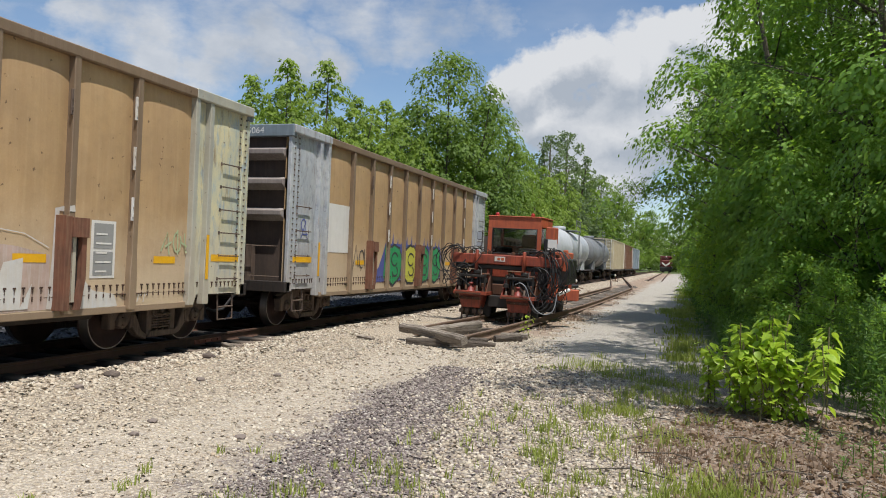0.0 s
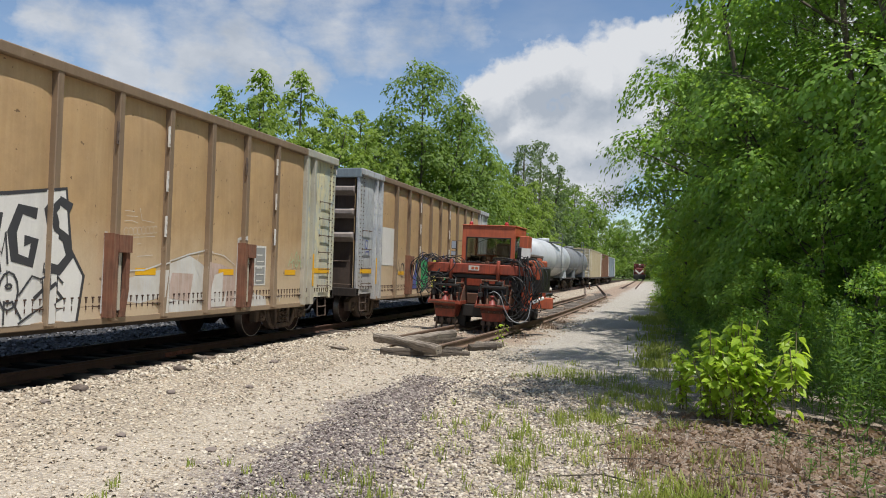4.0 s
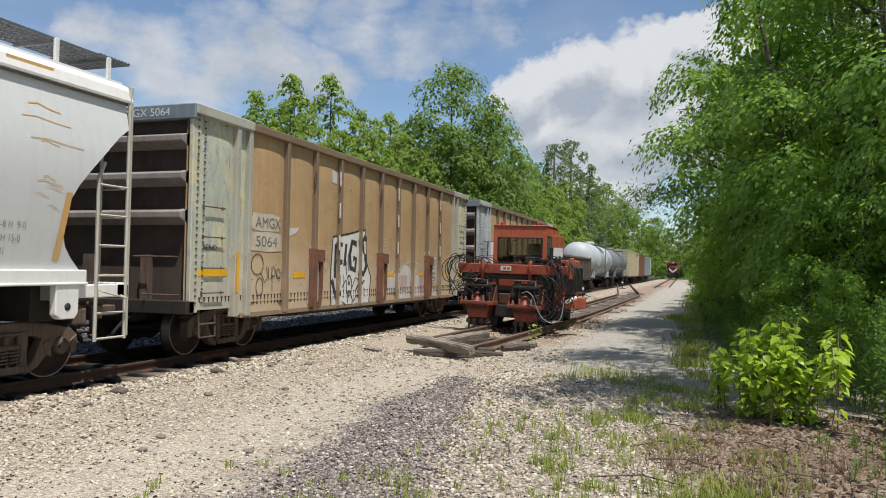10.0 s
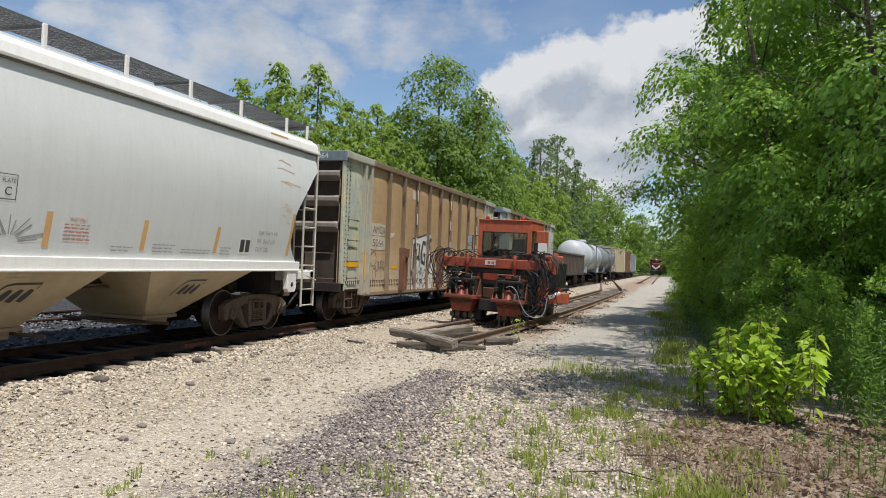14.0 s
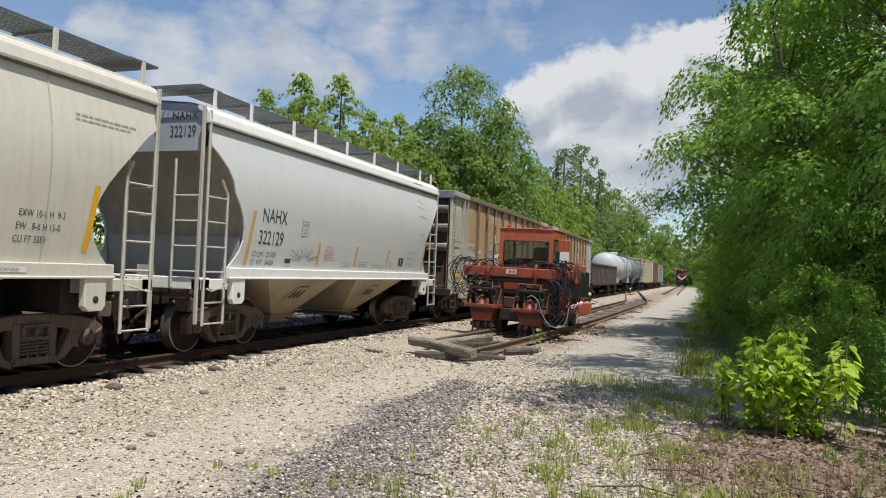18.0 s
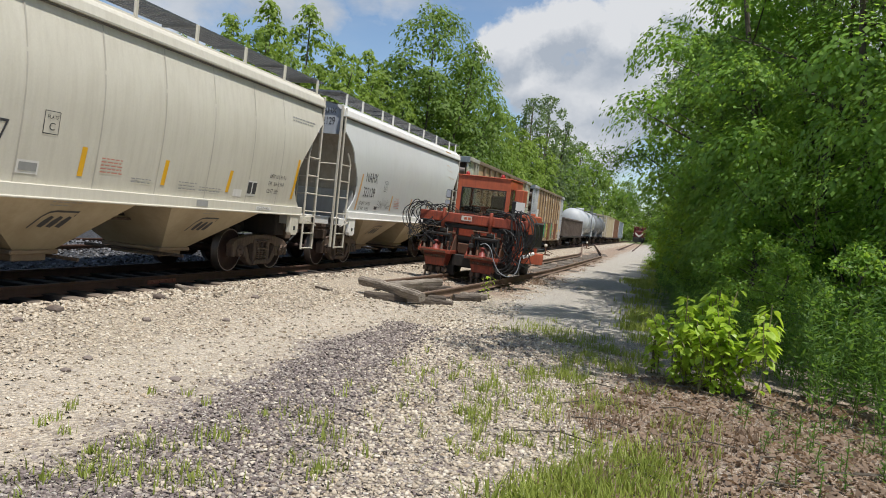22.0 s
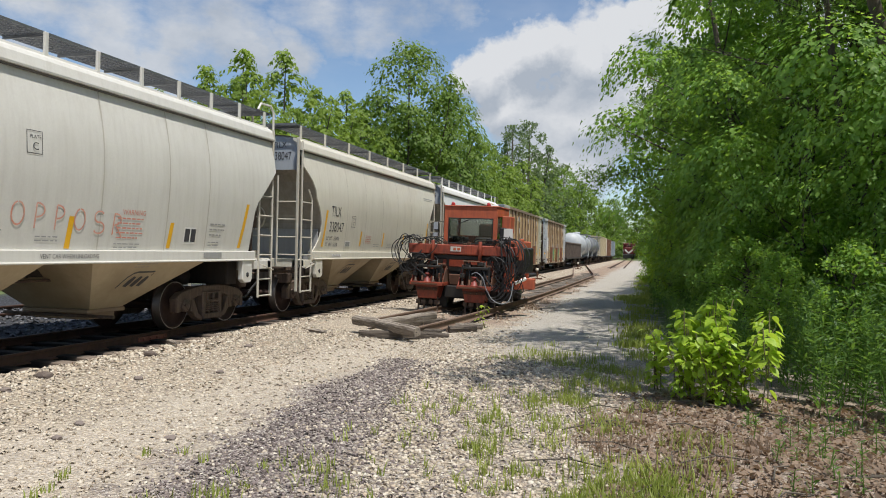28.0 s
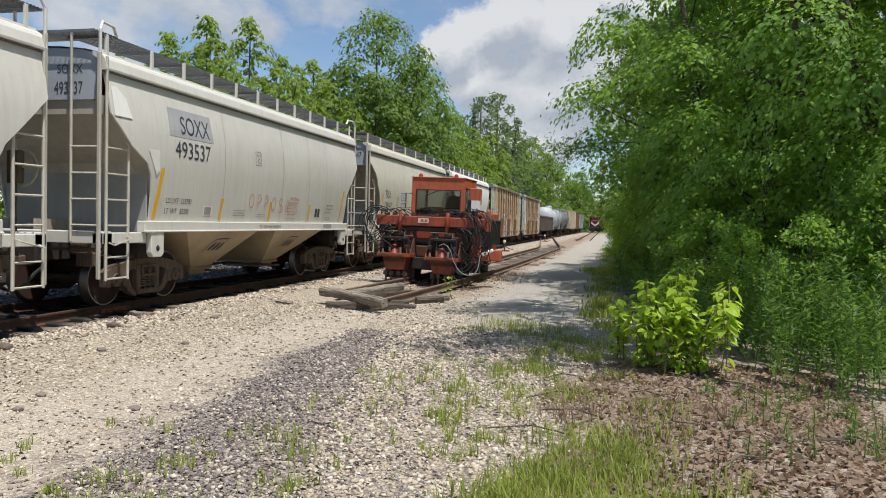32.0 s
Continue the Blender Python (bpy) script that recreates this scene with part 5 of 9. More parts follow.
    # faded white, pink and pale blue tags along the sill
    sprayed("faded_tag", [(0.16, 0.98), (0.62, 0.92), (1.20, 1.0), (1.28, 1.45), (0.9, 1.42), (0.16, 1.28)], e, WHITE_FADED, 0, "faded white spray paint")
    sprayed("faded_tag", [(1.22, 0.74), (2.40, 0.74), (2.42, 1.52), (1.9, 1.70), (1.3, 1.52)], e, WHITE_FADED, 0, "faded white spray paint")
    sprayed("faded_tag", [(2.44, 0.74), (3.46, 0.76), (3.42, 1.46), (2.9, 1.56), (2.46, 1.60)], e, PINK_FADED, 0, "faded pink spray paint")
    sprayed("faded_tag", [(1.35, 0.98), (1.95, 0.9), (2.05, 1.38), (1.45, 1.4)], e, PINK_FADED, 1, "faded pink spray paint")
    sprayed("faded_tag", [(2.6, 1.0), (2.72, 1.36), (3.0, 1.42), (2.98, 0.8), (3.15, 1.1), (3.1, 0.78), (2.66, 0.78)], e, WHITE_FADED, 2, "faded white spray paint")
    sprayed("faded_tag", [(3.95, 0.74), (4.7, 0.74), (4.62, 0.92), (4.2, 0.98), (4.02, 1.14)], e, WHITE_FADED, 0, "faded white spray paint")
    for pts, w in [([(0.05, 1.42), (0.7, 1.44), (1.25, 1.56), (1.9, 1.72), (2.42, 1.80)], 0.025), ([(2.2, 1.75), (2.1, 1.5), (2.3, 1.3), (2.2, 1.0)], 0.015), ([(2.5, 1.78), (3.0, 1.72), (3.4, 1.55)], 0.012), ([(3.44, 0.76), (3.50, 1.4), (3.52, 2.05), (3.75, 2.08)], 0.09), ([(-3.95, 0.8), (-3.92, 1.5), (-3.88, 2.05)], 0.07), ([(-0.22, 0.8), (-0.20, 1.6), (-0.18, 2.0)], 0.07)]:
        sprayed("sprayed_line", thick(pts, w), e, WHITE_FADED, 2)
    strokes([[(5.0 + 0.06 * k, 0.78 + 0.1 * (k % 2)), (5.03 + 0.06 * k, 0.9)] for k in range(6)], 0.018, e, WHITE_FADED, 0.010, skin, "scribble")
    chalk = [[(0.2, 2.34), (0.42, 2.34)], [(0.24, 2.26), (0.5, 2.27)], [(0.2, 2.18), (0.34, 2.2), (0.5, 2.17)], [(0.55, 2.4), (0.6, 2.22), (0.9, 2.2)]] + [arc(0.25 + 0.1 * k, 2.02 + 0.01 * k, 0.05, 0.06, 20, 320, 8) for k in range(8)] + [[(0.25, 1.93), (0.95, 1.98)], [(0.15, 1.62), (0.9, 1.68)], [(0.5, 1.84), (0.6, 1.86)]]
    strokes(chalk, 0.007, e, WHITE_FADED, 0.010, skin, "chalk_scribble", "thin white chalk drawing")
    patch("stencil_ground", rect(4.12, 4.60, 1.15, 1.95), e, WHITE_DECAL, 0.006, skin)
    for a, b in ((1.19, 1.52), (1.56, 1.91)):
        patch("data_panel", rect(4.17, 4.55, a, b), e, TEXT_FADED, 0.010, skin, label="grey stencilled data panel")
    for k in range(5):
        patch("data_line", rect(4.21, 4.43 + 0.08 * (k % 2), 1.23 + 0.13 * k, 1.255 + 0.13 * k), e, WHITE_DECAL, 0.014, skin)
    tag = [[(5.6, 1.55), (5.75, 1.85), (5.8, 1.5)], [(5.7, 1.62), (5.85, 1.7)], arc(6.0, 1.7, 0.1, 0.16, 90, 400), [(6.0, 1.9), (6.02, 1.5)], [(6.2, 1.85), (6.25, 1.55), (6.5, 1.5)], [(6.1, 1.7), (6.4, 1.6)]]
    strokes(tag, 0.03, e, MINT_SPRAY, 0.009, skin, "scribble", "pale mint scribble")
    patch("poster", rect(-2.9, -2.62, 3.5, 3.78), e, WHITE_FADED, 0.006, skin)
    patch("scuff", [(-4.9, 2.35), (-4.4, 2.4), (-4.5, 2.28), (-4.8, 2.2)], e, WHITE_FADED, 0.006, skin)


def far_gondola_paint(e):
    """The first gondola: a repainted block and a green sprayed name that cannot be read."""
    patch("repainted_block", rect(-6.25, -5.0, 1.64, 2.76), e, WHITE_DECAL, 0.006, skin, label="white repainted block")
    lettering("stencil", "AMGX 5064", 0.13, (-0.2, GH - 0.155), e, WHITE_DECAL, -8.056, "end", 1.1)
    strokes([[(-7.5, 1.9), (-7.35, 2.2), (-7.2, 1.9)], [(-7.45, 2.0), (-7.2, 2.0)], arc(-7.4, 2.2, 0.1, 0.12, 0, 300)], 0.03, e, BLUE_SPRAY, 0.008, skin, "scribble")
    patch("sprayed_ground", [(-3.7, 0.9), (2.3, 0.9), (2.55, 1.5), (2.2, 1.95), (-2.6, 1.95), (-3.1, 1.3)], e, BLUE_SPRAY, 0.005, skin, label="blue sprayed ground")
    for i in range(13):
        y = -2.5 + 0.38 * i
        patch("sprayed_streak", [(y - 0.07, 1.9), (y + 0.07, 1.9), (y + 0.02, 2.15 + 0.12 * math.sin(i * 1.7))], e, BLUE_SPRAY, 0.006, skin)
    for i, (y, w, m) in enumerate([(-1.95, 0.58, GREEN_SPRAY), (-0.62, 0.62, LIME_SPRAY), (0.62, 0.60, GREEN_SPRAY), (1.72, 0.58, GREEN_SPRAY)]):
        patch("sprayed_outline", blob(y, 1.38, w + 0.09, 0.58, 26, 0.10, 5 + i), e, TEXT_DARK, 0.008, skin)
        patch("sprayed_shape", blob(y, 1.38, w, 0.51, 26, 0.10, 5 + i), e, m, 0.012, skin, label="green and yellow sprayed letter shape")
        strokes([arc(y, 1.52, w * 0.4, 0.18, 20, 330), arc(y + 0.05, 1.18, w * 0.35, 0.13, 180, 420)], 0.05, e, TEXT_DARK, 0.016, skin, "ink_line")
    patch("sprayed_edge", [(-2.75, 1.0), (-2.5, 1.0), (-2.45, 1.9), (-2.62, 1.85)], e, GREEN_SPRAY, 0.010, skin)
    strokes([[(-4.75, 1.25), (-4.6, 1.85), (-4.45, 1.3)], arc(-4.25, 1.5, 0.15, 0.22, 0, 300), [(-4.1, 1.75), (-4.0, 1.25), (-3.8, 1.65)]], 0.035, e, TEXT_DARK, 0.008, skin, "scribble")


# -- covered hopper --
def girth(z):
    """Half width of a covered hopper at a height over the rail."""
    pts = [(1.35, 1.47), (1.55, 1.495), (2.0, 1.555), (2.5, 1.60), (2.85, 1.61), (3.2, 1.585), (3.5, 1.53), (3.75, 1.46), (3.9, 1.41), (4.1, 1.36)]
    for (a, wa), (b, wb) in zip(pts, pts[1:]):
        if z <= b:
            f = max(0.0, (z - a) / (b - a))
            return wa + (wb - wa) * f
    return 1.36


def bulge(y, z):
    return girth(z)


ROUND_END = [(4.1, 5.76), (3.5, 5.74), (3.38, 5.54), (3.2, 5.34), (3.0, 5.14), (2.8, 4.94), (2.6, 4.77), (2.4, 4.65), (2.2, 4.58), (2.0, 4.57), (1.8, 4.64), (1.65, 4.76), (1.5, 4.92), (1.35, 4.95)]
CUT_END = [(4.1, 5.78), (3.5, 5.78), (3.22, 5.77), (3.0, 5.53), (2.75, 5.26), (2.5, 4.99), (2.3, 4.90), (2.0, 4.86), (1.7, 4.84), (1.35, 4.82)]


def covered_hopper(y_mid, label, paint, cap, end_shape, bay_paint, front_panel, texts, seams, posts):
    e = tagged(new("covered_hopper"), label, "rail car", "train cars")
    MOVERS.append((e, y_mid))
    rows = end_shape
    ys = [-1.0, -0.8, -0.6, -0.4, -0.2, 0.0, 0.2, 0.4, 0.6, 0.8, 1.0]
    for s in (1, -1):
        bm = bmesh.new()
        grid = [[bm.verts.new((s * girth(z), u * y_end, z)) for u in ys] for z, y_end in rows]
        back_side = [[bm.verts.new((s * (girth(z) - 0.03), u * y_end, z)) for u in (-1.0, 1.0)] for z, y_end in rows]
        rim = [[bm.verts.new((s * girth(z), u * y_end, z)) for u in (-1.0, 1.0)] for z, y_end in rows]
        for i in range(len(rows) - 1):
            for j in range(len(ys) - 1):
                bm.faces.new((grid[i][j], grid[i][j + 1], grid[i + 1][j + 1], grid[i + 1][j])).smooth = True
            for k in (0, 1):
                bm.faces.new((rim[i][k], rim[i + 1][k], back_side[i + 1][k], back_side[i][k]))
            bm.faces.new((back_side[i][0], back_side[i + 1][0], back_side[i + 1][1], back_side[i][1]))
        part("side_sheet", fixed(bm), paint, e)
        # rolled roof edge with a painted line of shade and dirt under it
        prof = [(1.40, 3.79), (1.52, 3.79), (1.525, 3.82), (1.49, 3.96), (1.44, 4.02), (1.36, 4.07), (1.25, 4.10), (1.25, 4.04), (1.38, 3.95), (1.40, 3.85)]
        bm = bmesh.new()
        a, b = ([bm.verts.new((s * x, y, z)) for x, z in prof] for y in (-5.82, 5.82))
        for k in range(len(prof)):
            bm.faces.new((a[k - 1], a[k], b[k], b[k - 1]))
        bm.faces.new(a)
        bm.faces.new(b)
        part("roof_edge", fixed(bm), cap, e)
        part("eave_line", boxes((min(s * 1.38, s * 1.482), max(s * 1.38, s * 1.482), -5.79, 5.79, 3.762, 3.788)), EAVE_SHADE, e, "painted line of shade and dirt under the roof edge")
        bm = bmesh.new()
        box(bm, min(s * 1.40, s * 1.56), max(s * 1.40, s * 1.56), -5.0, 5.0, 1.32, 1.50)
        box(bm, min(s * 1.40, s * 1.59), max(s * 1.40, s * 1.59), -5.0, 5.0, 1.30, 1.335)
        part("side_sill", softened(bm, 0.012), cap, e)
    # roof
    bm = bmesh.new()
    prof = [(-1.36, 4.08), (-1.1, 4.14), (-0.6, 4.19), (0, 4.21), (0.6, 4.19), (1.1, 4.14), (1.36, 4.08)]
    a, b = ([bm.verts.new((x, y, z)) for x, z in prof] for y in (-5.8, 5.8))
    for k in range(1, len(prof)):
        bm.faces.new((a[k - 1], a[k], b[k], b[k - 1]))
    bm.faces.new([bm.verts.new((x, 5.8, z)) for x, z in prof])
    part("roof", fixed(bm), cap, e)
    hatch = boxes(*[(-0.3, 0.3, y - 1.2, y + 1.2, 4.2, 4.33) for y in (-3.9, -1.3, 1.3, 3.9)])
    part("hatch_covers", softened(hatch, 0.03), cap, e)
    # running boards: grating of slats on posts
    for s in (1, -1):
        bm = bmesh.new()
        x0, x1 = sorted((s * 0.62, s * 1.30))
        for k in range(7):
            x = x0 + (x1 - x0) * k / 6
            box(bm, x - 0.006, x + 0.006, -5.7, 5.7, 4.38, 4.42)
        for k in range(152):
            y = -5.7 + 0.075 * k
            box(bm, x0, x1, y - 0.008, y + 0.008, 4.385, 4.415)
        part("running_board", bm, GRATING, e, "galvanised walkway grating")
        for y in posts:
            bm = boxes((min(s * 1.33, s * 1.37), max(s * 1.33, s * 1.37), y - 0.035, y + 0.035, 4.05, 4.40))
            part("walkway_post", softened(bm, 0.006), cap, e)
            part("walkway_arm", boxes((min(s * 0.62, s * 1.35), max(s * 0.62, s * 1.35), y - 0.02, y + 0.02, 4.34, 4.38)), GRATING, e)
    for s in (1, -1):
        y0, y1 = sorted((s * 5.35, s * 5.9))
        bm = bmesh.new()
        for k in range(9):
            y = y0 + (y1 - y0) * k / 8
            box(bm, -1.36, 1.36, y - 0.008, y + 0.008, 4.38, 4.42)
        for k in range(28):
            x = -1.36 + 0.1 * k
            box(bm, x - 0.006, x + 0.006, y0, y1, 4.385, 4.415)
        part("end_platform", bm, GRATING, e, "galvanised crossover grating")
        # end: upper panel, slope sheet, shear plates
        bm = bmesh.new()
        arch = [(-1.36, 4.06), (-1.0, 4.14), (0, 4.2), (1.0, 4.14), (1.36, 4.06)]
        outline = [(-1.36, 3.45), (1.36, 3.45)] + arch[::-1]
        a, b = ([bm.verts.new((x, y, z)) for x, z in outline] for y in (s * 5.76, s * 5.73))
        for k in range(len(outline)):
            bm.faces.new((a[k - 1], a[k], b[k], b[k - 1]))
        bm.faces.new(a)
        bm.faces.new(b)
        part("end_panel", fixed(bm), PANEL_GREY if s < 0 or front_panel is None else front_panel, e, "grey stencilled end panel")
        bm = bmesh.new()
        inner = [(y - 0.05, z) for z, y in end_shape if z < 3.52 and z > 1.85] + [(end_shape[-1][1] - 0.62, 1.36)]
        front = [[bm.verts.new((k * (girth(z) - 0.035), s * y, z)) for k in (-1, 1)] for y, z in inner]
        behind = [[bm.verts.new((k * (girth(z) - 0.035), s * (y - 0.03), z)) for k in (-1, 1)] for y, z in inner]
        for sheet in (front, behind):
            for a, b in zip(sheet, sheet[1:]):
                bm.faces.new((a[0], a[1], b[1], b[0]))
        for k in (0, -1):
            bm.faces.new((front[k][0], front[k][1], behind[k][1], behind[k][0]))
        part("slope_sheet", fixed(bm), DIRTY_SHADED_SLOPE if end_shape is ROUND_END else DUSTY_SHADED_SLOPE, e, "dusty stained slope sheet, darkened for shade")
        part("shear_plate", boxes((-0.03, 0.03, min(s * 4.9, s * 5.6), max(s * 4.9, s * 5.6), 1.0, 1.5)), DIRTY_SHADED_SLOPE, e)
        at, high = (4.56, 2.06) if end_shape is ROUND_END else (4.84, 2.42)
        part("bulkhead", softened(boxes((-1.46, 1.46, *sorted((s * (at - 0.02), s * (at + 0.02))), 1.10, high)), 0.01), BULKHEAD, e, "blue-grey lower end bulkhead")
        y0, y1 = sorted((s * 4.9, s * 5.85))
        part("end_sill", softened(boxes((-1.5, 1.5, min(s * 5.62, s * 5.85), max(s * 5.62, s * 5.85), 1.12, 1.32), (1.30, 1.5, y0, y1, 1.12, 1.30), (-1.5, -1.30, y0, y1, 1.12, 1.30)), 0.012), cap, e)
        part("stub_sill", softened(boxes((-0.28, 0.28, min(s * 3.4, s * 5.9), max(s * 3.4, s * 5.9), 0.80, 1.15), (-1.25, 1.25, min(s * 4.4, s * 4.8), max(s * 4.4, s * 4.8), 0.82, 1.30)), 0.02), SHADED_RUST, e)
        bm = bmesh.new()
        lathe(bm, [(-0.42, 0.0), (-0.40, 0.16), (0.40, 0.16), (0.42, 0.0)], "x", 14, 0, (0.35, s * 3.75, 0.98))
        part("air_reservoir", bm, SHADED_RUST, e)
        part("brake_rigging", softened(boxes((0.55, 0.95, min(s * 5.15, s * 5.45), max(s * 5.15, s * 5.45), 0.92, 1.12), (0.75, 1.05, min(s * 5.3, s * 5.55), max(s * 5.3, s * 5.55), 0.72, 0.95), (0.2, 1.3, min(s * 5.55, s * 5.6), max(s * 5.55, s * 5.6), 0.98, 1.04)), 0.02), CAST, e)
        for sx in (1, -1):
            x = sx * 1.50
            # corner ladders on the side and on the end, with the sill step
            lad = part("side_ladder", tubes([[(x, s * 5.78, 0.52), (x, s * 5.78, 4.0)], [(x, s * 5.22, 0.52), (x, s * 5.22, 1.4), (x, s * 5.22, 2.75), (x - sx * 0.03, s * 5.36, 3.0)]], 0.026, 6), LADDER_PAINT, e)
            for z in (0.55, 0.9, 1.42, 1.84, 2.26, 2.68):
                part("rung", tubes([[(x, s * 5.78, z), (x, s * 5.22, z)]], 0.017, 5), LADDER_PAINT, lad)
            if end_shape is CUT_END:
                part("platform_handrail", tubes([[(sx * 1.44, s * 5.87, 4.0), (sx * 1.44, s * 5.87, 4.42), (sx * 1.41, s * 5.78, 4.56), (sx * 1.36, s * 5.45, 4.56), (sx * 1.35, s * 5.35, 4.42)]], 0.026, 6), cap, e)
            x2 = sx * 0.92
            lad = part("end_ladder", tubes([[(x2, s * 5.88, 1.15), (x2, s * 5.88, 4.4 if end_shape is CUT_END else 3.3)]], 0.024, 6), LADDER_PAINT, e)
            part("corner_post", softened(boxes((min(sx * 1.405, sx * 1.465), max(sx * 1.405, sx * 1.465), min(s * 5.85, s * 5.90), max(s * 5.85, s * 5.90), 0.55, 4.06)), 0.008), LADDER_PAINT, e)
            for z in (1.42, 1.84, 2.26, 2.68):
                part("rung", tubes([[(x2, s * 5.88, z), (sx * 1.44, s * 5.88, z)]], 0.017, 5), LADDER_PAINT, lad)
            part("handhold", tubes([[(sx * 1.5, s * 5.25, 1.24), (sx * 1.60, s * 5.25, 1.20), (sx * 1.60, s * 5.7, 1.10), (sx * 1.5, s * 5.7, 1.14)]], 0.014, 5), LADDER_PAINT, e)
            bm = bmesh.new()
            slab(bm, [(s * 4.86, 1.32), (s * 4.48, 1.32), (s * 4.48, 0.92), (s * 4.56, 0.86), (s * 4.80, 0.86), (s * 4.86, 0.94)], min(sx * 1.46, sx * 1.57), max(sx * 1.46, sx * 1.57))
            part("jacking_pad", softened(fixed(bm), 0.012), cap, e)
            bm = bmesh.new()
            lathe(bm, [(sx * 1.565, 0.0), (sx * 1.566, 0.05), (sx * 1.576, 0.05), (sx * 1.577, 0.0)], "x", 14, 0, (0, s * 4.67, 1.02))
            part("pad_hole", bm, BLACK, e)
        coupler(e, s * 5.7, s)
        truck(e, s * 4.20)
        # discharge bays
        bm = bmesh.new()
        lo, hi = (0.42, 3.5)
        top = [(-1.42, s * lo, 1.34), (1.42, s * lo, 1.34), (1.42, s * hi, 1.34), (-1.42, s * hi, 1.34)]
        bot = [(-0.62, s * 1.30, 0.50), (0.62, s * 1.30, 0.50), (0.62, s * 2.05, 0.50), (-0.62, s * 2.05, 0.50)]
        rings = [[bm.verts.new(p) for p in ring] for ring in (top, bot)]
        for k in range(4):
            bm.faces.new((rings[0][k - 1], rings[0][k], rings[1][k], rings[1][k - 1]))
        bm.faces.new(rings[0])
        bm.faces.new(rings[1])
        part("discharge_bay", fixed(bm), bay_paint, e, "dusty cream discharge bay")
        bm = boxes((-0.66, 0.66, *sorted((s * 1.22, s * 2.13)), 0.44, 0.51), (-0.55, 0.55, *sorted((s * 1.35, s * 2.0)), 0.33, 0.45))
        part("outlet_gate", softened(bm, 0.015), TAN_RIB, e)
        part("gate_shaft", tubes([[(-1.1, s * 1.3, 0.40), (1.1, s * 1.3, 0.40)]], 0.03, 6), CAST, e)

        def on_bay(y, z):
            f = (1.34 - z) / 0.84
            return 1.42 + (0.62 - 1.42) * f

        c = s * 1.95 + (0.35 if s > 0 else 0.25) * s * -0.4
        ring = [(c - 0.34, 0.86), (c - 0.26, 1.04), (c - 0.18, 1.11), (c - 0.08, 1.13), (c + 0.36, 1.13), (c + 0.33, 1.06)]
        strokes([ring], 0.03, e, TEXT_DARK, 0.007, on_bay, "emblem", "dark emblem outline")
        for k in range(3):
            patch("emblem_block", [(c - 0.20 + 0.17 * k, 0.89), (c - 0.10 + 0.17 * k, 0.87), (c - 0.05 + 0.17 * k, 0.95), (c - 0.03 + 0.17 * k, 1.04), (c - 0.10 + 0.17 * k, 1.06), (c - 0.17 + 0.17 * k, 0.98)], e, TEXT_DARK, 0.007, on_bay, 0.5, "dark emblem block")
        bars(e, c - 0.3, 1.27, [0.55, 0.4], 0.05, 0.014, TEXT_FADED, on_bay)
    part("centre_sill", boxes((-0.24, 0.24, -3.6, 3.6, 1.05, 1.34)), SHADED_RUST, e)
    part("train_pipe", tubes([[(0.3, -4.2, 1.0), (0.3, 4.2, 1.0)]], 0.025, 6), CAST, e)
    for y in seams:
        for s in (1,):
            bm = bmesh.new()
            zs = [1.5, 1.8, 2.1, 2.4, 2.7, 3.0, 3.3, 3.55, 3.8]
            pair = [[bm.verts.new((s * (girth(z) + 0.006), y + d, z)) for d in (-0.013, 0.013)] for z in zs]
            for a, b in zip(pair, pair[1:]):
                bm.faces.new((a[0], a[1], b[1], b[0]))
            part("weld_seam", fixed(bm), SEAM_PALE, e)
    texts(e)
    # the roof stands a hand higher over the sides
    for ob in e.children_recursive:
        if ob.type == "MESH" and ob.matrix_basis == Matrix() and ob.data.users == 1:
            for v in ob.data.vertices:
                v.co.z += 0.12 * max(0.0, min(1.0, (v.co.z - 3.45) / 0.3))
    # the round-ended cars are a hand shorter behind, the cut-ended ones a hand longer
    give = 0.20 if end_shape is ROUND_END else -0.20
    for ob in e.children_recursive:
        if ob.type == "MESH" and ob.matrix_basis == Matrix() and ob.data.users == 1:
            for v in ob.data.vertices:
                if v.co.y < -4.95:
                    v.co.y += give * min(1.0, (-4.95 - v.co.y) / 0.25)
        elif ob.name.startswith(("stencil", "small_print")) and end_shape is CUT_END:
            ob.location.y -= 0.2
    return e


def bars(e, y, z, widths, gap=0.055, tall=0.016, mat=None, lift=bulge, name="small_print"):
    """Print too small to read: rows of short bars."""
    r = random.Random(int(y * 100) + int(z * 10))
    rows = []
    for k, w in enumerate(widths):
        at = y
        while at < y + w - 0.03:
            l = min(r.uniform(0.05, 0.13), y + w - at)
            rows.append([(at, z - k * gap), (at + l, z - k * gap)])
            at += l + r.uniform(0.018, 0.03)
    strokes(rows, tall, e, mat or TEXT_FADED, 0.006, lift, name)["kind"] = "stuff"


def tapes(e, mat, rows):
    for y, z0, z1, lean in rows:
        patch("reflector", [(y, z0), (y + 0.10, z0), (y + 0.10 + lean, z1), (y + lean, z1)], e, mat, 0.006, bulge, 0.09)


def plate_c(e, y, z):
    strokes([[(y, z), (y + 0.26, z), (y + 0.26, z + 0.30), (y, z + 0.30), (y, z - 0.006)]], 0.014, e, TEXT_DARK, 0.006, bulge, "box_line")
    lettering("stencil", "PLATE", 0.05, (y + 0.045, z + 0.20), e, TEXT_DARK, 0.006, "side", 1.0, bulge)
    lettering("stencil", "C", 0.10, (y + 0.09, z + 0.05), e, TEXT_DARK, 0.006, "side", 1.1, bulge)


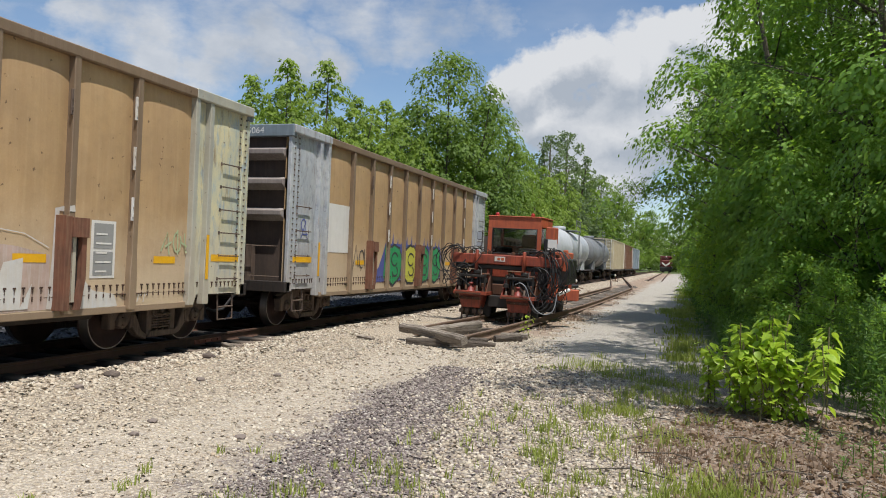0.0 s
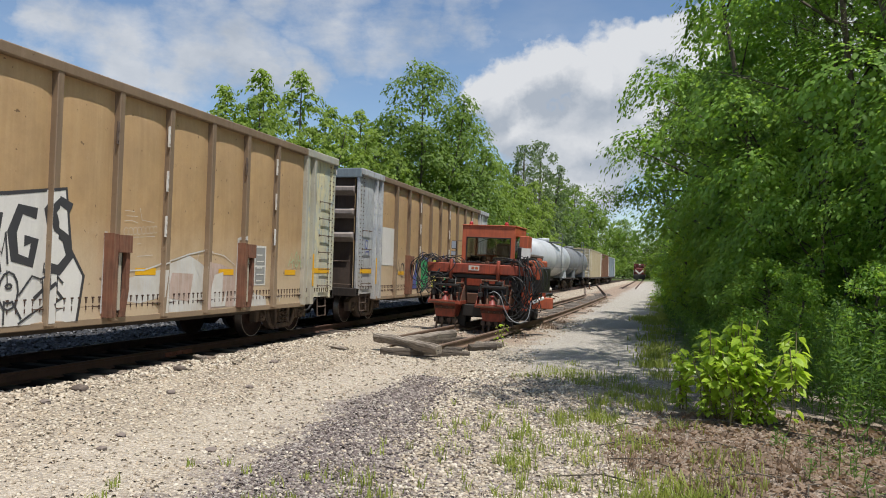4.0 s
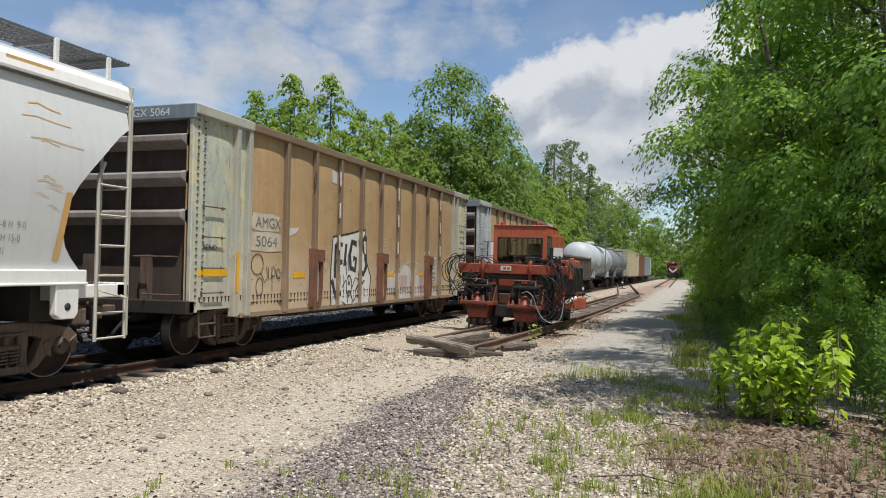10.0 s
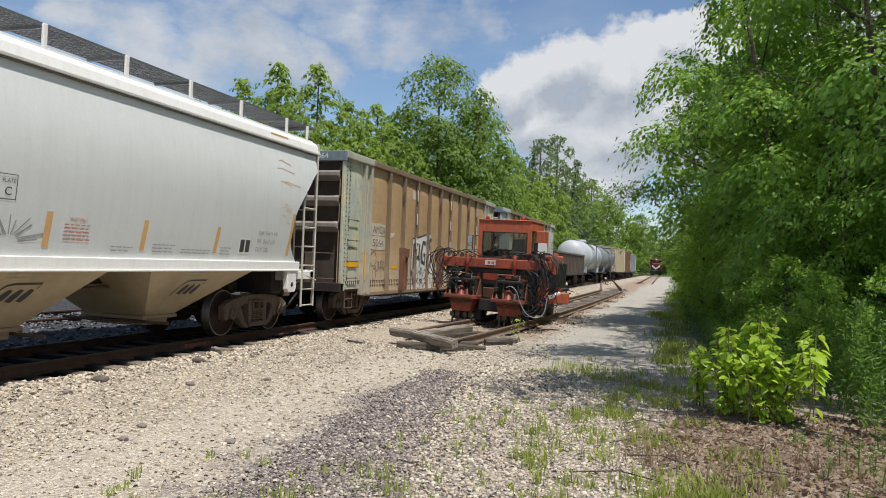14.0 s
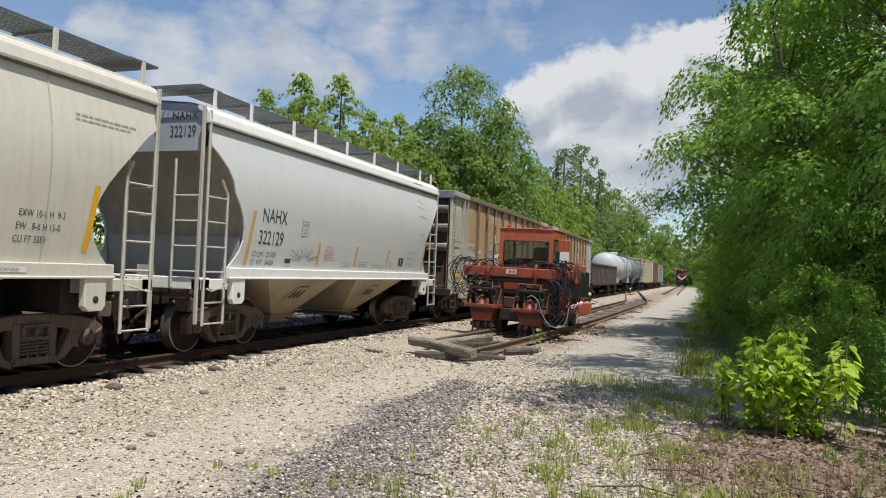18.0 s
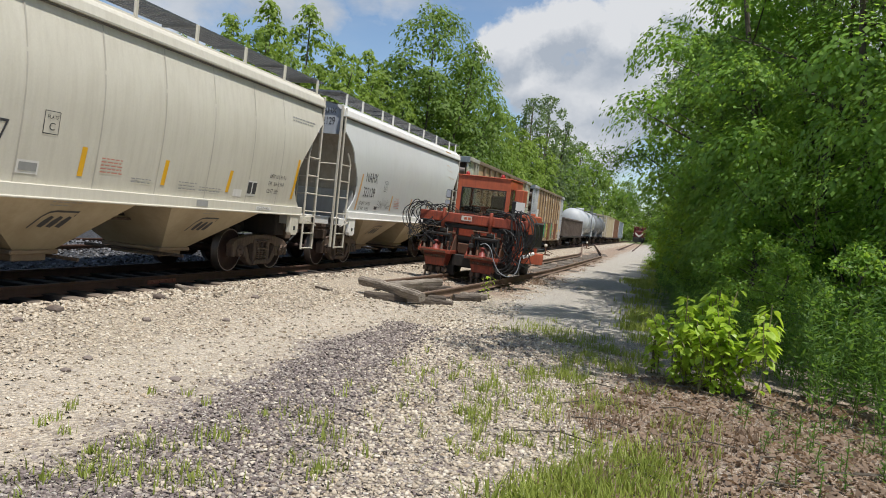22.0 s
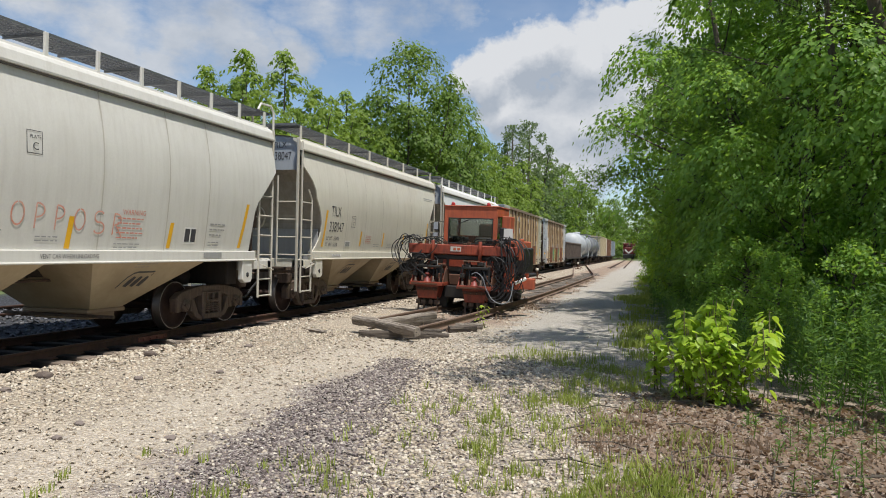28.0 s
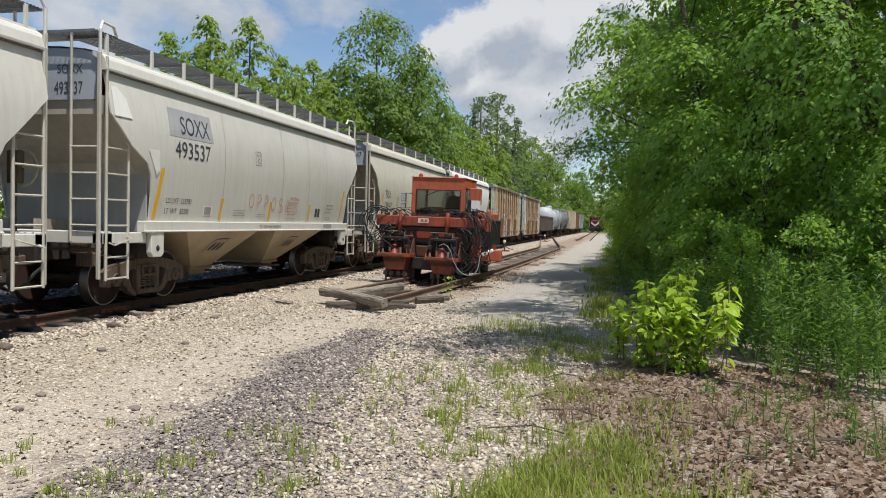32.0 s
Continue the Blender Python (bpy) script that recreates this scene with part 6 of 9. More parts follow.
def decal_box(e, y, z, w=0.36, h=0.30):
    patch("consolidated_stencil", rect(y, y + w, z, z + h), e, WHITE_DECAL, 0.004, bulge)
    for i in range(2):
        patch("stencil_block", rect(y + 0.03 + i * w * 0.5, y + 0.03 + i * w * 0.5 + w * 0.40, z + 0.04, z + h - 0.03), e, TEXT_DARK, 0.008, bulge)


def grey_hopper_print(e):
    lettering("stencil", "NAHX", 0.265, (-4.06, 2.37), e, TEXT_DARK, 0.005, "side", 0.80, bulge)
    lettering("stencil", "322129", 0.255, (-4.12, 1.96), e, TEXT_DARK, 0.005, "side", 0.80, bulge)
    lettering("stencil", "LD LMT  231700", 0.095, (-4.25, 1.72), e, TEXT_DARK, 0.005, "side", 0.85, bulge)
    lettering("stencil", "LT  WT   54300", 0.095, (-4.27, 1.565), e, TEXT_DARK, 0.005, "side", 0.85, bulge)
    plate_c(e, -2.57, 2.18)
    tapes(e, AMBER, [(-4.50, 1.55, 2.55, 0.14), (-1.83, 1.62, 2.08, 0.02), (0.0, 1.62, 2.08, 0.04), (1.88, 1.62, 2.08, 0.06), (4.45, 1.62, 2.5, 0.12)])
    decal_box(e, 2.68, 1.62)
    patch("small_plate", rect(-3.12, -2.86, 1.58, 1.74), e, WHITE_DECAL, 0.005, bulge)
    patch("small_plate_print", rect(-3.10, -2.88, 1.62, 1.71), e, TEXT_DARK, 0.009, bulge)
    lettering("stencil", "WARNING", 0.05, (-1.42, 1.98), e, TEXT_RED, 0.005, "side", 0.9, bulge)
    bars(e, -1.5, 1.93, [0.5, 0.42, 0.48, 0.45, 0.5], 0.05, 0.018, TEXT_RED)
    bars(e, -0.6, 1.66, [0.45, 0.4])
    bars(e, 0.3, 1.72, [0.55, 0.45, 0.5])
    bars(e, 1.0, 1.66, [0.8, 0.75])
    bars(e, 2.1, 1.72, [0.34, 0.3, 0.34])
    lettering("stencil", "EXW 10-8 H  9-0", 0.085, (3.30, 2.00), e, TEXT_FADED, 0.005, "side", 0.8, bulge)
    lettering("stencil", "EW   8-6 H 15-0", 0.085, (3.28, 1.84), e, TEXT_FADED, 0.005, "side", 0.8, bulge)
    lettering("stencil", "CU FT 3281", 0.085, (3.26, 1.68), e, TEXT_FADED, 0.005, "side", 0.8, bulge)
    rays = []
    for k in range(15):
        a = radians(10 + 160 * k / 14)
        rays.append([(-2.35 + 0.16 * math.cos(a), 1.66 + 0.10 * math.sin(a)), (-2.35 + (0.45 + 0.15 * (k % 3)) * math.cos(a), 1.66 + (0.28 + 0.06 * (k % 2)) * math.sin(a))])
    strokes(rays, 0.014, e, TEXT_FADED, 0.005, bulge, "scribble", "grey chalk scribble")
    strokes([[(y, z), (y + w * 0.3, z + 0.02), (y + w * 0.6, z - 0.012), (y + w, z - 0.03)] for y, z, w in ((4.0, 3.52, 0.5), (3.9, 3.38, 0.75), (4.0, 3.12, 0.85), (4.15, 3.10, 0.3), (4.2, 2.66, 0.18), (4.1, 2.60, 0.4), (4.25, 2.54, 0.25), (4.1, 2.44, 0.2), (4.3, 2.30, 0.16))], 0.011, e, AMBER, 0.005, bulge, "rust_scratch", "rusty scratches")
    lettering("stencil", "NAHX", 0.14, (0.70, 3.86), e, TEXT_DARK, -5.766, "end", 0.9)
    lettering("stencil", "322129", 0.14, (0.66, 3.62), e, TEXT_DARK, -5.766, "end", 0.9)
    patch("rust_patch", rect(3.7, 4.4, 3.87, 3.95), e, AMBER, 1.503, None)


def cream_hopper_print(e):
    lettering("stencil", "TILX", 0.265, (-4.06, 2.42), e, TEXT_DARK, 0.005, "side", 0.82, bulge)
    lettering("stencil", "338047", 0.26, (-4.12, 2.02), e, TEXT_DARK, 0.005, "side", 0.84, bulge)
    lettering("stencil", "LD LMT  232800", 0.095, (-4.22, 1.80), e, TEXT_DARK, 0.005, "side", 0.85, bulge)
    lettering("stencil", "LT  WT   53200", 0.095, (-4.24, 1.64), e, TEXT_DARK, 0.005, "side", 0.85, bulge)
    plate_c(e, -2.65, 2.18)
    tapes(e, YELLOW, [(-4.48, 1.62, 2.55, 0.12), (-1.93, 1.66, 2.08, 0.02), (-0.08, 1.66, 2.08, 0.03), (1.84, 1.66, 2.08, 0.06), (4.43, 1.66, 2.55, 0.10)])
    decal_box(e, 2.58, 1.64)
    patch("small_plate", rect(-2.98, -2.62, 1.62, 1.80), e, WHITE_DECAL, 0.005, bulge)
    patch("small_plate_print", rect(-2.95, -2.65, 1.66, 1.77), e, TEXT_FADED, 0.009, bulge)
    bars(e, -1.5, 1.96, [0.5, 0.42, 0.48, 0.45, 0.5], 0.05, 0.018, TEXT_RED)
    bars(e, -0.8, 1.72, [0.5, 0.45])
    bars(e, 0.4, 1.75, [0.5, 0.45, 0.5])
    bars(e, 1.0, 1.70, [0.7, 0.66])
    patch("small_plate", rect(2.12, 2.42, 1.60, 1.74), e, WHITE_DECAL, 0.005, bulge)
    lettering("stencil", "EXW 10-8 H  9-3", 0.085, (3.40, 2.06), e, TEXT_DARK, 0.005, "side", 0.8, bulge)
    lettering("stencil", "EW   8-6 H 15-0", 0.085, (3.38, 1.90), e, TEXT_DARK, 0.005, "side", 0.8, bulge)
    lettering("stencil", "CU FT 3281", 0.085, (3.36, 1.74), e, TEXT_DARK, 0.005, "side", 0.8, bulge)
    bars(e, 4.2, 3.45, [1.1, 1.0], 0.06, 0.025)
    patch("sill_label", rect(2.95, 3.55, 1.375, 1.44), e, WHITE_DECAL, 1.567, None)
    lettering("stencil", "2 INCH HF COMP SHOES", 0.042, (2.97, 1.388), e, TEXT_DARK, 1.572, "side", 0.72)
    patch("sill_label", rect(-3.9, -3.3, 1.375, 1.44), e, WHITE_DECAL, 1.567, None)
    lettering("stencil", "2 INCH HF COMP SHOES", 0.042, (-3.88, 1.388), e, TEXT_DARK, 1.572, "side", 0.72)
    patch("sill_plate", rect(0.9, 1.25, 1.36, 1.47), e, TEXT_FADED, 1.567, None)
    lettering("stencil", "TILX", 0.14, (0.70, 3.86), e, TEXT_DARK, -5.766, "end", 0.9)
    lettering("stencil", "338047", 0.14, (0.66, 3.62), e, TEXT_DARK, -5.766, "end", 0.9)


def brake_wheel(e):
    """A hand brake wheel with spokes on its housing at the leading end."""
    w = part("brake_wheel", tubes([[(0.95 + 0.27 * math.cos(a), 5.98, 2.25 + 0.27 * math.sin(a)) for a in [k * math.tau / 24 for k in range(25)]]], 0.02, 6), LADDER_PAINT, e)
    for k in range(3):
        a = k * math.tau / 3
        part("spoke", tubes([[(0.95, 5.97, 2.25), (0.95 + 0.26 * math.cos(a), 5.98, 2.25 + 0.26 * math.sin(a))]], 0.014, 5), LADDER_PAINT, w)
    part("brake_housing", softened(boxes((0.84, 1.06, 5.80, 5.93, 2.02, 2.50), (0.91, 0.99, 5.80, 5.88, 1.2, 2.02)), 0.02), CAST, e)


def pale_hopper_print(e):
    brake_wheel(e)
    patch("repainted_block", [(-4.38, 3.06), (-2.86, 3.06), (-2.92, 3.54), (-4.38, 3.54)], e, BLOCK_GREY, 0.004, bulge, 0.05, "grey repainted block")
    lettering("stencil", "SOXX", 0.33, (-4.02, 3.13), e, TEXT_NAVY, 0.008, "side", 0.80, bulge)
    lettering("stencil", "493537", 0.31, (-4.22, 2.68), e, TEXT_NAVY, 0.006, "side", 0.93, bulge)
    lettering("stencil", "LD LMT  233700", 0.10, (-4.40, 1.83), e, TEXT_DARK, 0.005, "side", 0.85, bulge)
    lettering("stencil", "LT  WT   52300", 0.10, (-4.42, 1.64), e, TEXT_DARK, 0.005, "side", 0.85, bulge)
    plate_c(e, -1.05, 2.78)
    tapes(e, YELLOW, [(-4.78, 1.54, 2.45, 0.16), (-2.50, 1.52, 1.98, 0.05), (-0.26, 1.52, 1.98, 0.04), (2.06, 1.54, 1.98, 0.05), (4.35, 1.56, 2.45, 0.2)])
    decal_box(e, 2.52, 1.62)
    patch("small_plate", rect(-3.1, -2.78, 1.62, 1.82), e, WHITE_DECAL, 0.005, bulge)
    patch("small_plate_print", rect(-3.06, -2.82, 1.65, 1.79), e, TEXT_FADED, 0.009, bulge)
    lettering("stencil", "WARNING", 0.085, (0.88, 2.06), e, TEXT_RED, 0.005, "side", 0.95, bulge)
    bars(e, 0.78, 2.0, [0.62, 0.58, 0.6, 0.62, 0.5], 0.075, 0.022, TEXT_RED)
    bars(e, -1.9, 1.75, [0.55, 0.5, 0.55])
    bars(e, -0.8, 1.68, [0.4, 0.4])
    bars(e, 0.75, 1.60, [0.6, 0.55])
    bars(e, 3.3, 2.0, [0.5, 0.5, 0.4], 0.1, 0.026)
    bars(e, 3.3, 1.66, [0.35, 0.35])
    sprayed = {"O": [arc(0.13, 0.17, 0.11, 0.16, 100, 450, 14)], "P": [[(0.05, -0.02), (0.06, 0.33)], arc(0.07, 0.24, 0.14, 0.10, 95, -90, 8)],
               "S": [arc(0.13, 0.25, 0.11, 0.09, 40, 250, 8) + arc(0.13, 0.08, 0.12, 0.09, 80, -150, 8)], "R": [[(0.04, 0.0), (0.06, 0.34)], arc(0.07, 0.25, 0.15, 0.09, 95, -90, 8), [(0.10, 0.16), (0.27, -0.04)]]}
    for k, (ch, y, z) in enumerate((("O", -1.35, 1.82), ("P", -0.98, 1.81), ("P", -0.62, 1.80), ("O", -0.24, 1.78), ("S", 0.16, 1.76), ("R", 0.55, 1.74))):
        rows = [[(y + 0.1 + p * 0.95, z + q * 0.95) for p, q in row] for row in sprayed[ch]]
        strokes(rows, 0.024, e, SPRAY_RED, 0.008, bulge, "chalk_letter", "faded red sprayed letter")
    lettering("stencil", "VENT CAR WHEN UNLOADING", 0.065, (-0.75, 1.38), e, TEXT_DARK, 1.567, "side", 0.85)
    patch("sill_plate", rect(3.1, 3.7, 1.37, 1.47), e, TEXT_FADED, 1.567, None)
    patch("corner_plate", [(-5.70, 3.2), (-5.25, 3.2), (-5.35, 3.5), (-5.58, 3.62), (-5.70, 3.6)], e, WHITE_PAINT, 0.012, bulge)
    patch("corner_plate", [(-5.0, 2.75), (-4.7, 2.75), (-4.68, 2.4), (-4.76, 2.3)], e, WHITE_PAINT, 0.012, bulge)
    lettering("stencil", "SOXX", 0.14, (0.55, 3.76), e, TEXT_DARK, -5.766, "end", 0.9)
    lettering("stencil", "493537", 0.14, (0.50, 3.52), e, TEXT_DARK, -5.766, "end", 0.9)
    for k in range(6):
        patch("small_print", rect(-0.75, -0.75 + 0.6 - 0.08 * (k % 3), 3.95 - 0.09 * k, 3.98 - 0.09 * k), e, TEXT_DARK, 0, None).matrix_basis = Matrix(((0, 1, 0, 0), (1, 0, 0, -5.766), (0, 0, 1, 0), (0, 0, 0, 1)))


def plain_hopper_print(e):
    brake_wheel(e)
    tapes(e, YELLOW, [(4.35, 1.56, 2.45, 0.2), (2.06, 1.54, 1.98, 0.05)])
    part("corner_plate_x", boxes((1.36, 1.372, 5.2, 5.6, 3.3, 3.6)), WHITE_PAINT, e).name = "corner_plate"


EVEN_POSTS = [-5.6 + 1.6 * k for k in range(8)]
covered_hopper(-10.48, "light grey covered hopper car with faded amber tape and cream bays", GREY_PAINT, WHITE_PAINT, ROUND_END, BAY_PAINT, None, grey_hopper_print, [], [-5.5, -4.2, -2.67, -1.77, -0.24, 1.31, 2.85, 4.58, 5.5])
covered_hopper(-23.13, "cream covered hopper car with upright weld seams and yellow tape", CREAM, CREAM, ROUND_END, BAY_PAINT, None, cream_hopper_print, [-3.0, -1.6, -0.2, 1.2, 2.6, 3.8], EVEN_POSTS)
covered_hopper(-35.93, "off-white covered hopper car with navy lettering and red chalk marks", CREAM_2, CREAM_2, CUT_END, BAY_PAINT, None, pale_hopper_print, [-2.4, 0.4, 2.0, 3.2], [-5.6 + 1.02 * k for k in range(12)])
covered_hopper(-49.05, "off-white covered hopper car following last in the train", CREAM_2, CREAM_2, CUT_END, BAY_PAINT, CREAM_2, plain_hopper_print, [], EVEN_POSTS)
gondola(4.565, "tan coal gondola with sprayed picture and pale repainted ends", PALE, near_gondola_paint)
gondola(21.72, "tan coal gondola with green sprayed letters and pale blue ends", PALE_BLUE, far_gondola_paint)


# -- cars far ahead --
def low_gondola(y_mid, length):
    e = tagged(new("low_gondola"), "grimy brown low-sided gondola car with close ribs", "rail car", "train cars")
    MOVERS.append((e, y_mid))
    h = length / 2
    for s in (1, -1):
        x0, x1 = sorted((s * 1.38, s * 1.44))
        part("side_wall", boxes((x0, x1, -h, h, 0.95, 2.55)), LOW_STEEL, e)
        part("top_chord", softened(boxes((min(s * 1.36, s * 1.56), max(s * 1.36, s * 1.56), -h, h, 2.5, 2.64)), 0.02), LOW_STEEL, e)
        part("side_sill", softened(boxes((min(s * 1.36, s * 1.54), max(s * 1.36, s * 1.54), -h, h, 0.9, 1.05)), 0.02), SHADED_RUST, e)
        for k in range(20):
            y = -h + 0.2 + (length - 0.4) * k / 19
            part("rib", boxes((min(s * 1.43, s * 1.54), max(s * 1.43, s * 1.54), y - 0.07, y + 0.07, 1.0, 2.52)), LOW_STEEL, e)
        part("end_wall", boxes((-1.4, 1.4, min(s * h, s * (h - 0.08)), max(s * h, s * (h - 0.08)), 0.9, 2.6)), LOW_STEEL, e)
        coupler(e, s * (h - 0.05), s)
        truck(e, s * (h - 2.0), False)
    part("floor", boxes((-1.4, 1.4, -h, h, 0.85, 1.0), (-0.4, 0.4, -h, h, 0.55, 0.85)), SHADED_RUST, e)
    return e


def tank_car(y_mid, length, paint, label, radius=1.42, mark=False):
    e = tagged(new("tank_car"), label, "rail car", "train cars")
    MOVERS.append((e, y_mid))
    h = length / 2 - 0.7
    prof = [(-h, 0.05), (-h + 0.05, 0.5), (-h + 0.18, 0.9), (-h + 0.4, 1.2), (-h + 0.65, 1.37), (-h + 0.95, radius)]
    rings = [(-h / 3, radius), (-h / 3 + 0.02, radius + 0.03), (-h / 3 + 0.1, radius + 0.03), (-h / 3 + 0.12, radius), (h / 3 - 0.12, radius), (h / 3 - 0.1, radius + 0.03), (h / 3 - 0.02, radius + 0.03), (h / 3, radius)]
    bm = bmesh.new()
    lathe(bm, prof + rings + [(-a, r) for a, r in prof[::-1]], "y", 40, 0, (0, 0, 2.62))
    part("tank", bm, paint, e)
    bm = bmesh.new()
    lathe(bm, [(4.0, 0.5), (4.3, 0.5), (4.34, 0.42), (4.36, 0.0)], "z", 20)
    part("dome", bm, paint, e)
    part("platform", softened(boxes((-1.5, 1.5, -1.2, 1.2, 3.96, 4.02)), 0.01), GRATING, e)
    for x in (-1.45, 1.45):
        rail = [[(x, -1.15, 4.0), (x, -1.15, 4.75), (x, 1.15, 4.75), (x, 1.15, 4.0)], [(x, -1.15, 4.4), (x, 1.15, 4.4)]]
        part("platform_rail", tubes(rail, 0.025, 5), GRATING, e)
    ladder(e, 1.55, -0.3, 0.9, 4.0, 0.5, 8, GRATING)
    for s in (1, -1):
        bm = bmesh.new()
        slab(bm, [(s * (h - 3.2), 1.0), (s * (h - 1.6), 1.0), (s * (h - 1.8), 1.9), (s * (h - 3.0), 1.9)], -1.2, 1.2)
        part("saddle", fixed(bm), paint, e)
        part("end_sill", softened(boxes((-1.45, 1.45, min(s * h, s * (h + 0.5)), max(s * h, s * (h + 0.5)), 0.82, 1.08), (-1.5, 1.5, min(s * (h - 3.4), s * h), max(s * (h - 3.4), s * h), 0.98, 1.03)), 0.02), SHADED_RUST, e)
        part("handrail", tubes([[(s * 1.5, -h - 0.4, 1.05), (s * 1.5, -h - 0.4, 1.9), (s * 1.5, -h + 2, 1.95), (s * 1.5, h - 2, 1.95), (s * 1.5, h + 0.4, 1.9), (s * 1.5, h + 0.4, 1.05)]], 0.022, 5), GRATING, e)
        coupler(e, s * (h + 0.45), s)
        truck(e, s * (h - 1.6), False)
    part("centre_sill", boxes((-0.25, 0.25, -h - 0.4, h + 0.4, 0.8, 1.15)), SHADED_RUST, e)
    if mark:
        ob = patch("faded_print", rect(-0.62, 0.62, 2.72, 2.80), e, TEXT_FADED, 0, None)
        ob.matrix_basis = Matrix(((0, 1, 0, 0), (1, 0, 0, -h - 0.012), (0, 0, 1, 0), (0, 0, 0, 1)))
    return e


def ribbed_car(name, y_mid, length, height, paint, label, ribs, roof):
    """A far box-shaped car with outside ribs, roof, end ladders and trucks."""
    e = tagged(new(name), label, "rail car", "train cars")
    MOVERS.append((e, y_mid))
    h = length / 2
    part("body", softened(boxes((-1.46, 1.46, -h, h, 1.0, height)), 0.03), paint, e)
    bm = bmesh.new()
    prof = [(-1.52, height - 0.05), (-1.52, height + 0.03), (0, height + 0.2), (1.52, height + 0.03), (1.52, height - 0.05)]
    a, b = ([bm.verts.new((x, y, z)) for x, z in prof] for y in (-h - 0.05, h + 0.05))
    for k in range(len(prof)):
        bm.faces.new((a[k - 1], a[k], b[k], b[k - 1]))
    bm.faces.new(a)
    bm.faces.new(b)
    part("roof", fixed(bm), roof, e)
    for s in (1, -1):
        for k in range(ribs):
            y = -h + 0.1 + (length - 0.2) * k / (ribs - 1)
            part("rib", boxes((min(s * 1.45, s * 1.55), max(s * 1.45, s * 1.55), y - 0.06, y + 0.06, 1.0, height - 0.04)), paint, e)
        part("side_sill", boxes((min(s * 1.36, s * 1.54), max(s * 1.36, s * 1.54), -h, h, 0.85, 1.02)), SHADED_RUST, e)
        ladder(e, 1.50, -s * (h - 0.15) - (0.45 if s < 0 else 0), 1.1, height - 0.1, 0.45, 8, WHITE_PAINT)
        ladder(e, 0.8, -s * (h + 0.06), 1.1, height, 0.5, 8, WHITE_PAINT, "x")
        coupler(e, s * (h - 0.05), s)
        truck(e, s * (h - 1.9), False)
    part("underframe", boxes((-0.3, 0.3, -h, h, 0.6, 1.0)), SHADED_RUST, e)
    return e


low_gondola(39.1, 16.2)
tank_car(57.3, 17.4, TANK_GREY, "light grey tank car with a railed top platform", 1.45, True)
tank_car(75.6, 16.8, TANK_DARK, "dark grey tank car with a railed top platform")
ribbed_car("beige_hopper_car", 93.7, 16.4, 4.35, BEIGE, "beige ribbed covered car far along the track", 12, BEIGE)
ribbed_car("brown_boxcar", 110.7, 14.6, 4.3, BROWN, "brown ribbed box car far along the track", 11, BROWN)
ribbed_car("boxcar", 126.7, 14.6, 4.2, NAVY, "slate-blue box car heading the string", 9, TANK_GREY)


# -- standing engine in the distance --
def locomotive(x, y):
    e = tagged(new("locomotive"), "red and white diesel engine standing far down the lane track", "locomotive")
    e.matrix_basis = pose(x, y, 0.15, 0, 0, 0)
    part("frame", softened(boxes((-1.45, 1.45, -7.5, 7.5, 1.0, 1.45)), 0.03), GREASE, e)
    part("pilot", softened(boxes((-1.4, 1.4, -7.75, -7.4, 0.3, 1.3)), 0.05), GREASE, e)
    part("nose", softened(boxes((-1.0, 1.0, -7.0, -4.6, 1.45, 3.1)), 0.12), SHADED_LOCO_RED, e, "red short hood with a white chevron")
    for s in (1, -1):
        bm = bmesh.new()
        v = [bm.verts.new(p) for p in ((0, -7.012, 1.5), (0, -7.012, 1.95), (s * 0.97, -7.012, 2.75), (s * 0.97, -7.012, 2.25))]
        bm.faces.new(v)
        part("chevron", fixed(bm), WHITE_DECAL, e)
    part("cab", softened(boxes((-1.5, 1.5, -4.6, -2.2, 1.45, 4.2)), 0.08), SHADED_LOCO_RED, e)
    for x0, x1 in ((-1.3, -0.7), (-0.5, 0.5), (0.7, 1.3)):
        part("cab_window", boxes((x0, x1, -4.62, -4.59, 3.2, 3.85)), GLASS, e)
    part("hood", softened(boxes((-1.0, 1.0, -2.2, 7.2, 1.45, 3.9)), 0.08), SHADED_LOCO_RED, e)
    bm = bmesh.new()
    lathe(bm, [(-4.66, 0.0), (-4.66, 0.14), (-4.58, 0.14)], "y", 12, 0, (0, 0, 4.0))
    part("headlight", bm, WHITE_DECAL, e)
    part("handrail", tubes([[(s * 1.4, -7.6, 1.4), (s * 1.4, -7.6, 2.4), (s * 1.4, -4.7, 2.4)] for s in (1, -1)], 0.025, 5), WHITE_PAINT, e)
    for s in (1, -1):
        truck(e, s * 4.9, False)
    return e


locomotive(-4.92, 205)


# ---- track machine on the siding ----
def smooth_line(base, steps=6):
    """Points of a soft curve through the given ones."""
    pts = []
    for i in range(len(base) - 1):
        p0, p1, p2, p3 = (Vector(base[max(0, min(len(base) - 1, i + d))]) for d in (-1, 0, 1, 2))
        for j in range(steps):
            t = j / steps
            pts.append(0.5 * ((2 * p1) + (p2 - p0) * t + (2 * p0 - 5 * p1 + 4 * p2 - p3) * t * t + (3 * p1 - p0 - 3 * p2 + p3) * t**3))
    return pts + [Vector(base[-1])]


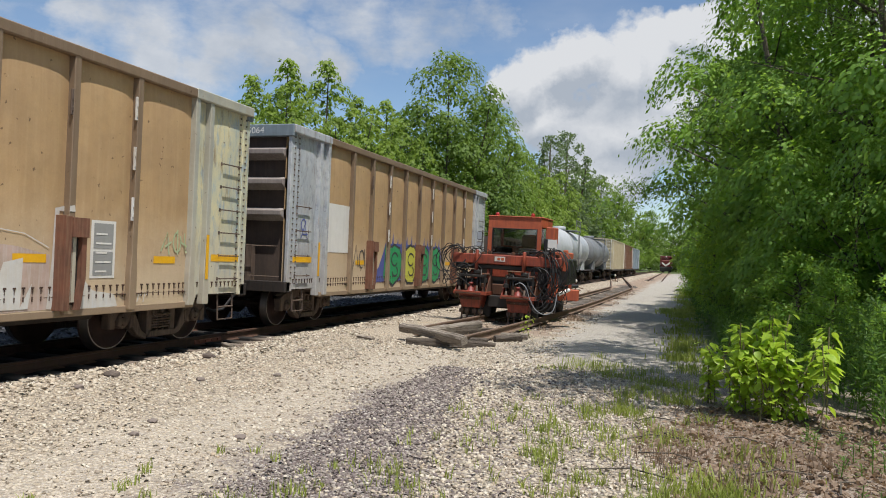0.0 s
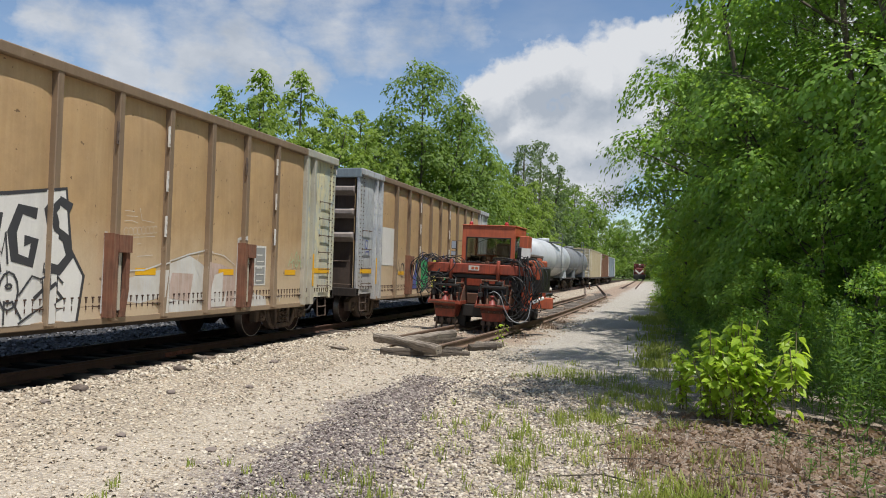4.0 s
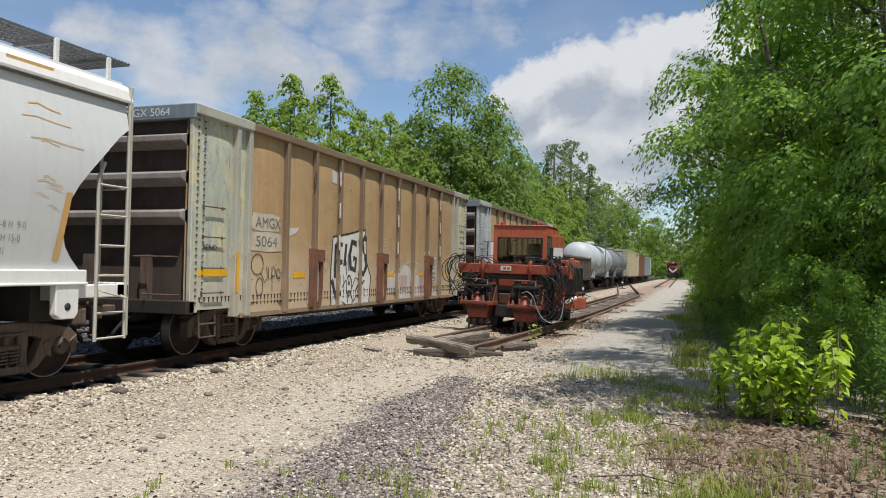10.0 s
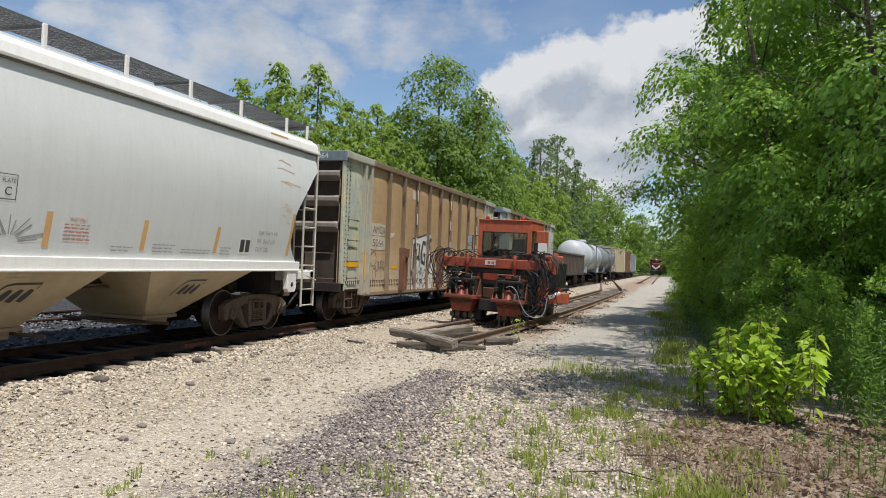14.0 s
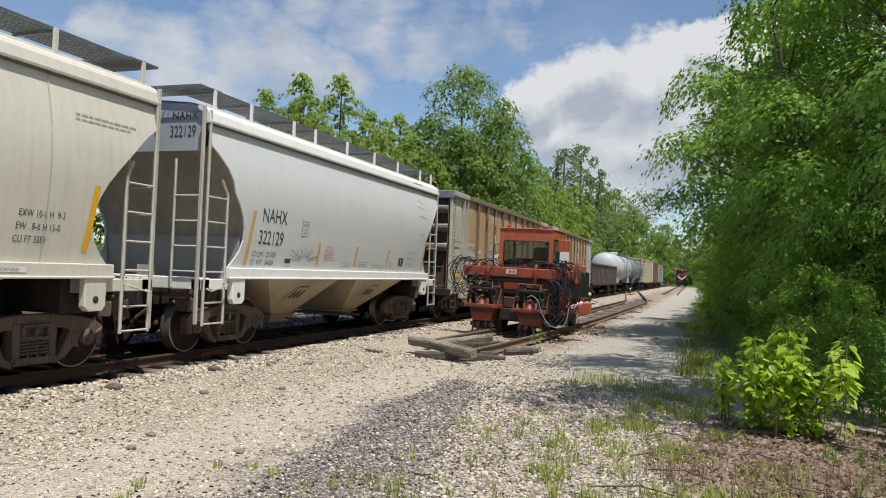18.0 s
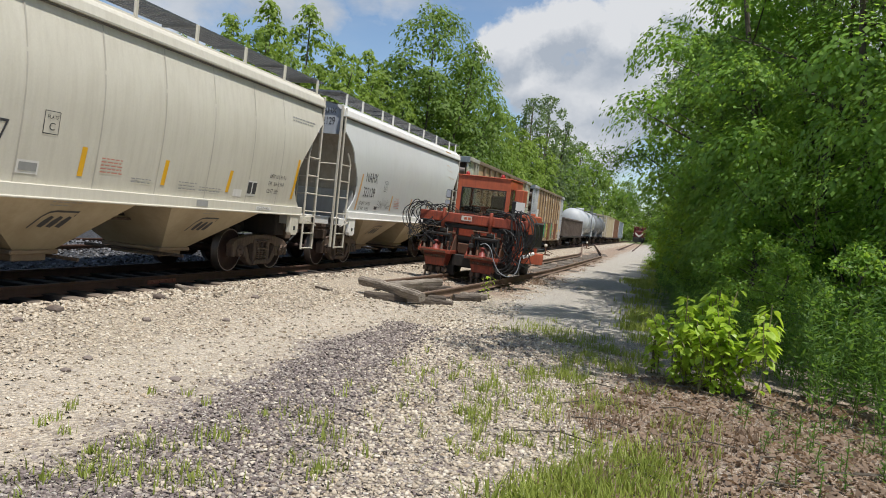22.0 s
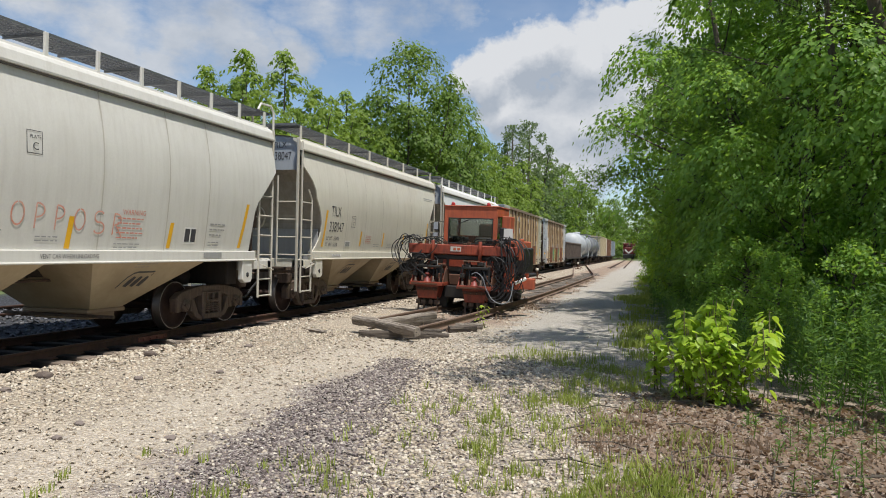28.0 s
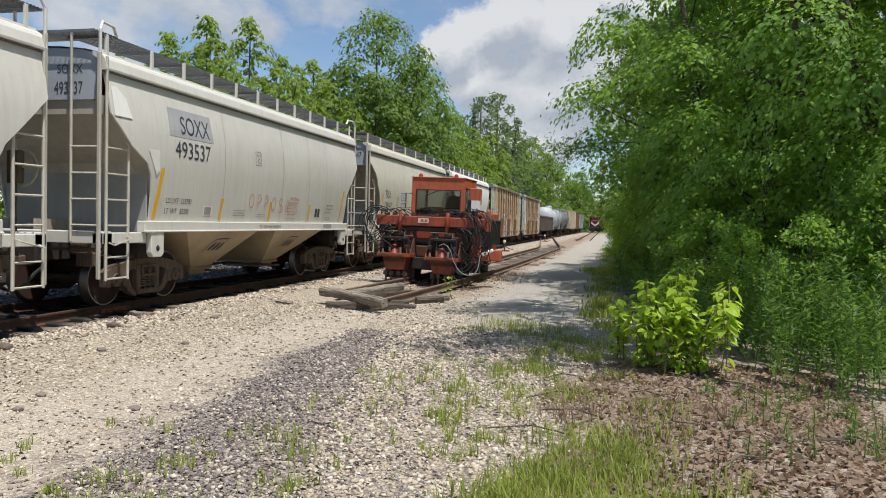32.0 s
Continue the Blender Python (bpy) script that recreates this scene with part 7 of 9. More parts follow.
def track_machine():
    e = tagged(new("track_machine"), "faded orange tie-tamping machine with black hoses on rusty siding", "rail machine")
    e.matrix_basis = pose(-4.88, 20.5, 0.15, 0, 1.2, -3)
    part("cross_beam", softened(boxes((-1.56, 1.56, -0.11, 0.11, 1.48, 1.75)), 0.02), OILY_SHADED_ORANGE, e)
    part("under_beam", softened(boxes((-1.5, 1.5, -0.02, 0.16, 1.34, 1.47)), 0.02), GREASE, e)
    patch_bm = boxes((-0.33, -0.03, -0.122, -0.112, 1.57, 1.70))
    part("maker_plate", patch_bm, WHITE_FADED, e, "worn white maker's plate")
    for x in (-0.25, -0.14):
        part("plate_mark", boxes((x, x + 0.08, -0.126, -0.121, 1.60, 1.67)), ORANGE, e)
    for s in (-1, 1):
        part("beam_arm", softened(boxes((s * 1.08 - 0.1, s * 1.08 + 0.1, 0.11, 3.4, 1.36, 1.62)), 0.02), OILY_SHADED_ORANGE, e)
        part("frame_rail", softened(boxes((s * 0.78 - 0.09, s * 0.78 + 0.09, 0.2, 4.6, 0.48, 0.80)), 0.02), OILY_SHADED_ORANGE, e)
        part("upright", softened(boxes((s * 1.12 - 0.09, s * 1.12 + 0.09, 0.5, 0.72, 0.5, 1.4)), 0.02), OILY_SHADED_ORANGE, e)
        part("upright", softened(boxes((s * 1.12 - 0.09, s * 1.12 + 0.09, 2.9, 3.12, 0.5, 1.4)), 0.02), OILY_SHADED_ORANGE, e)
    part("deck", softened(boxes((-1.15, 1.15, 0.5, 4.6, 0.82, 0.92)), 0.02), GREASE, e)
    part("engine_box", softened(boxes((-0.95, 0.95, 2.6, 4.5, 0.92, 1.95)), 0.04), ORANGE, e)
    part("fuel_tank", softened(boxes((1.02, 1.45, 1.2, 2.5, 1.0, 1.75)), 0.04), GREASE, e)
    part("bumper", softened(boxes((-0.9, 0.9, 0.42, 0.56, 0.62, 0.92)), 0.02), RUST, e)
    part("inner_panel", softened(boxes((-0.62, 0.5, 0.66, 0.72, 1.12, 1.36)), 0.02), OILY_SHADED_ORANGE, e)
    # cab
    cx0, cx1, cy0, cy1, z0, z1 = -0.90, 0.68, 0.95, 2.35, 1.74, 2.86
    cab = part("cab", softened(boxes((cx0, cx1, cy0, cy0 + 0.07, 2.52, z1)), 0.008), ORANGE, e)
    for name, row in (("sill_panel", (cx0, cx1, cy0, cy0 + 0.06, z0, 1.80)), ("post", (cx0, cx0 + 0.15, cy0, cy0 + 0.07, 1.80, 2.52)), ("post", (cx1 - 0.13, cx1, cy0, cy0 + 0.07, 1.80, 2.52)),
                      ("side_panel", (cx0, cx0 + 0.05, cy0 + 0.07, cy1 - 0.08, z0, 1.95)), ("side_panel", (cx1 - 0.05, cx1, cy0 + 0.07, cy1 - 0.08, z0, 1.95)), ("side_header", (cx0, cx0 + 0.05, cy0 + 0.07, cy1 - 0.08, 2.6, z1)),
                      ("side_header", (cx1 - 0.05, cx1, cy0 + 0.07, cy1 - 0.08, 2.6, z1)), ("post", (cx0, cx0 + 0.08, cy1 - 0.08, cy1, z0, z1)), ("post", (cx1 - 0.08, cx1, cy1 - 0.08, cy1, z0, z1)),
                      ("rear_panel", (cx0 + 0.08, cx1 - 0.08, cy1 - 0.06, cy1, z0, 2.05)), ("rear_header", (cx0 + 0.08, cx1 - 0.08, cy1 - 0.06, cy1, 2.6, z1))):
        part(name, softened(boxes(row), 0.008), ORANGE, cab)
    part("floor_panel", boxes((cx0, cx1, cy0, cy1, z0 - 0.04, z0)), GREASE, cab)
    part("roof_panel", softened(boxes((cx0 - 0.02, cx1 + 0.02, cy0 - 0.03, cy1 + 0.02, z1, z1 + 0.03)), 0.015), ORANGE, cab)
    part("windscreen", boxes((cx0 + 0.15, cx1 - 0.13, cy0 + 0.03, cy0 + 0.036, 1.80, 2.52)), GLASS, cab, "dusty windscreen")
    part("window_seal", softened(boxes((cx0 + 0.13, cx0 + 0.16, cy0 - 0.01, cy0 + 0.03, 1.79, 2.53), (cx1 - 0.14, cx1 - 0.11, cy0 - 0.01, cy0 + 0.03, 1.79, 2.53), (cx0 + 0.13, cx1 - 0.11, cy0 - 0.01, cy0 + 0.03, 2.505, 2.535), (cx0 + 0.13, cx1 - 0.11, cy0 - 0.01, cy0 + 0.03, 1.785, 1.815)), 0.006), BLACK, cab)
    part("rear_window", boxes((cx0 + 0.08, cx1 - 0.08, cy1 - 0.04, cy1 - 0.034, 2.05, 2.6)), GLASS, cab)
    for x in (cx0 + 0.02, cx1 - 0.026):
        part("side_window", boxes((x, x + 0.006, cy0 + 0.07, cy1 - 0.08, 1.95, 2.6)), GLASS, cab)
    part("seat", softened(boxes((-0.15, 0.3, 1.6, 2.0, 1.74, 2.0), (-0.15, 0.3, 1.95, 2.08, 2.0, 2.40)), 0.05), BEIGE, cab, "pale dusty seat")
    part("console", softened(boxes((-0.7, -0.35, 1.15, 1.7, 1.74, 2.0), (0.3, 0.6, 1.15, 1.6, 1.74, 1.95)), 0.03), GREASE, cab)
    part("wiper", tubes([[(-0.1, cy0 - 0.02, 2.5), (-0.45, cy0 - 0.02, 2.36)]], 0.012, 5), BLACK, cab)
    for x in (-0.66, 0.40):
        bm = bmesh.new()
        lathe(bm, [(z1 + 0.04, 0.055), (z1 + 0.08, 0.062), (z1 + 0.13, 0.05), (z1 + 0.16, 0.02)], "z", 14, 0, (x, cy0 + 0.06, -0.03))
        part("beacon", bm, RED_LAMP, e, "red warning beacon")
    part("side_box", softened(boxes((0.74, 1.0, 1.25, 1.75, 2.15, 2.62)), 0.02), ORANGE, e)
    part("mirror", softened(boxes((0.78, 0.97, 0.90, 0.97, 1.80, 2.28)), 0.02), BLACK, e)
    part("mirror_plate", boxes((0.90, 1.16, 0.885, 0.898, 1.96, 2.26)), WHITE_PAINT, e, "white plate on the mirror")
    part("mirror_arm", tubes([[(-0.9, 0.98, 2.40), (-1.06, 0.94, 2.40), (-1.06, 0.94, 1.98), (-0.9, 0.98, 1.98)]], 0.014, 6), GREASE, e)
    for z0_, z1_ in ((2.16, 2.40), (1.96, 2.10)):
        part("wing_mirror", softened(boxes((-1.20, -1.04, 0.86, 0.93, z0_, z1_)), 0.018), GREASE, e)
        part("mirror_glass", boxes((-1.185, -1.055, 0.853, 0.859, z0_ + 0.015, z1_ - 0.015)), PANEL_GREY, e, "pale mirror face")
    coil = [(0.62 + 0.30 * math.cos(a), -0.02 + 0.05 * math.sin(2 * a), 1.86 + 0.085 * math.sin(a)) for a in [k * math.tau / 20 for k in range(21)]]
    part("hose", tubes([coil], 0.014, 6), BLACK, e)
    for k in range(3):
        part("hose", tubes([smooth_line([(1.0 + 0.1 * k, -0.05, 1.78), (1.28 + 0.08 * k, -0.16, 1.62), (1.36 + 0.1 * k, -0.24, 1.1), (1.2 + 0.06 * k, -0.32, 0.55 - 0.08 * k), (0.95, -0.36, 0.38 - 0.06 * k), (0.72, -0.34, 0.62), (0.62, -0.3, 0.9)])], 0.016, 6), BLACK, e)
    # added dark sheet that stands for the shade between the heads
    part("shade_backing", softened(boxes((-1.30, 1.24, 0.80, 0.90, 0.22, 1.36)), 0.02), GREASE, e)
    # two work heads
    for n, (hx, dz) in enumerate(((-0.90, 0.02), (0.45, -0.03))):
        w = 0.47
        bm = softened(boxes((hx - w, hx + w, -0.42, 0.25, 0.62 + dz, 0.66 + dz), (hx - w, hx + w, -0.44, -0.41, 0.60 + dz, 0.70 + dz), (hx - w, hx - w + 0.03, -0.41, 0.25, 0.60 + dz, 0.70 + dz), (hx + w - 0.03, hx + w, -0.41, 0.25, 0.60 + dz, 0.70 + dz)), 0.006)
        head = part("work_head", bm, OILY_SHADED_ORANGE, e, "orange tamping work head")
        bm = bmesh.new()
        slab(bm, [(-0.34, 0.60 + dz), (0.16, 0.60 + dz), (0.10, 0.24 + dz), (-0.30, 0.24 + dz)], hx - w * 0.72, hx + w * 0.74)
        for v in bm.verts:
            if v.co.z < 0.4:
                v.co.x = hx + (v.co.x - hx) * 0.78
        part("tool_box", softened(fixed(bm), 0.015), OILY_SHADED_ORANGE, head)
        part("box_flange", softened(boxes((hx - w * 0.66, hx + w * 0.66, -0.37, -0.345, 0.46 + dz, 0.54 + dz)), 0.006), RUST, head)
        for x in (-0.22, -0.08, 0.08, 0.22):
            bm = bmesh.new()
            lathe(bm, [(-0.385, 0.0), (-0.385, 0.018), (-0.365, 0.018)], "y", 8, 0, (hx + x, 0, 0.50 + dz))
            part("bolt", bm, CAST, head)
        part("head_lip", softened(boxes((hx - w * 0.9, hx + w * 0.7, -0.46, -0.445, 0.615 + dz, 0.66 + dz)), 0.004), RUST, head)
        for x in (hx - 0.36, hx + 0.38):
            part("guide_post", softened(boxes((x - 0.04, x + 0.04, -0.05, 0.05, 0.66 + dz, 1.34)), 0.01), OILY_SHADED_ORANGE if x > hx else RUST, head)
            part("guide_post", softened(boxes((x - 0.02, x + 0.02, -0.30, -0.26, 0.66 + dz, 1.20)), 0.006), GREASE, head)
        for k, x in enumerate((hx - 0.27, hx - 0.18, hx + 0.13, hx + 0.24)):
            bm = bmesh.new()
            lathe(bm, [(0.66 + dz, 0.03), (1.08, 0.03), (1.09, 0.016), (1.32, 0.016)], "z", 10, 0, (x, -0.16 - 0.06 * (k % 2), 0))
            part("cylinder", bm, GREASE, head)
        bm = bmesh.new()
        lathe(bm, [(0.66 + dz, 0.13), (0.70 + dz, 0.13), (0.71 + dz, 0.09), (0.79 + dz, 0.085), (0.80 + dz, 0.045), (0.88 + dz, 0.045), (0.89 + dz, 0.065), (0.93 + dz, 0.06), (0.94 + dz, 0.02)], "z", 12, 0, (hx - 0.03, -0.26, 0))
        part("valve", bm, RED_VALVE, head, "faded red valve body")
        part("head_yoke", softened(boxes((hx - 0.44, hx + 0.44, -0.14, 0.06, 1.16, 1.22)), 0.012), RUST, head)
        part("head_crosshead", softened(boxes((hx - 0.40, hx + 0.40, -0.28, -0.20, 1.10, 1.17)), 0.012), GREASE, head)
        for row in ((hx - 0.30, hx - 0.18, -0.24, -0.1, 1.17, 1.27), (hx + 0.02, hx + 0.2, -0.24, -0.12, 1.20, 1.30), (hx + 0.26, hx + 0.40, -0.2, -0.05, 0.95, 1.08), (hx - 0.42, hx - 0.30, -0.34, -0.2, 0.86, 0.98)):
            part("head_fitting", softened(boxes(row), 0.012), GREASE, head)
        for x in (hx - 0.45, hx + 0.45):
            bm = bmesh.new()
            slab(bm, [(-0.38, 0.66 + dz), (0.20, 0.66 + dz), (0.16, 1.02), (-0.02, 1.16), (-0.16, 1.0)], x - 0.012, x + 0.012)
            part("side_cheek", fixed(bm), OILY_SHADED_ORANGE if x < hx else RUST, head)
        for k in range(5):
            bm = bmesh.new()
            x, y = hx - 0.34 + 0.17 * k, -0.33 + 0.07 * (k % 3)
            lathe(bm, [(0.66 + dz, 0.045), (0.72 + dz, 0.05), (0.74 + dz, 0.028), (0.80 + dz + 0.05 * (k % 2), 0.028), (0.81 + dz + 0.05 * (k % 2), 0.0)], "z", 8, 0, (x, y, 0))
            part("gland_nut", bm, (CAST, RUST, GREASE)[k % 3], head)
        bm = bmesh.new()
        lathe(bm, [(hx - 0.3, 0.0), (hx - 0.3, 0.075), (hx + 0.12, 0.075), (hx + 0.12, 0.05), (hx + 0.2, 0.05), (hx + 0.2, 0.0)], "x", 12, 0, (0, 0.02, 0.98))
        part("hydraulic_motor", bm, GREASE, head)
        part("debris", softened(boxes((hx - 0.38, hx + 0.1, -0.26, -0.14, 1.305, 1.33)), 0.01), DRY, head, "dry grass caught on the head")
        bm = bmesh.new()
        lathe(bm, [(1.22, 0.05), (1.84, 0.05), (1.86, 0.036)], "z", 14, 0, (hx + 0.08, -0.19, 0))
        part("lift_cylinder", bm, OILY_SHADED_ORANGE, e, "orange lift cylinder")
        for x in (hx - 0.26, hx - 0.10, hx + 0.12, hx + 0.28):
            leg = part("tamping_tool", tubes([[(x, -0.22, 0.30 + dz), (x, -0.22, 0.02), (x, -0.26, -0.15)]], 0.028, 7), CAST, head)
            part("tool_clamp", softened(boxes((x - 0.06, x + 0.06, -0.29, -0.15, 0.10, 0.22)), 0.014), CAST, leg)
            part("tool_pad", softened(boxes((x - 0.055, x + 0.055, -0.29, -0.23, -0.17, -0.09)), 0.01), CAST, leg)
        part("head_skirt", softened(boxes((hx - 0.40, hx + 0.44, 0.18, 0.30, 0.0, 0.62)), 0.02), GREASE, head)
    # wheels
    for y in (1.15, 3.7):
        bm = bmesh.new()
        for s in (-1, 1):
            lathe(bm, [(s * 0.66, 0.12), (s * 0.665, 0.37), (s * 0.69, 0.36), (s * 0.70, 0.33), (s * 0.80, 0.325), (s * 0.80, 0.1)], "x", 24)
        lathe(bm, [(-0.7, 0.06), (0.7, 0.06)], "x", 10)
        ax = part("wheelset", bm, GREASE, e)
        ax.matrix_basis = pose(0, y, 0.325)
    # loose plumbing at both ends of the beam
    r = random.Random(5)

    def hose_rows(n, cx, spread_x, top, low, seed):
        r = random.Random(seed)
        rows = []
        for k in range(n):
            a = cx + r.uniform(-spread_x, spread_x)
            b = cx + r.uniform(-spread_x, spread_x) * 1.4
            out_x = (1 if cx > 0 else -1) * r.uniform(0.05, 0.5)
            y = r.uniform(-0.3, 0.1)
            z0_, z1_ = top + r.uniform(-0.05, 0.12), low + r.uniform(-0.3, 0.45)
            base = [(a - out_x * 0.8, y + 0.05, z0_ - 0.06), (a - out_x * 0.2, y - 0.04, z0_ + 0.08), (a + out_x * 0.6, y - 0.1, z0_ - 0.02), (a + out_x, y - 0.15, (z0_ + z1_) / 2 + 0.1), (b + out_x * 0.6, y - 0.14, z1_ + 0.08), (b, y - 0.12, z1_), (b - out_x * 0.9, y - 0.05, z1_ + 0.22), (b - out_x * 1.2, y, z1_ + 0.4)]
            pts = []
            for i in range(len(base) - 1):
                p0, p1, p2, p3 = (Vector(base[max(0, min(len(base) - 1, i + d))]) for d in (-1, 0, 1, 2))
                for j in range(5):
                    t = j / 5
                    pts.append(0.5 * ((2 * p1) + (p2 - p0) * t + (2 * p0 - 5 * p1 + 4 * p2 - p3) * t * t + (3 * p1 - p0 - 3 * p2 + p3) * t**3))
            rows.append(pts)
        return rows

    for n, cx, sx, top, low, seed, rad, mat in ((9, -1.50, 0.14, 1.80, 0.85, 3, 0.012, BLACK), (15, 1.22, 0.26, 1.82, 0.70, 4, 0.013, BLACK), (5, -1.15, 0.2, 1.35, 0.95, 8, 0.014, BLACK), (5, 0.9, 0.2, 1.4, 0.8, 9, 0.014, BLACK)):
        for pts in hose_rows(n, cx, sx, top, low, seed):
            part("hose", tubes([pts], rad, 6), mat, e)
    grey = [(0.40, -0.46, 0.98), (0.55, -0.5, 1.03), (0.72, -0.52, 0.90), (0.82, -0.5, 0.62), (1.0, -0.48, 0.34), (1.25, -0.45, 0.24), (1.45, -0.4, 0.38), (1.5, -0.3, 0.8)]
    part("grey_hose", tubes([smooth_line(grey)], 0.013, 7), END_GREY, e, "grey hydraulic hose")
    for k in range(5):
        x = -1.45 + 0.12 * k
        part("hose", tubes([smooth_line([(x, 0.0, 1.74), (x + 0.05, -0.05, 1.86), (x + 0.3, -0.02, 1.90 + 0.03 * (k % 3)), (x + 0.5, 0.05, 1.80), (x + 0.55, 0.1, 1.74)])], 0.011, 6), BLACK, e)
        part("hose", tubes([smooth_line([(0.35 + 0.13 * k, 0.0, 1.74), (0.40 + 0.13 * k, -0.06, 1.84 + 0.02 * (k % 3)), (0.65 + 0.12 * k, -0.04, 1.88), (0.9 + 0.1 * k, 0.0, 1.80), (1.0 + 0.08 * k, -0.02, 1.72)])], 0.012, 6), BLACK, e)
    for k, x in enumerate((-1.3, -1.1, -0.75, -0.55, 0.0, 0.12, 0.8, 0.95, 1.15, 1.35)):
        part("beam_fitting", softened(boxes((x, x + 0.09, -0.06, 0.05, 1.75, 1.80 + 0.04 * (k % 2))), 0.01), RUST, e)
    part("side_bracket", softened(boxes((1.30, 1.62, -0.05, 0.4, 0.62, 0.80), (1.55, 1.95, 0.25, 0.45, 0.62, 0.92), (1.28, 1.44, 0.0, 0.14, 0.7, 1.36)), 0.02), ORANGE, e)
    part("bracket_fitting", tubes([[(1.5, -0.1, 0.78), (1.75, 0.1, 0.92)]], 0.045, 8), WHITE_PAINT, e)
    part("side_post", softened(boxes((1.48, 1.60, 0.3, 0.42, 1.4, 1.98)), 0.015), ORANGE, e)
    part("oil_drip_tray", softened(boxes((-0.5, 0.1, 0.0, 0.4, 0.30, 0.62)), 0.02), GREASE, e)
    return e


track_machine()


# ---- end of the siding: heaped ties ----
DARK_TIE = DARK_TIMBER


def heap_tie(name, label, a, b, z, wide, tall, roll=0, bow=0.02, mat=None):
    """A weathered baulk from a to b (x, y), with worn edges and long checks."""
    length = math.hypot(b[0] - a[0], b[1] - a[1])
    bm = bmesh.new()
    n = 30
    prof = [(-wide * 0.42, -tall / 2), (wide * 0.42, -tall / 2), (wide / 2, -tall * 0.3), (wide / 2 + 0.004, tall * 0.2), (wide * 0.36, tall * 0.5), (0.012, tall * 0.52), (0.0, tall * 0.36), (-0.012, tall * 0.5), (-wide * 0.38, tall * 0.48), (-wide / 2, tall * 0.22), (-wide / 2 + 0.01, -tall * 0.2)]
    rings = []
    for i in range(n + 1):
        u = (i / n - 0.5) * length
        rings.append([bm.verts.new((u, py * (1 - 0.12 * abs(u / length)) + 0.035 * noise.noise(Vector((u * 2.5, py * 9, 3 + a[0]))) + 0.012 * noise.noise(Vector((u * 11, py * 30, a[0]))), pz * (1 - 0.16 * abs(u / length)) + 0.035 * noise.noise(Vector((u * 2.7, pz * 9, 8 + a[1]))) + 0.012 * noise.noise(Vector((u * 12, pz * 30, a[1]))) + bow * math.cos(u * 2))) for py, pz in prof])
    for r, s in zip(rings, rings[1:]):
        for k in range(len(prof)):
            bm.faces.new((r[k - 1], r[k], s[k], s[k - 1]))
    bm.faces.new(rings[0])
    bm.faces.new(rings[-1])
    ob = part(name, fixed(bm), mat or GREY_TIMBER)
    ob.matrix_basis = pose((a[0] + b[0]) / 2, (a[1] + b[1]) / 2, z, roll, 0, math.degrees(math.atan2(b[1] - a[1], b[0] - a[0])))
    return tagged(ob, label, "railway tie", "heaped ties")


heap_tie("old_tie", "weathered grey tie laid across the end of the siding", (-5.90, 15.35), (-4.25, 14.45), 0.20, 0.18, 0.165, 12).matrix_basis @= Matrix.Rotation(radians(3.5), 4, "Y")
heap_tie("old_tie", "dark half-buried tie under the heaped ones", (-5.55, 14.72), (-3.75, 14.98), 0.03, 0.17, 0.14, -4, mat=DARK_TIE)
heap_tie("old_tie", "split dark tie lying between the siding rails", (-5.38, 15.45), (-4.55, 16.75), 0.22, 0.19, 0.16, 8).matrix_basis @= Matrix.Rotation(radians(-4), 4, "Y")
heap_tie("old_tie", "dark tie end lying under the rail", (-4.62, 14.95), (-4.05, 15.4), 0.05, 0.2, 0.14, 0, mat=DARK_TIE)
heap_tie("old_tie", "grey-brown tie lying flat between the siding rails", (-5.45, 16.25), (-4.5, 17.7), 0.07, 0.2, 0.14, 0, mat=DARK_TIE)
heap_tie("old_tie", "short broken tie at the rail end", (-3.98, 15.85), (-3.48, 16.2), 0.07, 0.18, 0.14, 8, mat=DARK_TIE)
heap_tie("old_tie", "short broken tie at the rail end", (-4.05, 16.7), (-3.45, 16.75), 0.06, 0.18, 0.13, 8)
heap_tie("wood_scrap", "flat dark scrap of wood on the gravel", (-6.6, 14.6), (-6.2, 14.5), 0.03, 0.12, 0.05)
heap_tie("wood_scrap", "long thin stick on pale gravel", (-7.4, 7.6), (-6.6, 7.5), 0.03, 0.03, 0.03)
heap_tie("wood_scrap", "flat dark scrap of wood beside the rail", (-8.0, 11.9), (-7.75, 11.8), 0.04, 0.1, 0.05)


def switch_stand(x, y):
    e = tagged(new("switch_stand"), "small rusty switch stand with a pale round target", "switch stand")
    e.matrix_basis = pose(x, y, 0.02)
    part("base", softened(boxes((-0.3, 0.3, -0.15, 0.15, 0, 0.1)), 0.02), RUST, e)
    part("post", tubes([[(0, 0, 0.1), (0, 0, 0.55)]], 0.05, 8), RUST, e)
    part("lever", tubes([[(0, 0, 0.35), (0.3, -0.1, 0.2), (0.55, -0.2, 0.15)]], 0.025, 6), RUST, e)
    bm = bmesh.new()
    lathe(bm, [(-0.06, 0.0), (-0.06, 0.11), (-0.045, 0.11), (-0.045, 0.0)], "y", 18, 0, (0, 0, 0.62))
    part("target", bm, LADDER_PAINT, e)
    return e


switch_stand(-6.6, 47)
switch_stand(-6.9, 78)


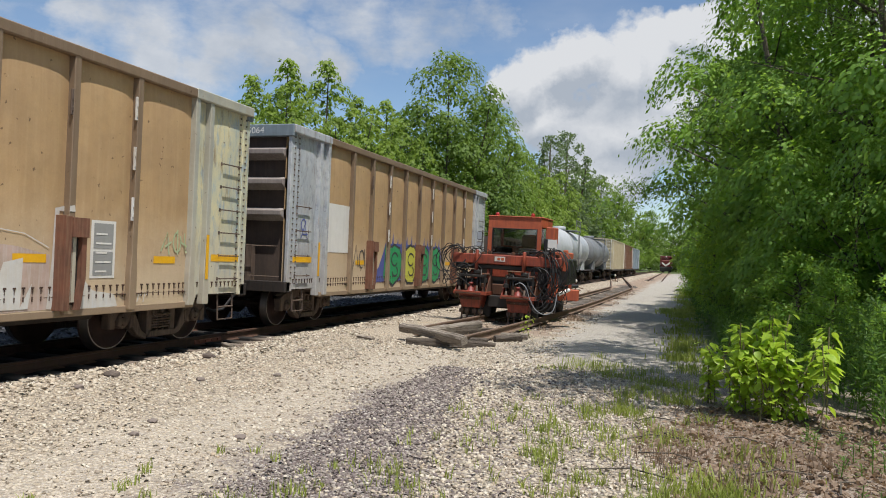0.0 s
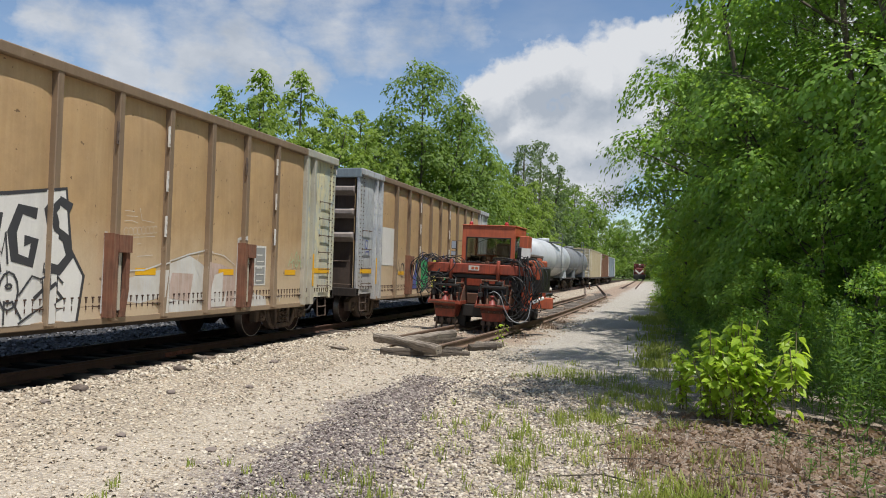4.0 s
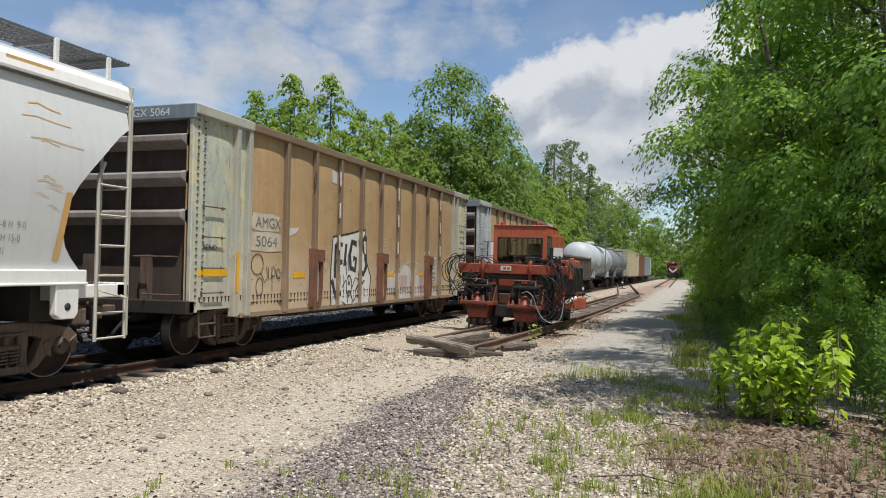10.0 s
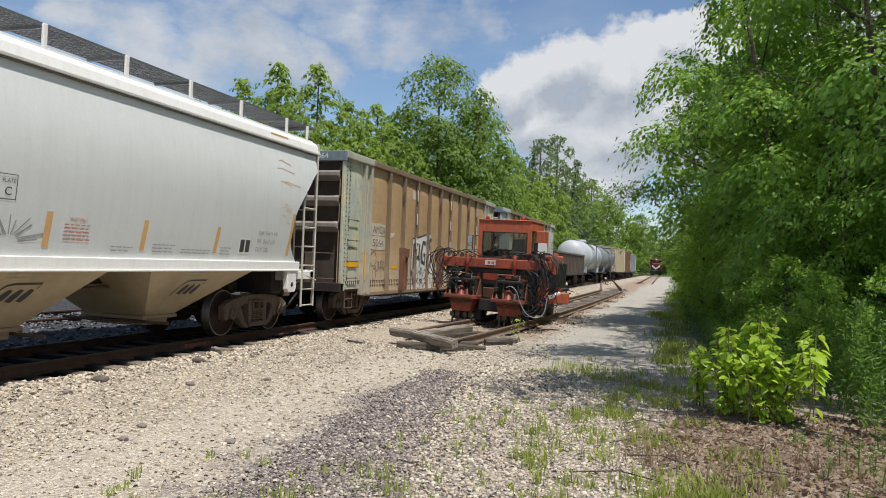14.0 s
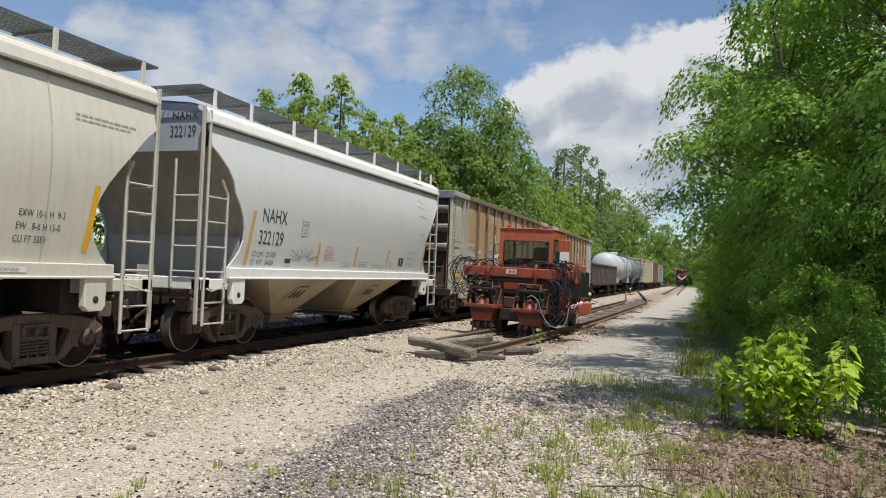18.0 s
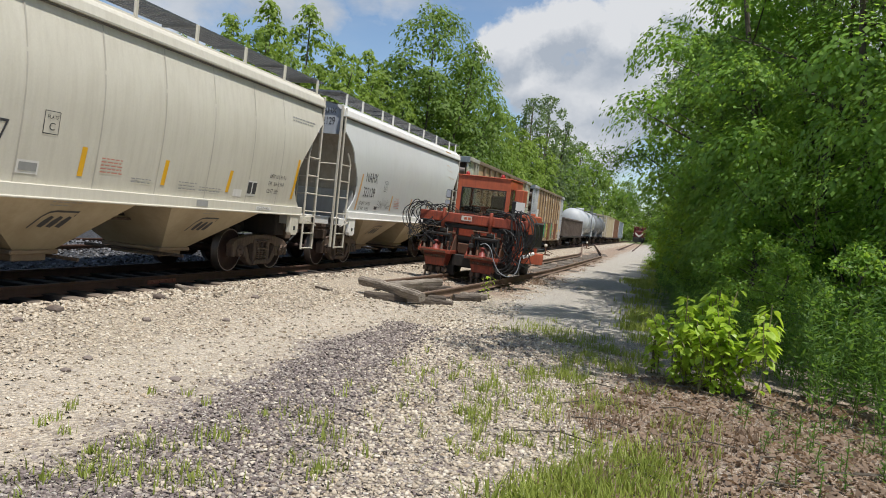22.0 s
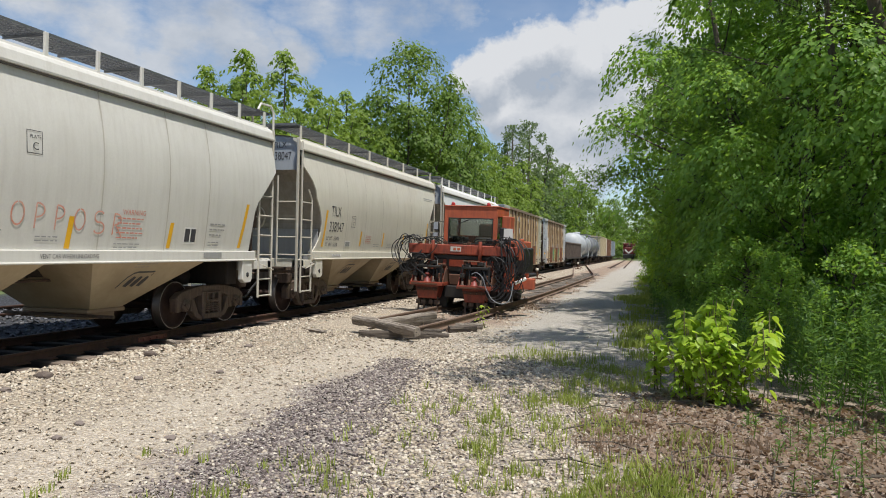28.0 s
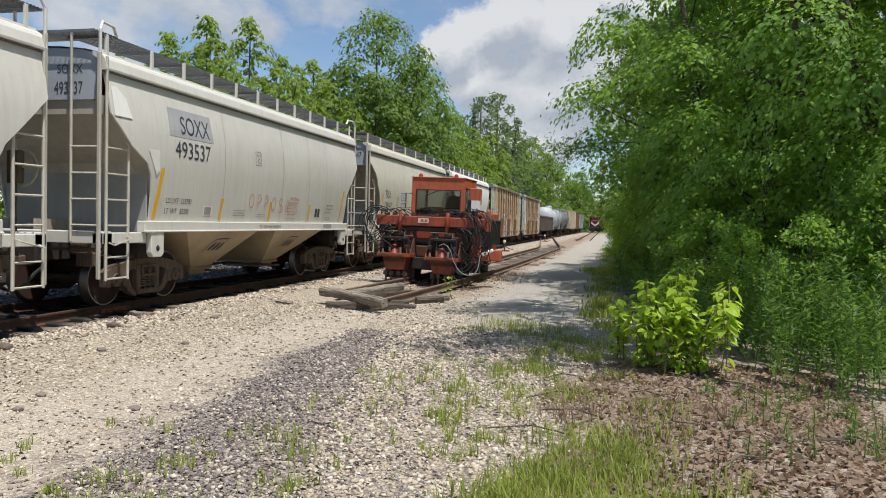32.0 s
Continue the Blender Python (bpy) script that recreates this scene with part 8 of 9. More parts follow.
# ---- trees and plants ----
def leaf_mesh(name, centres, out_way, length, width, mat, droop=0.35):
    """Many four-cornered leaves, each folded a little along its midrib."""
    n = len(centres)
    a = out_way * 0.7 + RNG.normal(0, 0.55, (n, 3)) + np.array([0, 0, -droop])
    a /= np.linalg.norm(a, axis=1, keepdims=True)
    up = np.array([0, 0, 1.0]) + out_way * 0.35 + RNG.normal(0, 0.34, (n, 3))
    b = np.cross(a, up)
    b /= np.linalg.norm(b, axis=1, keepdims=True) + 1e-9
    c = np.cross(b, a)
    length, width = length[:, None], width[:, None]
    v = np.stack([centres - a * length * 0.5, centres + b * width * 0.5 + c * width * 0.12 + a * length * 0.05, centres + a * length * 0.5, centres - b * width * 0.5 + c * width * 0.12 + a * length * 0.05], 1)
    f = np.arange(n * 4).reshape(n, 4)
    return fast_mesh(name, v.reshape(-1, 3), f, mat)


def branching(height, spread_r, base, limbs, lean, seed, point=0.6, tuft=(0.12, 0.22)):
    """Limbs of a tree as lists of points, and the clumps of leaf that they carry (place, size). point: how steeply the crown draws in."""
    r = random.Random(seed)
    trunk = []
    for k in range(9):
        f = k / 8
        trunk.append(Vector((lean[0] * f**1.5 + r.uniform(-0.1, 0.1) * f, lean[1] * f**1.5 + r.uniform(-0.1, 0.1) * f, height * 0.94 * f)))
    rows, clumps = [(trunk, height * 0.013 + 0.04)], []
    for k in range(limbs):
        f = (k + r.random()) / limbs
        z = base + (height * 0.94 - base) * f
        i = min(7, int(z / (height * 0.94) * 8))
        start = trunk[i] + (trunk[i + 1] - trunk[i]) * (z / (height * 0.94) * 8 - i)
        ang = k * 2.4 + r.uniform(-0.5, 0.5)
        reach = spread_r * (0.10 + 0.95 * (1 - f) ** point * min(1.0, 0.5 + 2.2 * f)) * r.uniform(0.62, 1.15)
        up = r.uniform(0.15, 0.45) + 0.35 * f
        along = lambda g: start + Vector((math.cos(ang) * reach * g, math.sin(ang) * reach * g, reach * (up * g - 0.22 * g * g)))
        rows.append(([along(g) for g in (0, 0.3, 0.6, 1.0)], 0.015 + 0.006 * height * (1 - f)))
        for g in (0.35, 0.55, 0.78, 1.0):
            spot = along(g) + Vector((r.uniform(-1, 1), r.uniform(-1, 1), r.uniform(-0.7, 0.7))) * spread_r * 0.10
            clumps.append((spot, spread_r * r.uniform(*tuft) * (1.1 - 0.4 * f)))
    for k in range(10):
        f = k / 9
        clumps.append((Vector((trunk[-1].x + r.uniform(-1, 1) * spread_r * 0.16 * (1 - f), trunk[-1].y + r.uniform(-1, 1) * spread_r * 0.16 * (1 - f), height * (0.86 + 0.13 * f))), spread_r * tuft[0] * (1.1 - 0.6 * f)))
    return rows, clumps


def leaf_places(clumps, count):
    """Places on and in the clumps, thickest towards their rims, with the way out of the clump."""
    c = np.array([tuple(p) for p, _ in clumps])
    s = np.array([q for _, q in clumps])
    pick = RNG.choice(len(c), count, p=s**2 / (s**2).sum())
    d = RNG.normal(size=(count, 3))
    d /= np.linalg.norm(d, axis=1, keepdims=True)
    r = RNG.random(count) ** 0.45
    spot = c[pick] + d * (r * s[pick])[:, None] * np.array([1.1, 1.1, 0.8])
    spot += RNG.normal(0, 0.06, (count, 3)) * s[pick][:, None]
    return spot, d


def limb_bm(rows):
    bm = bmesh.new()
    for pts, r in rows:
        rings, n = [], len(pts)
        m = 7 if r > 0.07 else 3
        for i, p in enumerate(pts):
            d = (pts[min(i + 1, n - 1)] - pts[max(i - 1, 0)]).normalized()
            u = d.orthogonal().normalized()
            w = d.cross(u)
            rad = r * (1 - 0.82 * i / (n - 1)) * (1.35 if i == 0 and r > 0.1 else 1)
            rings.append([bm.verts.new(p + (u * math.cos(k * math.tau / m) + w * math.sin(k * math.tau / m)) * rad) for k in range(m)])
        for a, b in zip(rings, rings[1:]):
            for k in range(m):
                bm.faces.new((a[k - 1], a[k], b[k], b[k - 1])).smooth = True
    return bm


TREES = {}


def bough_leaves(places, count, length, mat):
    """Leaves laid like roof shingles over drooping boughs; places are (centre, size, way out of the tree)."""
    c = np.array([tuple(p) for p, _, _ in places])
    s = np.array([q for _, q, _ in places])
    w = np.array([tuple(q) for _, _, q in places])
    side = np.stack([-w[:, 1], w[:, 0], 0 * s], -1)
    pick = RNG.choice(len(c), count, p=s**2 / (s**2).sum())
    d = RNG.normal(size=(count, 3))
    d[:, 2] = np.abs(d[:, 2]) * np.where(RNG.random(count) < 0.86, 1.0, -0.6)
    d /= np.linalg.norm(d, axis=1, keepdims=True)
    ang = np.arctan2(d[:, 1], d[:, 0])
    ragged = 1 + 0.22 * np.sin(3 * ang + pick * 1.7) + 0.16 * np.sin(7 * ang + pick * 0.9)
    rad = (0.72 + 0.28 * RNG.random(count)) * ragged
    u, v, h = d[:, 0] * rad * 1.15, d[:, 1] * rad * 0.9, d[:, 2] * rad * 0.62
    spot = c[pick] + (w[pick] * u[:, None] + side[pick] * v[:, None]) * s[pick][:, None]
    spot[:, 2] += (h - 0.30 * u - 0.16 * (u * u + v * v)) * s[pick]
    face = w[pick] * (d[:, 0] * 0.75 + 0.35)[:, None] + side[pick] * (d[:, 1] * 0.75)[:, None]
    face[:, 2] += 0.35 + 0.9 * np.abs(d[:, 2])
    face += RNG.normal(0, 0.26, (count, 3))
    face /= np.linalg.norm(face, axis=1, keepdims=True)
    a = w[pick] * (d[:, 0] + 0.5)[:, None] + side[pick] * d[:, 1][:, None] + np.array([0, 0, -0.7]) + RNG.normal(0, 0.45, (count, 3))
    a -= face * (a * face).sum(1, keepdims=True)
    a /= np.linalg.norm(a, axis=1, keepdims=True) + 1e-9
    b = np.cross(face, a)
    n = (length * RNG.uniform(0.6, 1.25, count))[:, None]
    wd = n * RNG.uniform(0.55, 0.8, count)[:, None]
    q = np.stack([spot - a * n * 0.5, spot + b * wd * 0.5 - face * wd * 0.12 - a * n * 0.1, spot + a * n * 0.5 - face * n * 0.10, spot - b * wd * 0.5 - face * wd * 0.12 - a * n * 0.1], 1)
    return fast_mesh("crown", q.reshape(-1, 3), np.arange(count * 4).reshape(count, 4), mat), float(np.quantile(spot[:, 2], 0.998))


def tree_kind(key, height, spread_r, base, limbs, lean, seed, count, leaf, mat, point=0.6, tuft=(0.12, 0.22)):
    rows, clumps = branching(height, spread_r, base, limbs, lean, seed, point, tuft)
    spot, d = leaf_places(clumps, count)
    size = leaf * RNG.uniform(0.65, 1.3, count)
    TREES[key] = (mesh_of("trunk", limb_bm(rows), (BARK,)), leaf_mesh("crown", spot, d, size, size * RNG.uniform(0.5, 0.75, count), mat), float(np.quantile(spot[:, 2], 0.998)))


def plant_tree(key, x, y, height, turn, label, name="tree", group="", wide=1.0, category="tree"):
    trunk_me, crown_me, own = TREES[key]
    e = tagged(new(name), label, category, group)
    k = height / own
    z = float(lie(x, y)) - 0.03
    e.matrix_basis = Matrix.Translation((x, y, z)) @ Matrix.Rotation(radians(turn), 4, "Z") @ Matrix.Diagonal((k * wide, k * wide, k, 1))
    for nm, me in (("trunk", trunk_me), ("crown", crown_me)):
        ob = new(nm, me)
        ob.parent = e
    return e


def full_tree(key, leaders, clumps, tuft, count, leaf, mat, seed, airy=0.35, boughs=False):
    """A tree of one or more leaders (x, y, foot of crown, top, radius, taper), each an envelope filled with clumps of leaf on limbs.
    taper: below 1 a round head, above 1 a drawn-out point."""
    r = random.Random(seed)
    rows, places = [], []
    share = sum((t - z) * w for _, _, z, t, w, _ in leaders)
    for lx, ly, z0, z1, wide, taper in leaders:
        rows.append(([Vector((lx * f**0.7 + r.uniform(-0.1, 0.1), ly * f**0.7 + r.uniform(-0.1, 0.1), z1 * 0.95 * f)) for f in (0, 0.15, 0.35, 0.6, 0.8, 1.0)], (0.012 if boughs else 0.02) * z1))
        n = int(clumps * (z1 - z0) * wide / share)
        for k in range(n):
            f = (k + r.random()) / n
            girth_here = wide * (min(1.0, 0.45 + 2.2 * f) * (1 - f) ** taper * (1.25 if taper < 1 else 1.0) + 0.04)
            ang = k * 2.4 + r.uniform(-0.9, 0.9)
            out = girth_here * (airy + (1.05 - airy) * r.random() ** 0.6)
            z = z0 + (z1 - z0) * f
            spot = Vector((lx * (z / z1) ** 0.7 + math.cos(ang) * out, ly * (z / z1) ** 0.7 + math.sin(ang) * out, z))
            places.append((spot, wide * r.uniform(*tuft) * (1.15 - (0.3 if boughs and taper < 0.7 else 0.55 if taper < 0.8 else 0.72) * f), Vector((math.cos(ang), math.sin(ang), 0))))
            if k % 3 == 0:
                foot = Vector((lx * (z / z1) ** 0.7, ly * (z / z1) ** 0.7, max(0.3, z - out * r.uniform(0.3, 0.9))))
                rows.append(([foot, foot.lerp(spot, 0.5) + Vector((0, 0, -0.06 * out)), spot], 0.02 + 0.012 * out))
        places.append((Vector((lx, ly, z1 - 0.02 * wide)), wide * tuft[0] * (1.5 if boughs and taper < 0.7 else 0.7), Vector((1, 0, 0))))
    if boughs:
        crown, own = bough_leaves(places, count, leaf, mat)
        TREES[key] = (mesh_of("trunk", limb_bm(rows), (BARK,)), crown, own)
        return
    spot, d = leaf_places([p[:2] for p in places], count)
    size = leaf * RNG.uniform(0.65, 1.3, count)
    TREES[key] = (mesh_of("trunk", limb_bm(rows), (BARK,)), leaf_mesh("crown", spot, d, size, size * RNG.uniform(0.5, 0.75, count), mat), float(np.quantile(spot[:, 2], 0.998)))


# lane-side trees, seen near
def spray_tree(key, height, spread_r, base, limbs, lean, seed, count, leaf, mat, over=0.0, spray=(0.10, 0.19), narrow=0.6):
    """A broadleaf tree of level sprays: limbs, side twigs, and flat drooping fans of leaves. over: how much farther it reaches towards -x."""
    r = random.Random(seed)
    trunk = [Vector((lean[0] * f**1.5 + r.uniform(-0.1, 0.1) * f, lean[1] * f**1.5 + r.uniform(-0.1, 0.1) * f, height * 0.95 * f)) for f in [k / 8 for k in range(9)]]
    rows, fans = [(trunk, height * 0.012 + 0.03)], []
    for k in range(limbs):
        f = (k + r.random()) / limbs
        z = base + (height * 0.95 - base) * f
        i = min(7, int(z / (height * 0.95) * 8))
        start = trunk[i].lerp(trunk[i + 1], z / (height * 0.95) * 8 - i)
        ang = k * 2.4 + r.uniform(-0.6, 0.6)
        reach = spread_r * (0.14 + 0.92 * (1 - f) ** 0.5 * min(1.0, 0.55 + 2.0 * f)) * r.uniform(0.55, 1.12) * (1 + over * max(0.0, -math.cos(ang)))
        up = r.uniform(0.1, 0.85) + 0.4 * f
        along = lambda g: start + Vector((math.cos(ang) * reach * g, math.sin(ang) * reach * g, reach * (up * g - 0.38 * g * g)))
        rows.append(([along(g) for g in (0, 0.3, 0.6, 1.0)], 0.012 + 0.005 * height * (1 - f)))
        for g in (0.34, 0.52, 0.68, 0.84, 1.0):
            for s in ((-1, 1) if g < 0.95 else (0,)):
                turn = ang + s * r.uniform(0.5, 1.2)
                l = reach * r.uniform(0.14, 0.32) * (1.25 - 0.5 * g)
                p = along(g)
                q = p + Vector((math.cos(turn) * l, math.sin(turn) * l, r.uniform(-0.45, 0.40) * l - 0.05))
                if s:
                    rows.append(([p, p.lerp(q, 0.5) + Vector((0, 0, 0.04)), q], 0.010))
                fans.append((q, spread_r * r.uniform(*spray), Vector((math.cos(turn), math.sin(turn), 0))))
    c = np.array([tuple(q) for q, _, _ in fans])
    s = np.array([q for _, q, _ in fans])
    w = np.array([tuple(q) for _, _, q in fans])
    pick = RNG.choice(len(c), count, p=s**1.6 / (s**1.6).sum())
    ang, rad = RNG.uniform(0, math.tau, count), np.sqrt(RNG.random(count))
    side = np.stack([-w[:, 1], w[:, 0], 0 * w[:, 0]], -1)
    u, v = np.cos(ang) * rad * 1.25, np.sin(ang) * rad * 0.85
    spot = c[pick] + (w[pick] * u[:, None] + side[pick] * v[:, None]) * s[pick][:, None]
    spot[:, 2] += (-0.28 * rad**2 * s[pick]) + RNG.normal(0, 0.28, count) * np.minimum(s[pick], 0.8)
    out = w[pick] * np.cos(ang)[:, None] + side[pick] * np.sin(ang)[:, None]
    size = leaf * RNG.uniform(0.6, 1.3, count)
    crown = leaf_mesh("crown", spot, out, size, size * narrow * RNG.uniform(0.7, 1.2, count), mat)
    TREES[key] = (mesh_of("trunk", limb_bm(rows), (BARK,)), crown, float(np.quantile(spot[:, 2], 0.998)))


full_tree("lane_a", [(0, 0, 1.0, 12.5, 4.2, 0.62), (-2.4, -0.6, 0.8, 10.4, 3.0, 0.65), (1.8, 0.8, 0.8, 10.0, 2.8, 0.65), (-0.8, -2.4, 0.5, 8.4, 2.8, 0.65), (-1.4, 2.0, 0.6, 9.0, 2.6, 0.65)], 120, (0.17, 0.33), 58000, 0.105, LEAF, 11, 0.5, True)
full_tree("lane_b", [(0, 0, 0.6, 10.0, 3.2, 0.55), (-1.9, -0.4, 0.6, 8.6, 2.4, 0.6), (0.4, -2.0, 0.4, 7.0, 2.4, 0.65), (0.2, 2.0, 0.5, 7.6, 2.3, 0.65)], 105, (0.17, 0.33), 40000, 0.105, LEAF, 12, 0.5, True)
full_tree("lane_c", [(0, 0, 0.3, 7.0, 2.5, 0.65), (-1.6, -0.5, 0.3, 5.6, 1.9, 0.7), (1.2, -1.2, 0.2, 5.0, 1.9, 0.7), (-0.4, 1.6, 0.2, 5.2, 1.9, 0.7)], 64, (0.20, 0.38), 18000, 0.10, LEAF, 13, 0.5, True)
spray_tree("lane_f", 11.0, 4.0, 3.0, 34, (-0.8, 0.0), 16, 30000, 0.10, LEAF_FEATHER, 0.2, (0.09, 0.18), 0.30)
spray_tree("lane_o", 8.5, 3.2, 3.0, 18, (-0.6, 0.0), 19, 24000, 0.12, LEAF_FEATHER, 0.3, (0.13, 0.22), 0.42)
full_tree("lane_far", [(0, 0, 0.6, 11.5, 4.2, 0.6), (-2.4, -0.6, 0.4, 9.6, 3.0, 0.65), (2.0, 0.8, 0.4, 9.0, 3.0, 0.65), (-0.6, -2.6, 0.3, 7.0, 2.8, 0.7)], 200, (0.15, 0.28), 14000, 0.20, LEAF, 17)
spray_tree("lane_high", 11.0, 2.0, 7.6, 16, (-4.0, -2.4), 15, 3200, 0.14, LEAF, 0.2, (0.14, 0.26))
tree_kind("lime_shrub", 4.0, 1.7, 0.3, 30, (0, 0), 33, 5000, 0.13, LEAF_LIME, 0.5, (0.10, 0.20))
tree_kind("shrub", 3.0, 1.5, 0.15, 26, (0, 0), 14, 6000, 0.09, LEAF, 0.5, (0.14, 0.26))
LANE = [("lane_a", 7.4, 15.8, 14.0, 10), ("lane_a", 5.0, 18.8, 14.6, 190), ("lane_c", 5.0, 12.9, 5.2, 160), ("lane_c", 6.9, 12.4, 6.4, 40), ("lane_c", 3.9, 15.4, 5.0, 200), ("lane_c", 3.1, 17.4, 5.8, 60), ("lane_f", 5.7, 20.2, 12.0, 0), ("lane_b", 6.0, 25.0, 15.5, 120),
        ("lane_b", 3.9, 22.8, 15.0, -10), ("lane_o", 1.9, 25.4, 8.4, 0), ("lane_c", 2.6, 20.0, 5.0, 30), ("lane_far", 4.4, 27.6, 13.4, 0), ("lane_b", 3.0, 33.0, 11.6, 20), ("lane_far", 3.9, 38.0, 10.4, 0), ("lane_far", 5.2, 43.0, 13.0, 40), ("lane_far", 3.8, 48.0, 9.6, 200),
        ("lane_far", 4.6, 55.0, 11.0, 10), ("lane_far", 4.2, 63.0, 9.6, 250), ("lane_far", 4.4, 76.0, 9.4, 330), ("lane_far", 5.4, 92.0, 10.5, 60), ("lane_high", 5.9, 11.1, 11.5, 0), ("lane_high", 5.8, 13.6, 12.0, 25), ("lane_high", 5.2, 16.2, 12.0, 10)]
for key, x, y, h, turn in LANE:
    plant_tree(key, x, y, h, turn, "feathery green tree reaching over the lane" if key == "lane_f" else "dense green broadleaf tree overhanging the lane", group="lane-side trees")
for k, (x, y, h) in enumerate([(2.9, 12.4, 2.0), (2.1, 13.6, 1.8), (1.8, 15.4, 2.1), (2.0, 17.4, 2.4), (1.7, 19.6, 2.0), (1.9, 21.8, 2.6), (1.5, 24.2, 2.1), (1.6, 27, 2.6), (1.3, 30, 2.2), (1.2, 33.5, 2.6), (1.0, 38, 2.4), (0.8, 43, 2.6), (0.6, 49, 2.4), (0.5, 57, 2.8), (0.4, 67, 3.0), (3.9, 12.6, 2.8), (4.4, 10.8, 2.2), (5.0, 9.2, 2.2)]):
    plant_tree("shrub", x, y, h, 77 * k, "tangled green shrub along the lane edge", "shrub", "lane-side shrubs", 1.0, "shrub")

for x, y, h in ((0.9, 31.0, 3.6), (0.7, 34.5, 2.8)):
    plant_tree("lime_shrub", x, y, h, 40 * h, "bright lime-green shrub lit at the lane edge", "shrub", "lane-side shrubs", 1.0, "shrub")

# wood behind the train
full_tree("wood_a", [(0, 0, 2.0, 18.0, 5.0, 0.5), (3.4, 0.8, 2.0, 15.4, 4.2, 0.55), (-3.0, 1.0, 1.5, 14.0, 3.8, 0.55), (1.0, -3.0, 1.0, 12.5, 4.0, 0.55), (5.8, -0.6, 1.0, 11.0, 3.2, 0.6)], 230, (0.20, 0.36), 26000, 0.31, LEAF_DEEP, 21, 0.4, True)
full_tree("wood_b", [(0, 0, 0.6, 14.0, 5.2, 0.85), (3.2, 0.4, 0.6, 11.4, 4.2, 0.85), (-3.0, 0.8, 0.6, 12.2, 3.4, 0.9), (0.6, -2.6, 0.4, 10.0, 4.4, 0.8)], 230, (0.15, 0.28), 22000, 0.29, LEAF_FAR, 22, 0.4, True)
full_tree("wood_c", [(0, 0, 3.0, 18.0, 4.6, 0.6), (3.0, 0.5, 3.0, 15.4, 3.8, 0.65), (-2.8, -0.4, 2.0, 14.6, 3.8, 0.65), (0.5, -2.0, 1.0, 10.0, 5.0, 0.6)], 170, (0.15, 0.29), 12000, 0.36, LEAF_DUSK, 23)
full_tree("wood_d", [(0, 0, 0.4, 12.0, 4.6, 0.6), (2.8, -0.6, 0.3, 10.0, 3.8, 0.65), (-2.8, 0.5, 0.3, 9.2, 3.8, 0.6), (0.2, 3.0, 0.3, 8.6, 3.6, 0.65)], 140, (0.16, 0.30), 5600, 0.46, LEAF_DEEP, 24)
full_tree("wood_e", [(0, 0, 0.4, 12.0, 4.4, 0.7), (2.7, -0.8, 0.3, 10.4, 3.8, 0.7), (-2.6, 0.6, 0.3, 9.8, 3.6, 0.75), (0.4, -3.0, 0.3, 8.4, 3.8, 0.7)], 190, (0.13, 0.24), 12000, 0.31, LEAF_FAR, 25, 0.4, True)
WOODS = [("wood_b", -26.0, 29.0, 8.4, 0), ("wood_e", -25.5, 44.0, 11.5, 50), ("wood_e", -23.8, 60.0, 13.0, 170), ("wood_d", -24.0, 74.0, 15.0, 250), ("wood_e", -17.5, 97.0, 12.5, 20), ("wood_b", -24.4, 38.0, 11.6, 70), ("wood_b", -24.2, 41.6, 13.4, 140), ("wood_b", -24.0, 46.5, 14.6, 30), ("wood_b", -23.5, 50.5, 13.0, 200), ("wood_e", -24.5, 55.5, 12.0, 90),
         ("wood_b", -26.0, 62.0, 15.2, 10), ("wood_d", -26.5, 68.0, 15.6, 100), ("wood_a", -21.6, 66.5, 20.6, 0), ("wood_a", -20.0, 74.5, 17.6, 120), ("wood_e", -18.6, 82.0, 14.0, 40), ("wood_a", -20.0, 92.0, 15.0, 220),
         ("wood_c", -20.0, 112.0, 20.5, 30), ("wood_c", -19.0, 121.0, 22.5, 160), ("wood_e", -17.0, 104.0, 14.0, 260), ("wood_d", -18.0, 134.0, 18.0, 300), ("wood_d", -17.0, 150.0, 18.0, 20), ("wood_c", -18.5, 168.0, 21.0, 180),
         ("wood_d", -16.0, 190.0, 18.0, 75), ("wood_d", -15.0, 215.0, 19.0, 250), ("wood_a", -11.0, 245.0, 19.0, 110), ("wood_d", -17.5, 58.0, 7.5, 10), ("wood_d", -17.5, 70.0, 7.0, 100), ("wood_d", -17.0, 88.0, 8.0, 190),
         ("wood_d", -27.0, 22.0, 7.5, 280), ("wood_d", -27.0, 12.0, 7.0, 60), ("wood_d", -27.5, 2.0, 7.0, 150), ("wood_d", -27.0, -9.0, 7.0, 210), ("wood_d", -22.0, 36.0, 7.0, 330), ("wood_e", -21.5, 46.0, 8.0, 20),
         ("wood_d", -1.0, 232.0, 14.0, 40), ("wood_d", 7.0, 205.0, 13.0, 130), ("wood_d", 2.4, 196.0, 13.0, 30), ("wood_d", 9.5, 108.0, 11.0, 30), ("wood_d", 2.4, 159.0, 11.0, 200), ("wood_d", 3.0, 232.0, 15.0, 90), ("wood_d", 6.0, 128.0, 10.5, 10), ("wood_d", 5.0, 112.0, 8.6, 230), ("wood_d", 6.5, 150.0, 12.0, 310), ("wood_d", 7.0, 178.0, 13.0, 70), ("wood_d", -7.0, 262.0, 15.0, 15), ("wood_d", 11.5, 30.0, 13.0, 15), ("wood_d", 12.0, 16.0, 12.0, 115), ("wood_d", 11.0, 45.0, 13.0, 215)]
for key, x, y, h, turn in WOODS:
    grey = key == "wood_c"
    plant_tree(key, x, y, h, turn, "airy grey-green tree standing over the wood" if grey else "leafy green tree in the wood along the tracks", group="woodland trees")


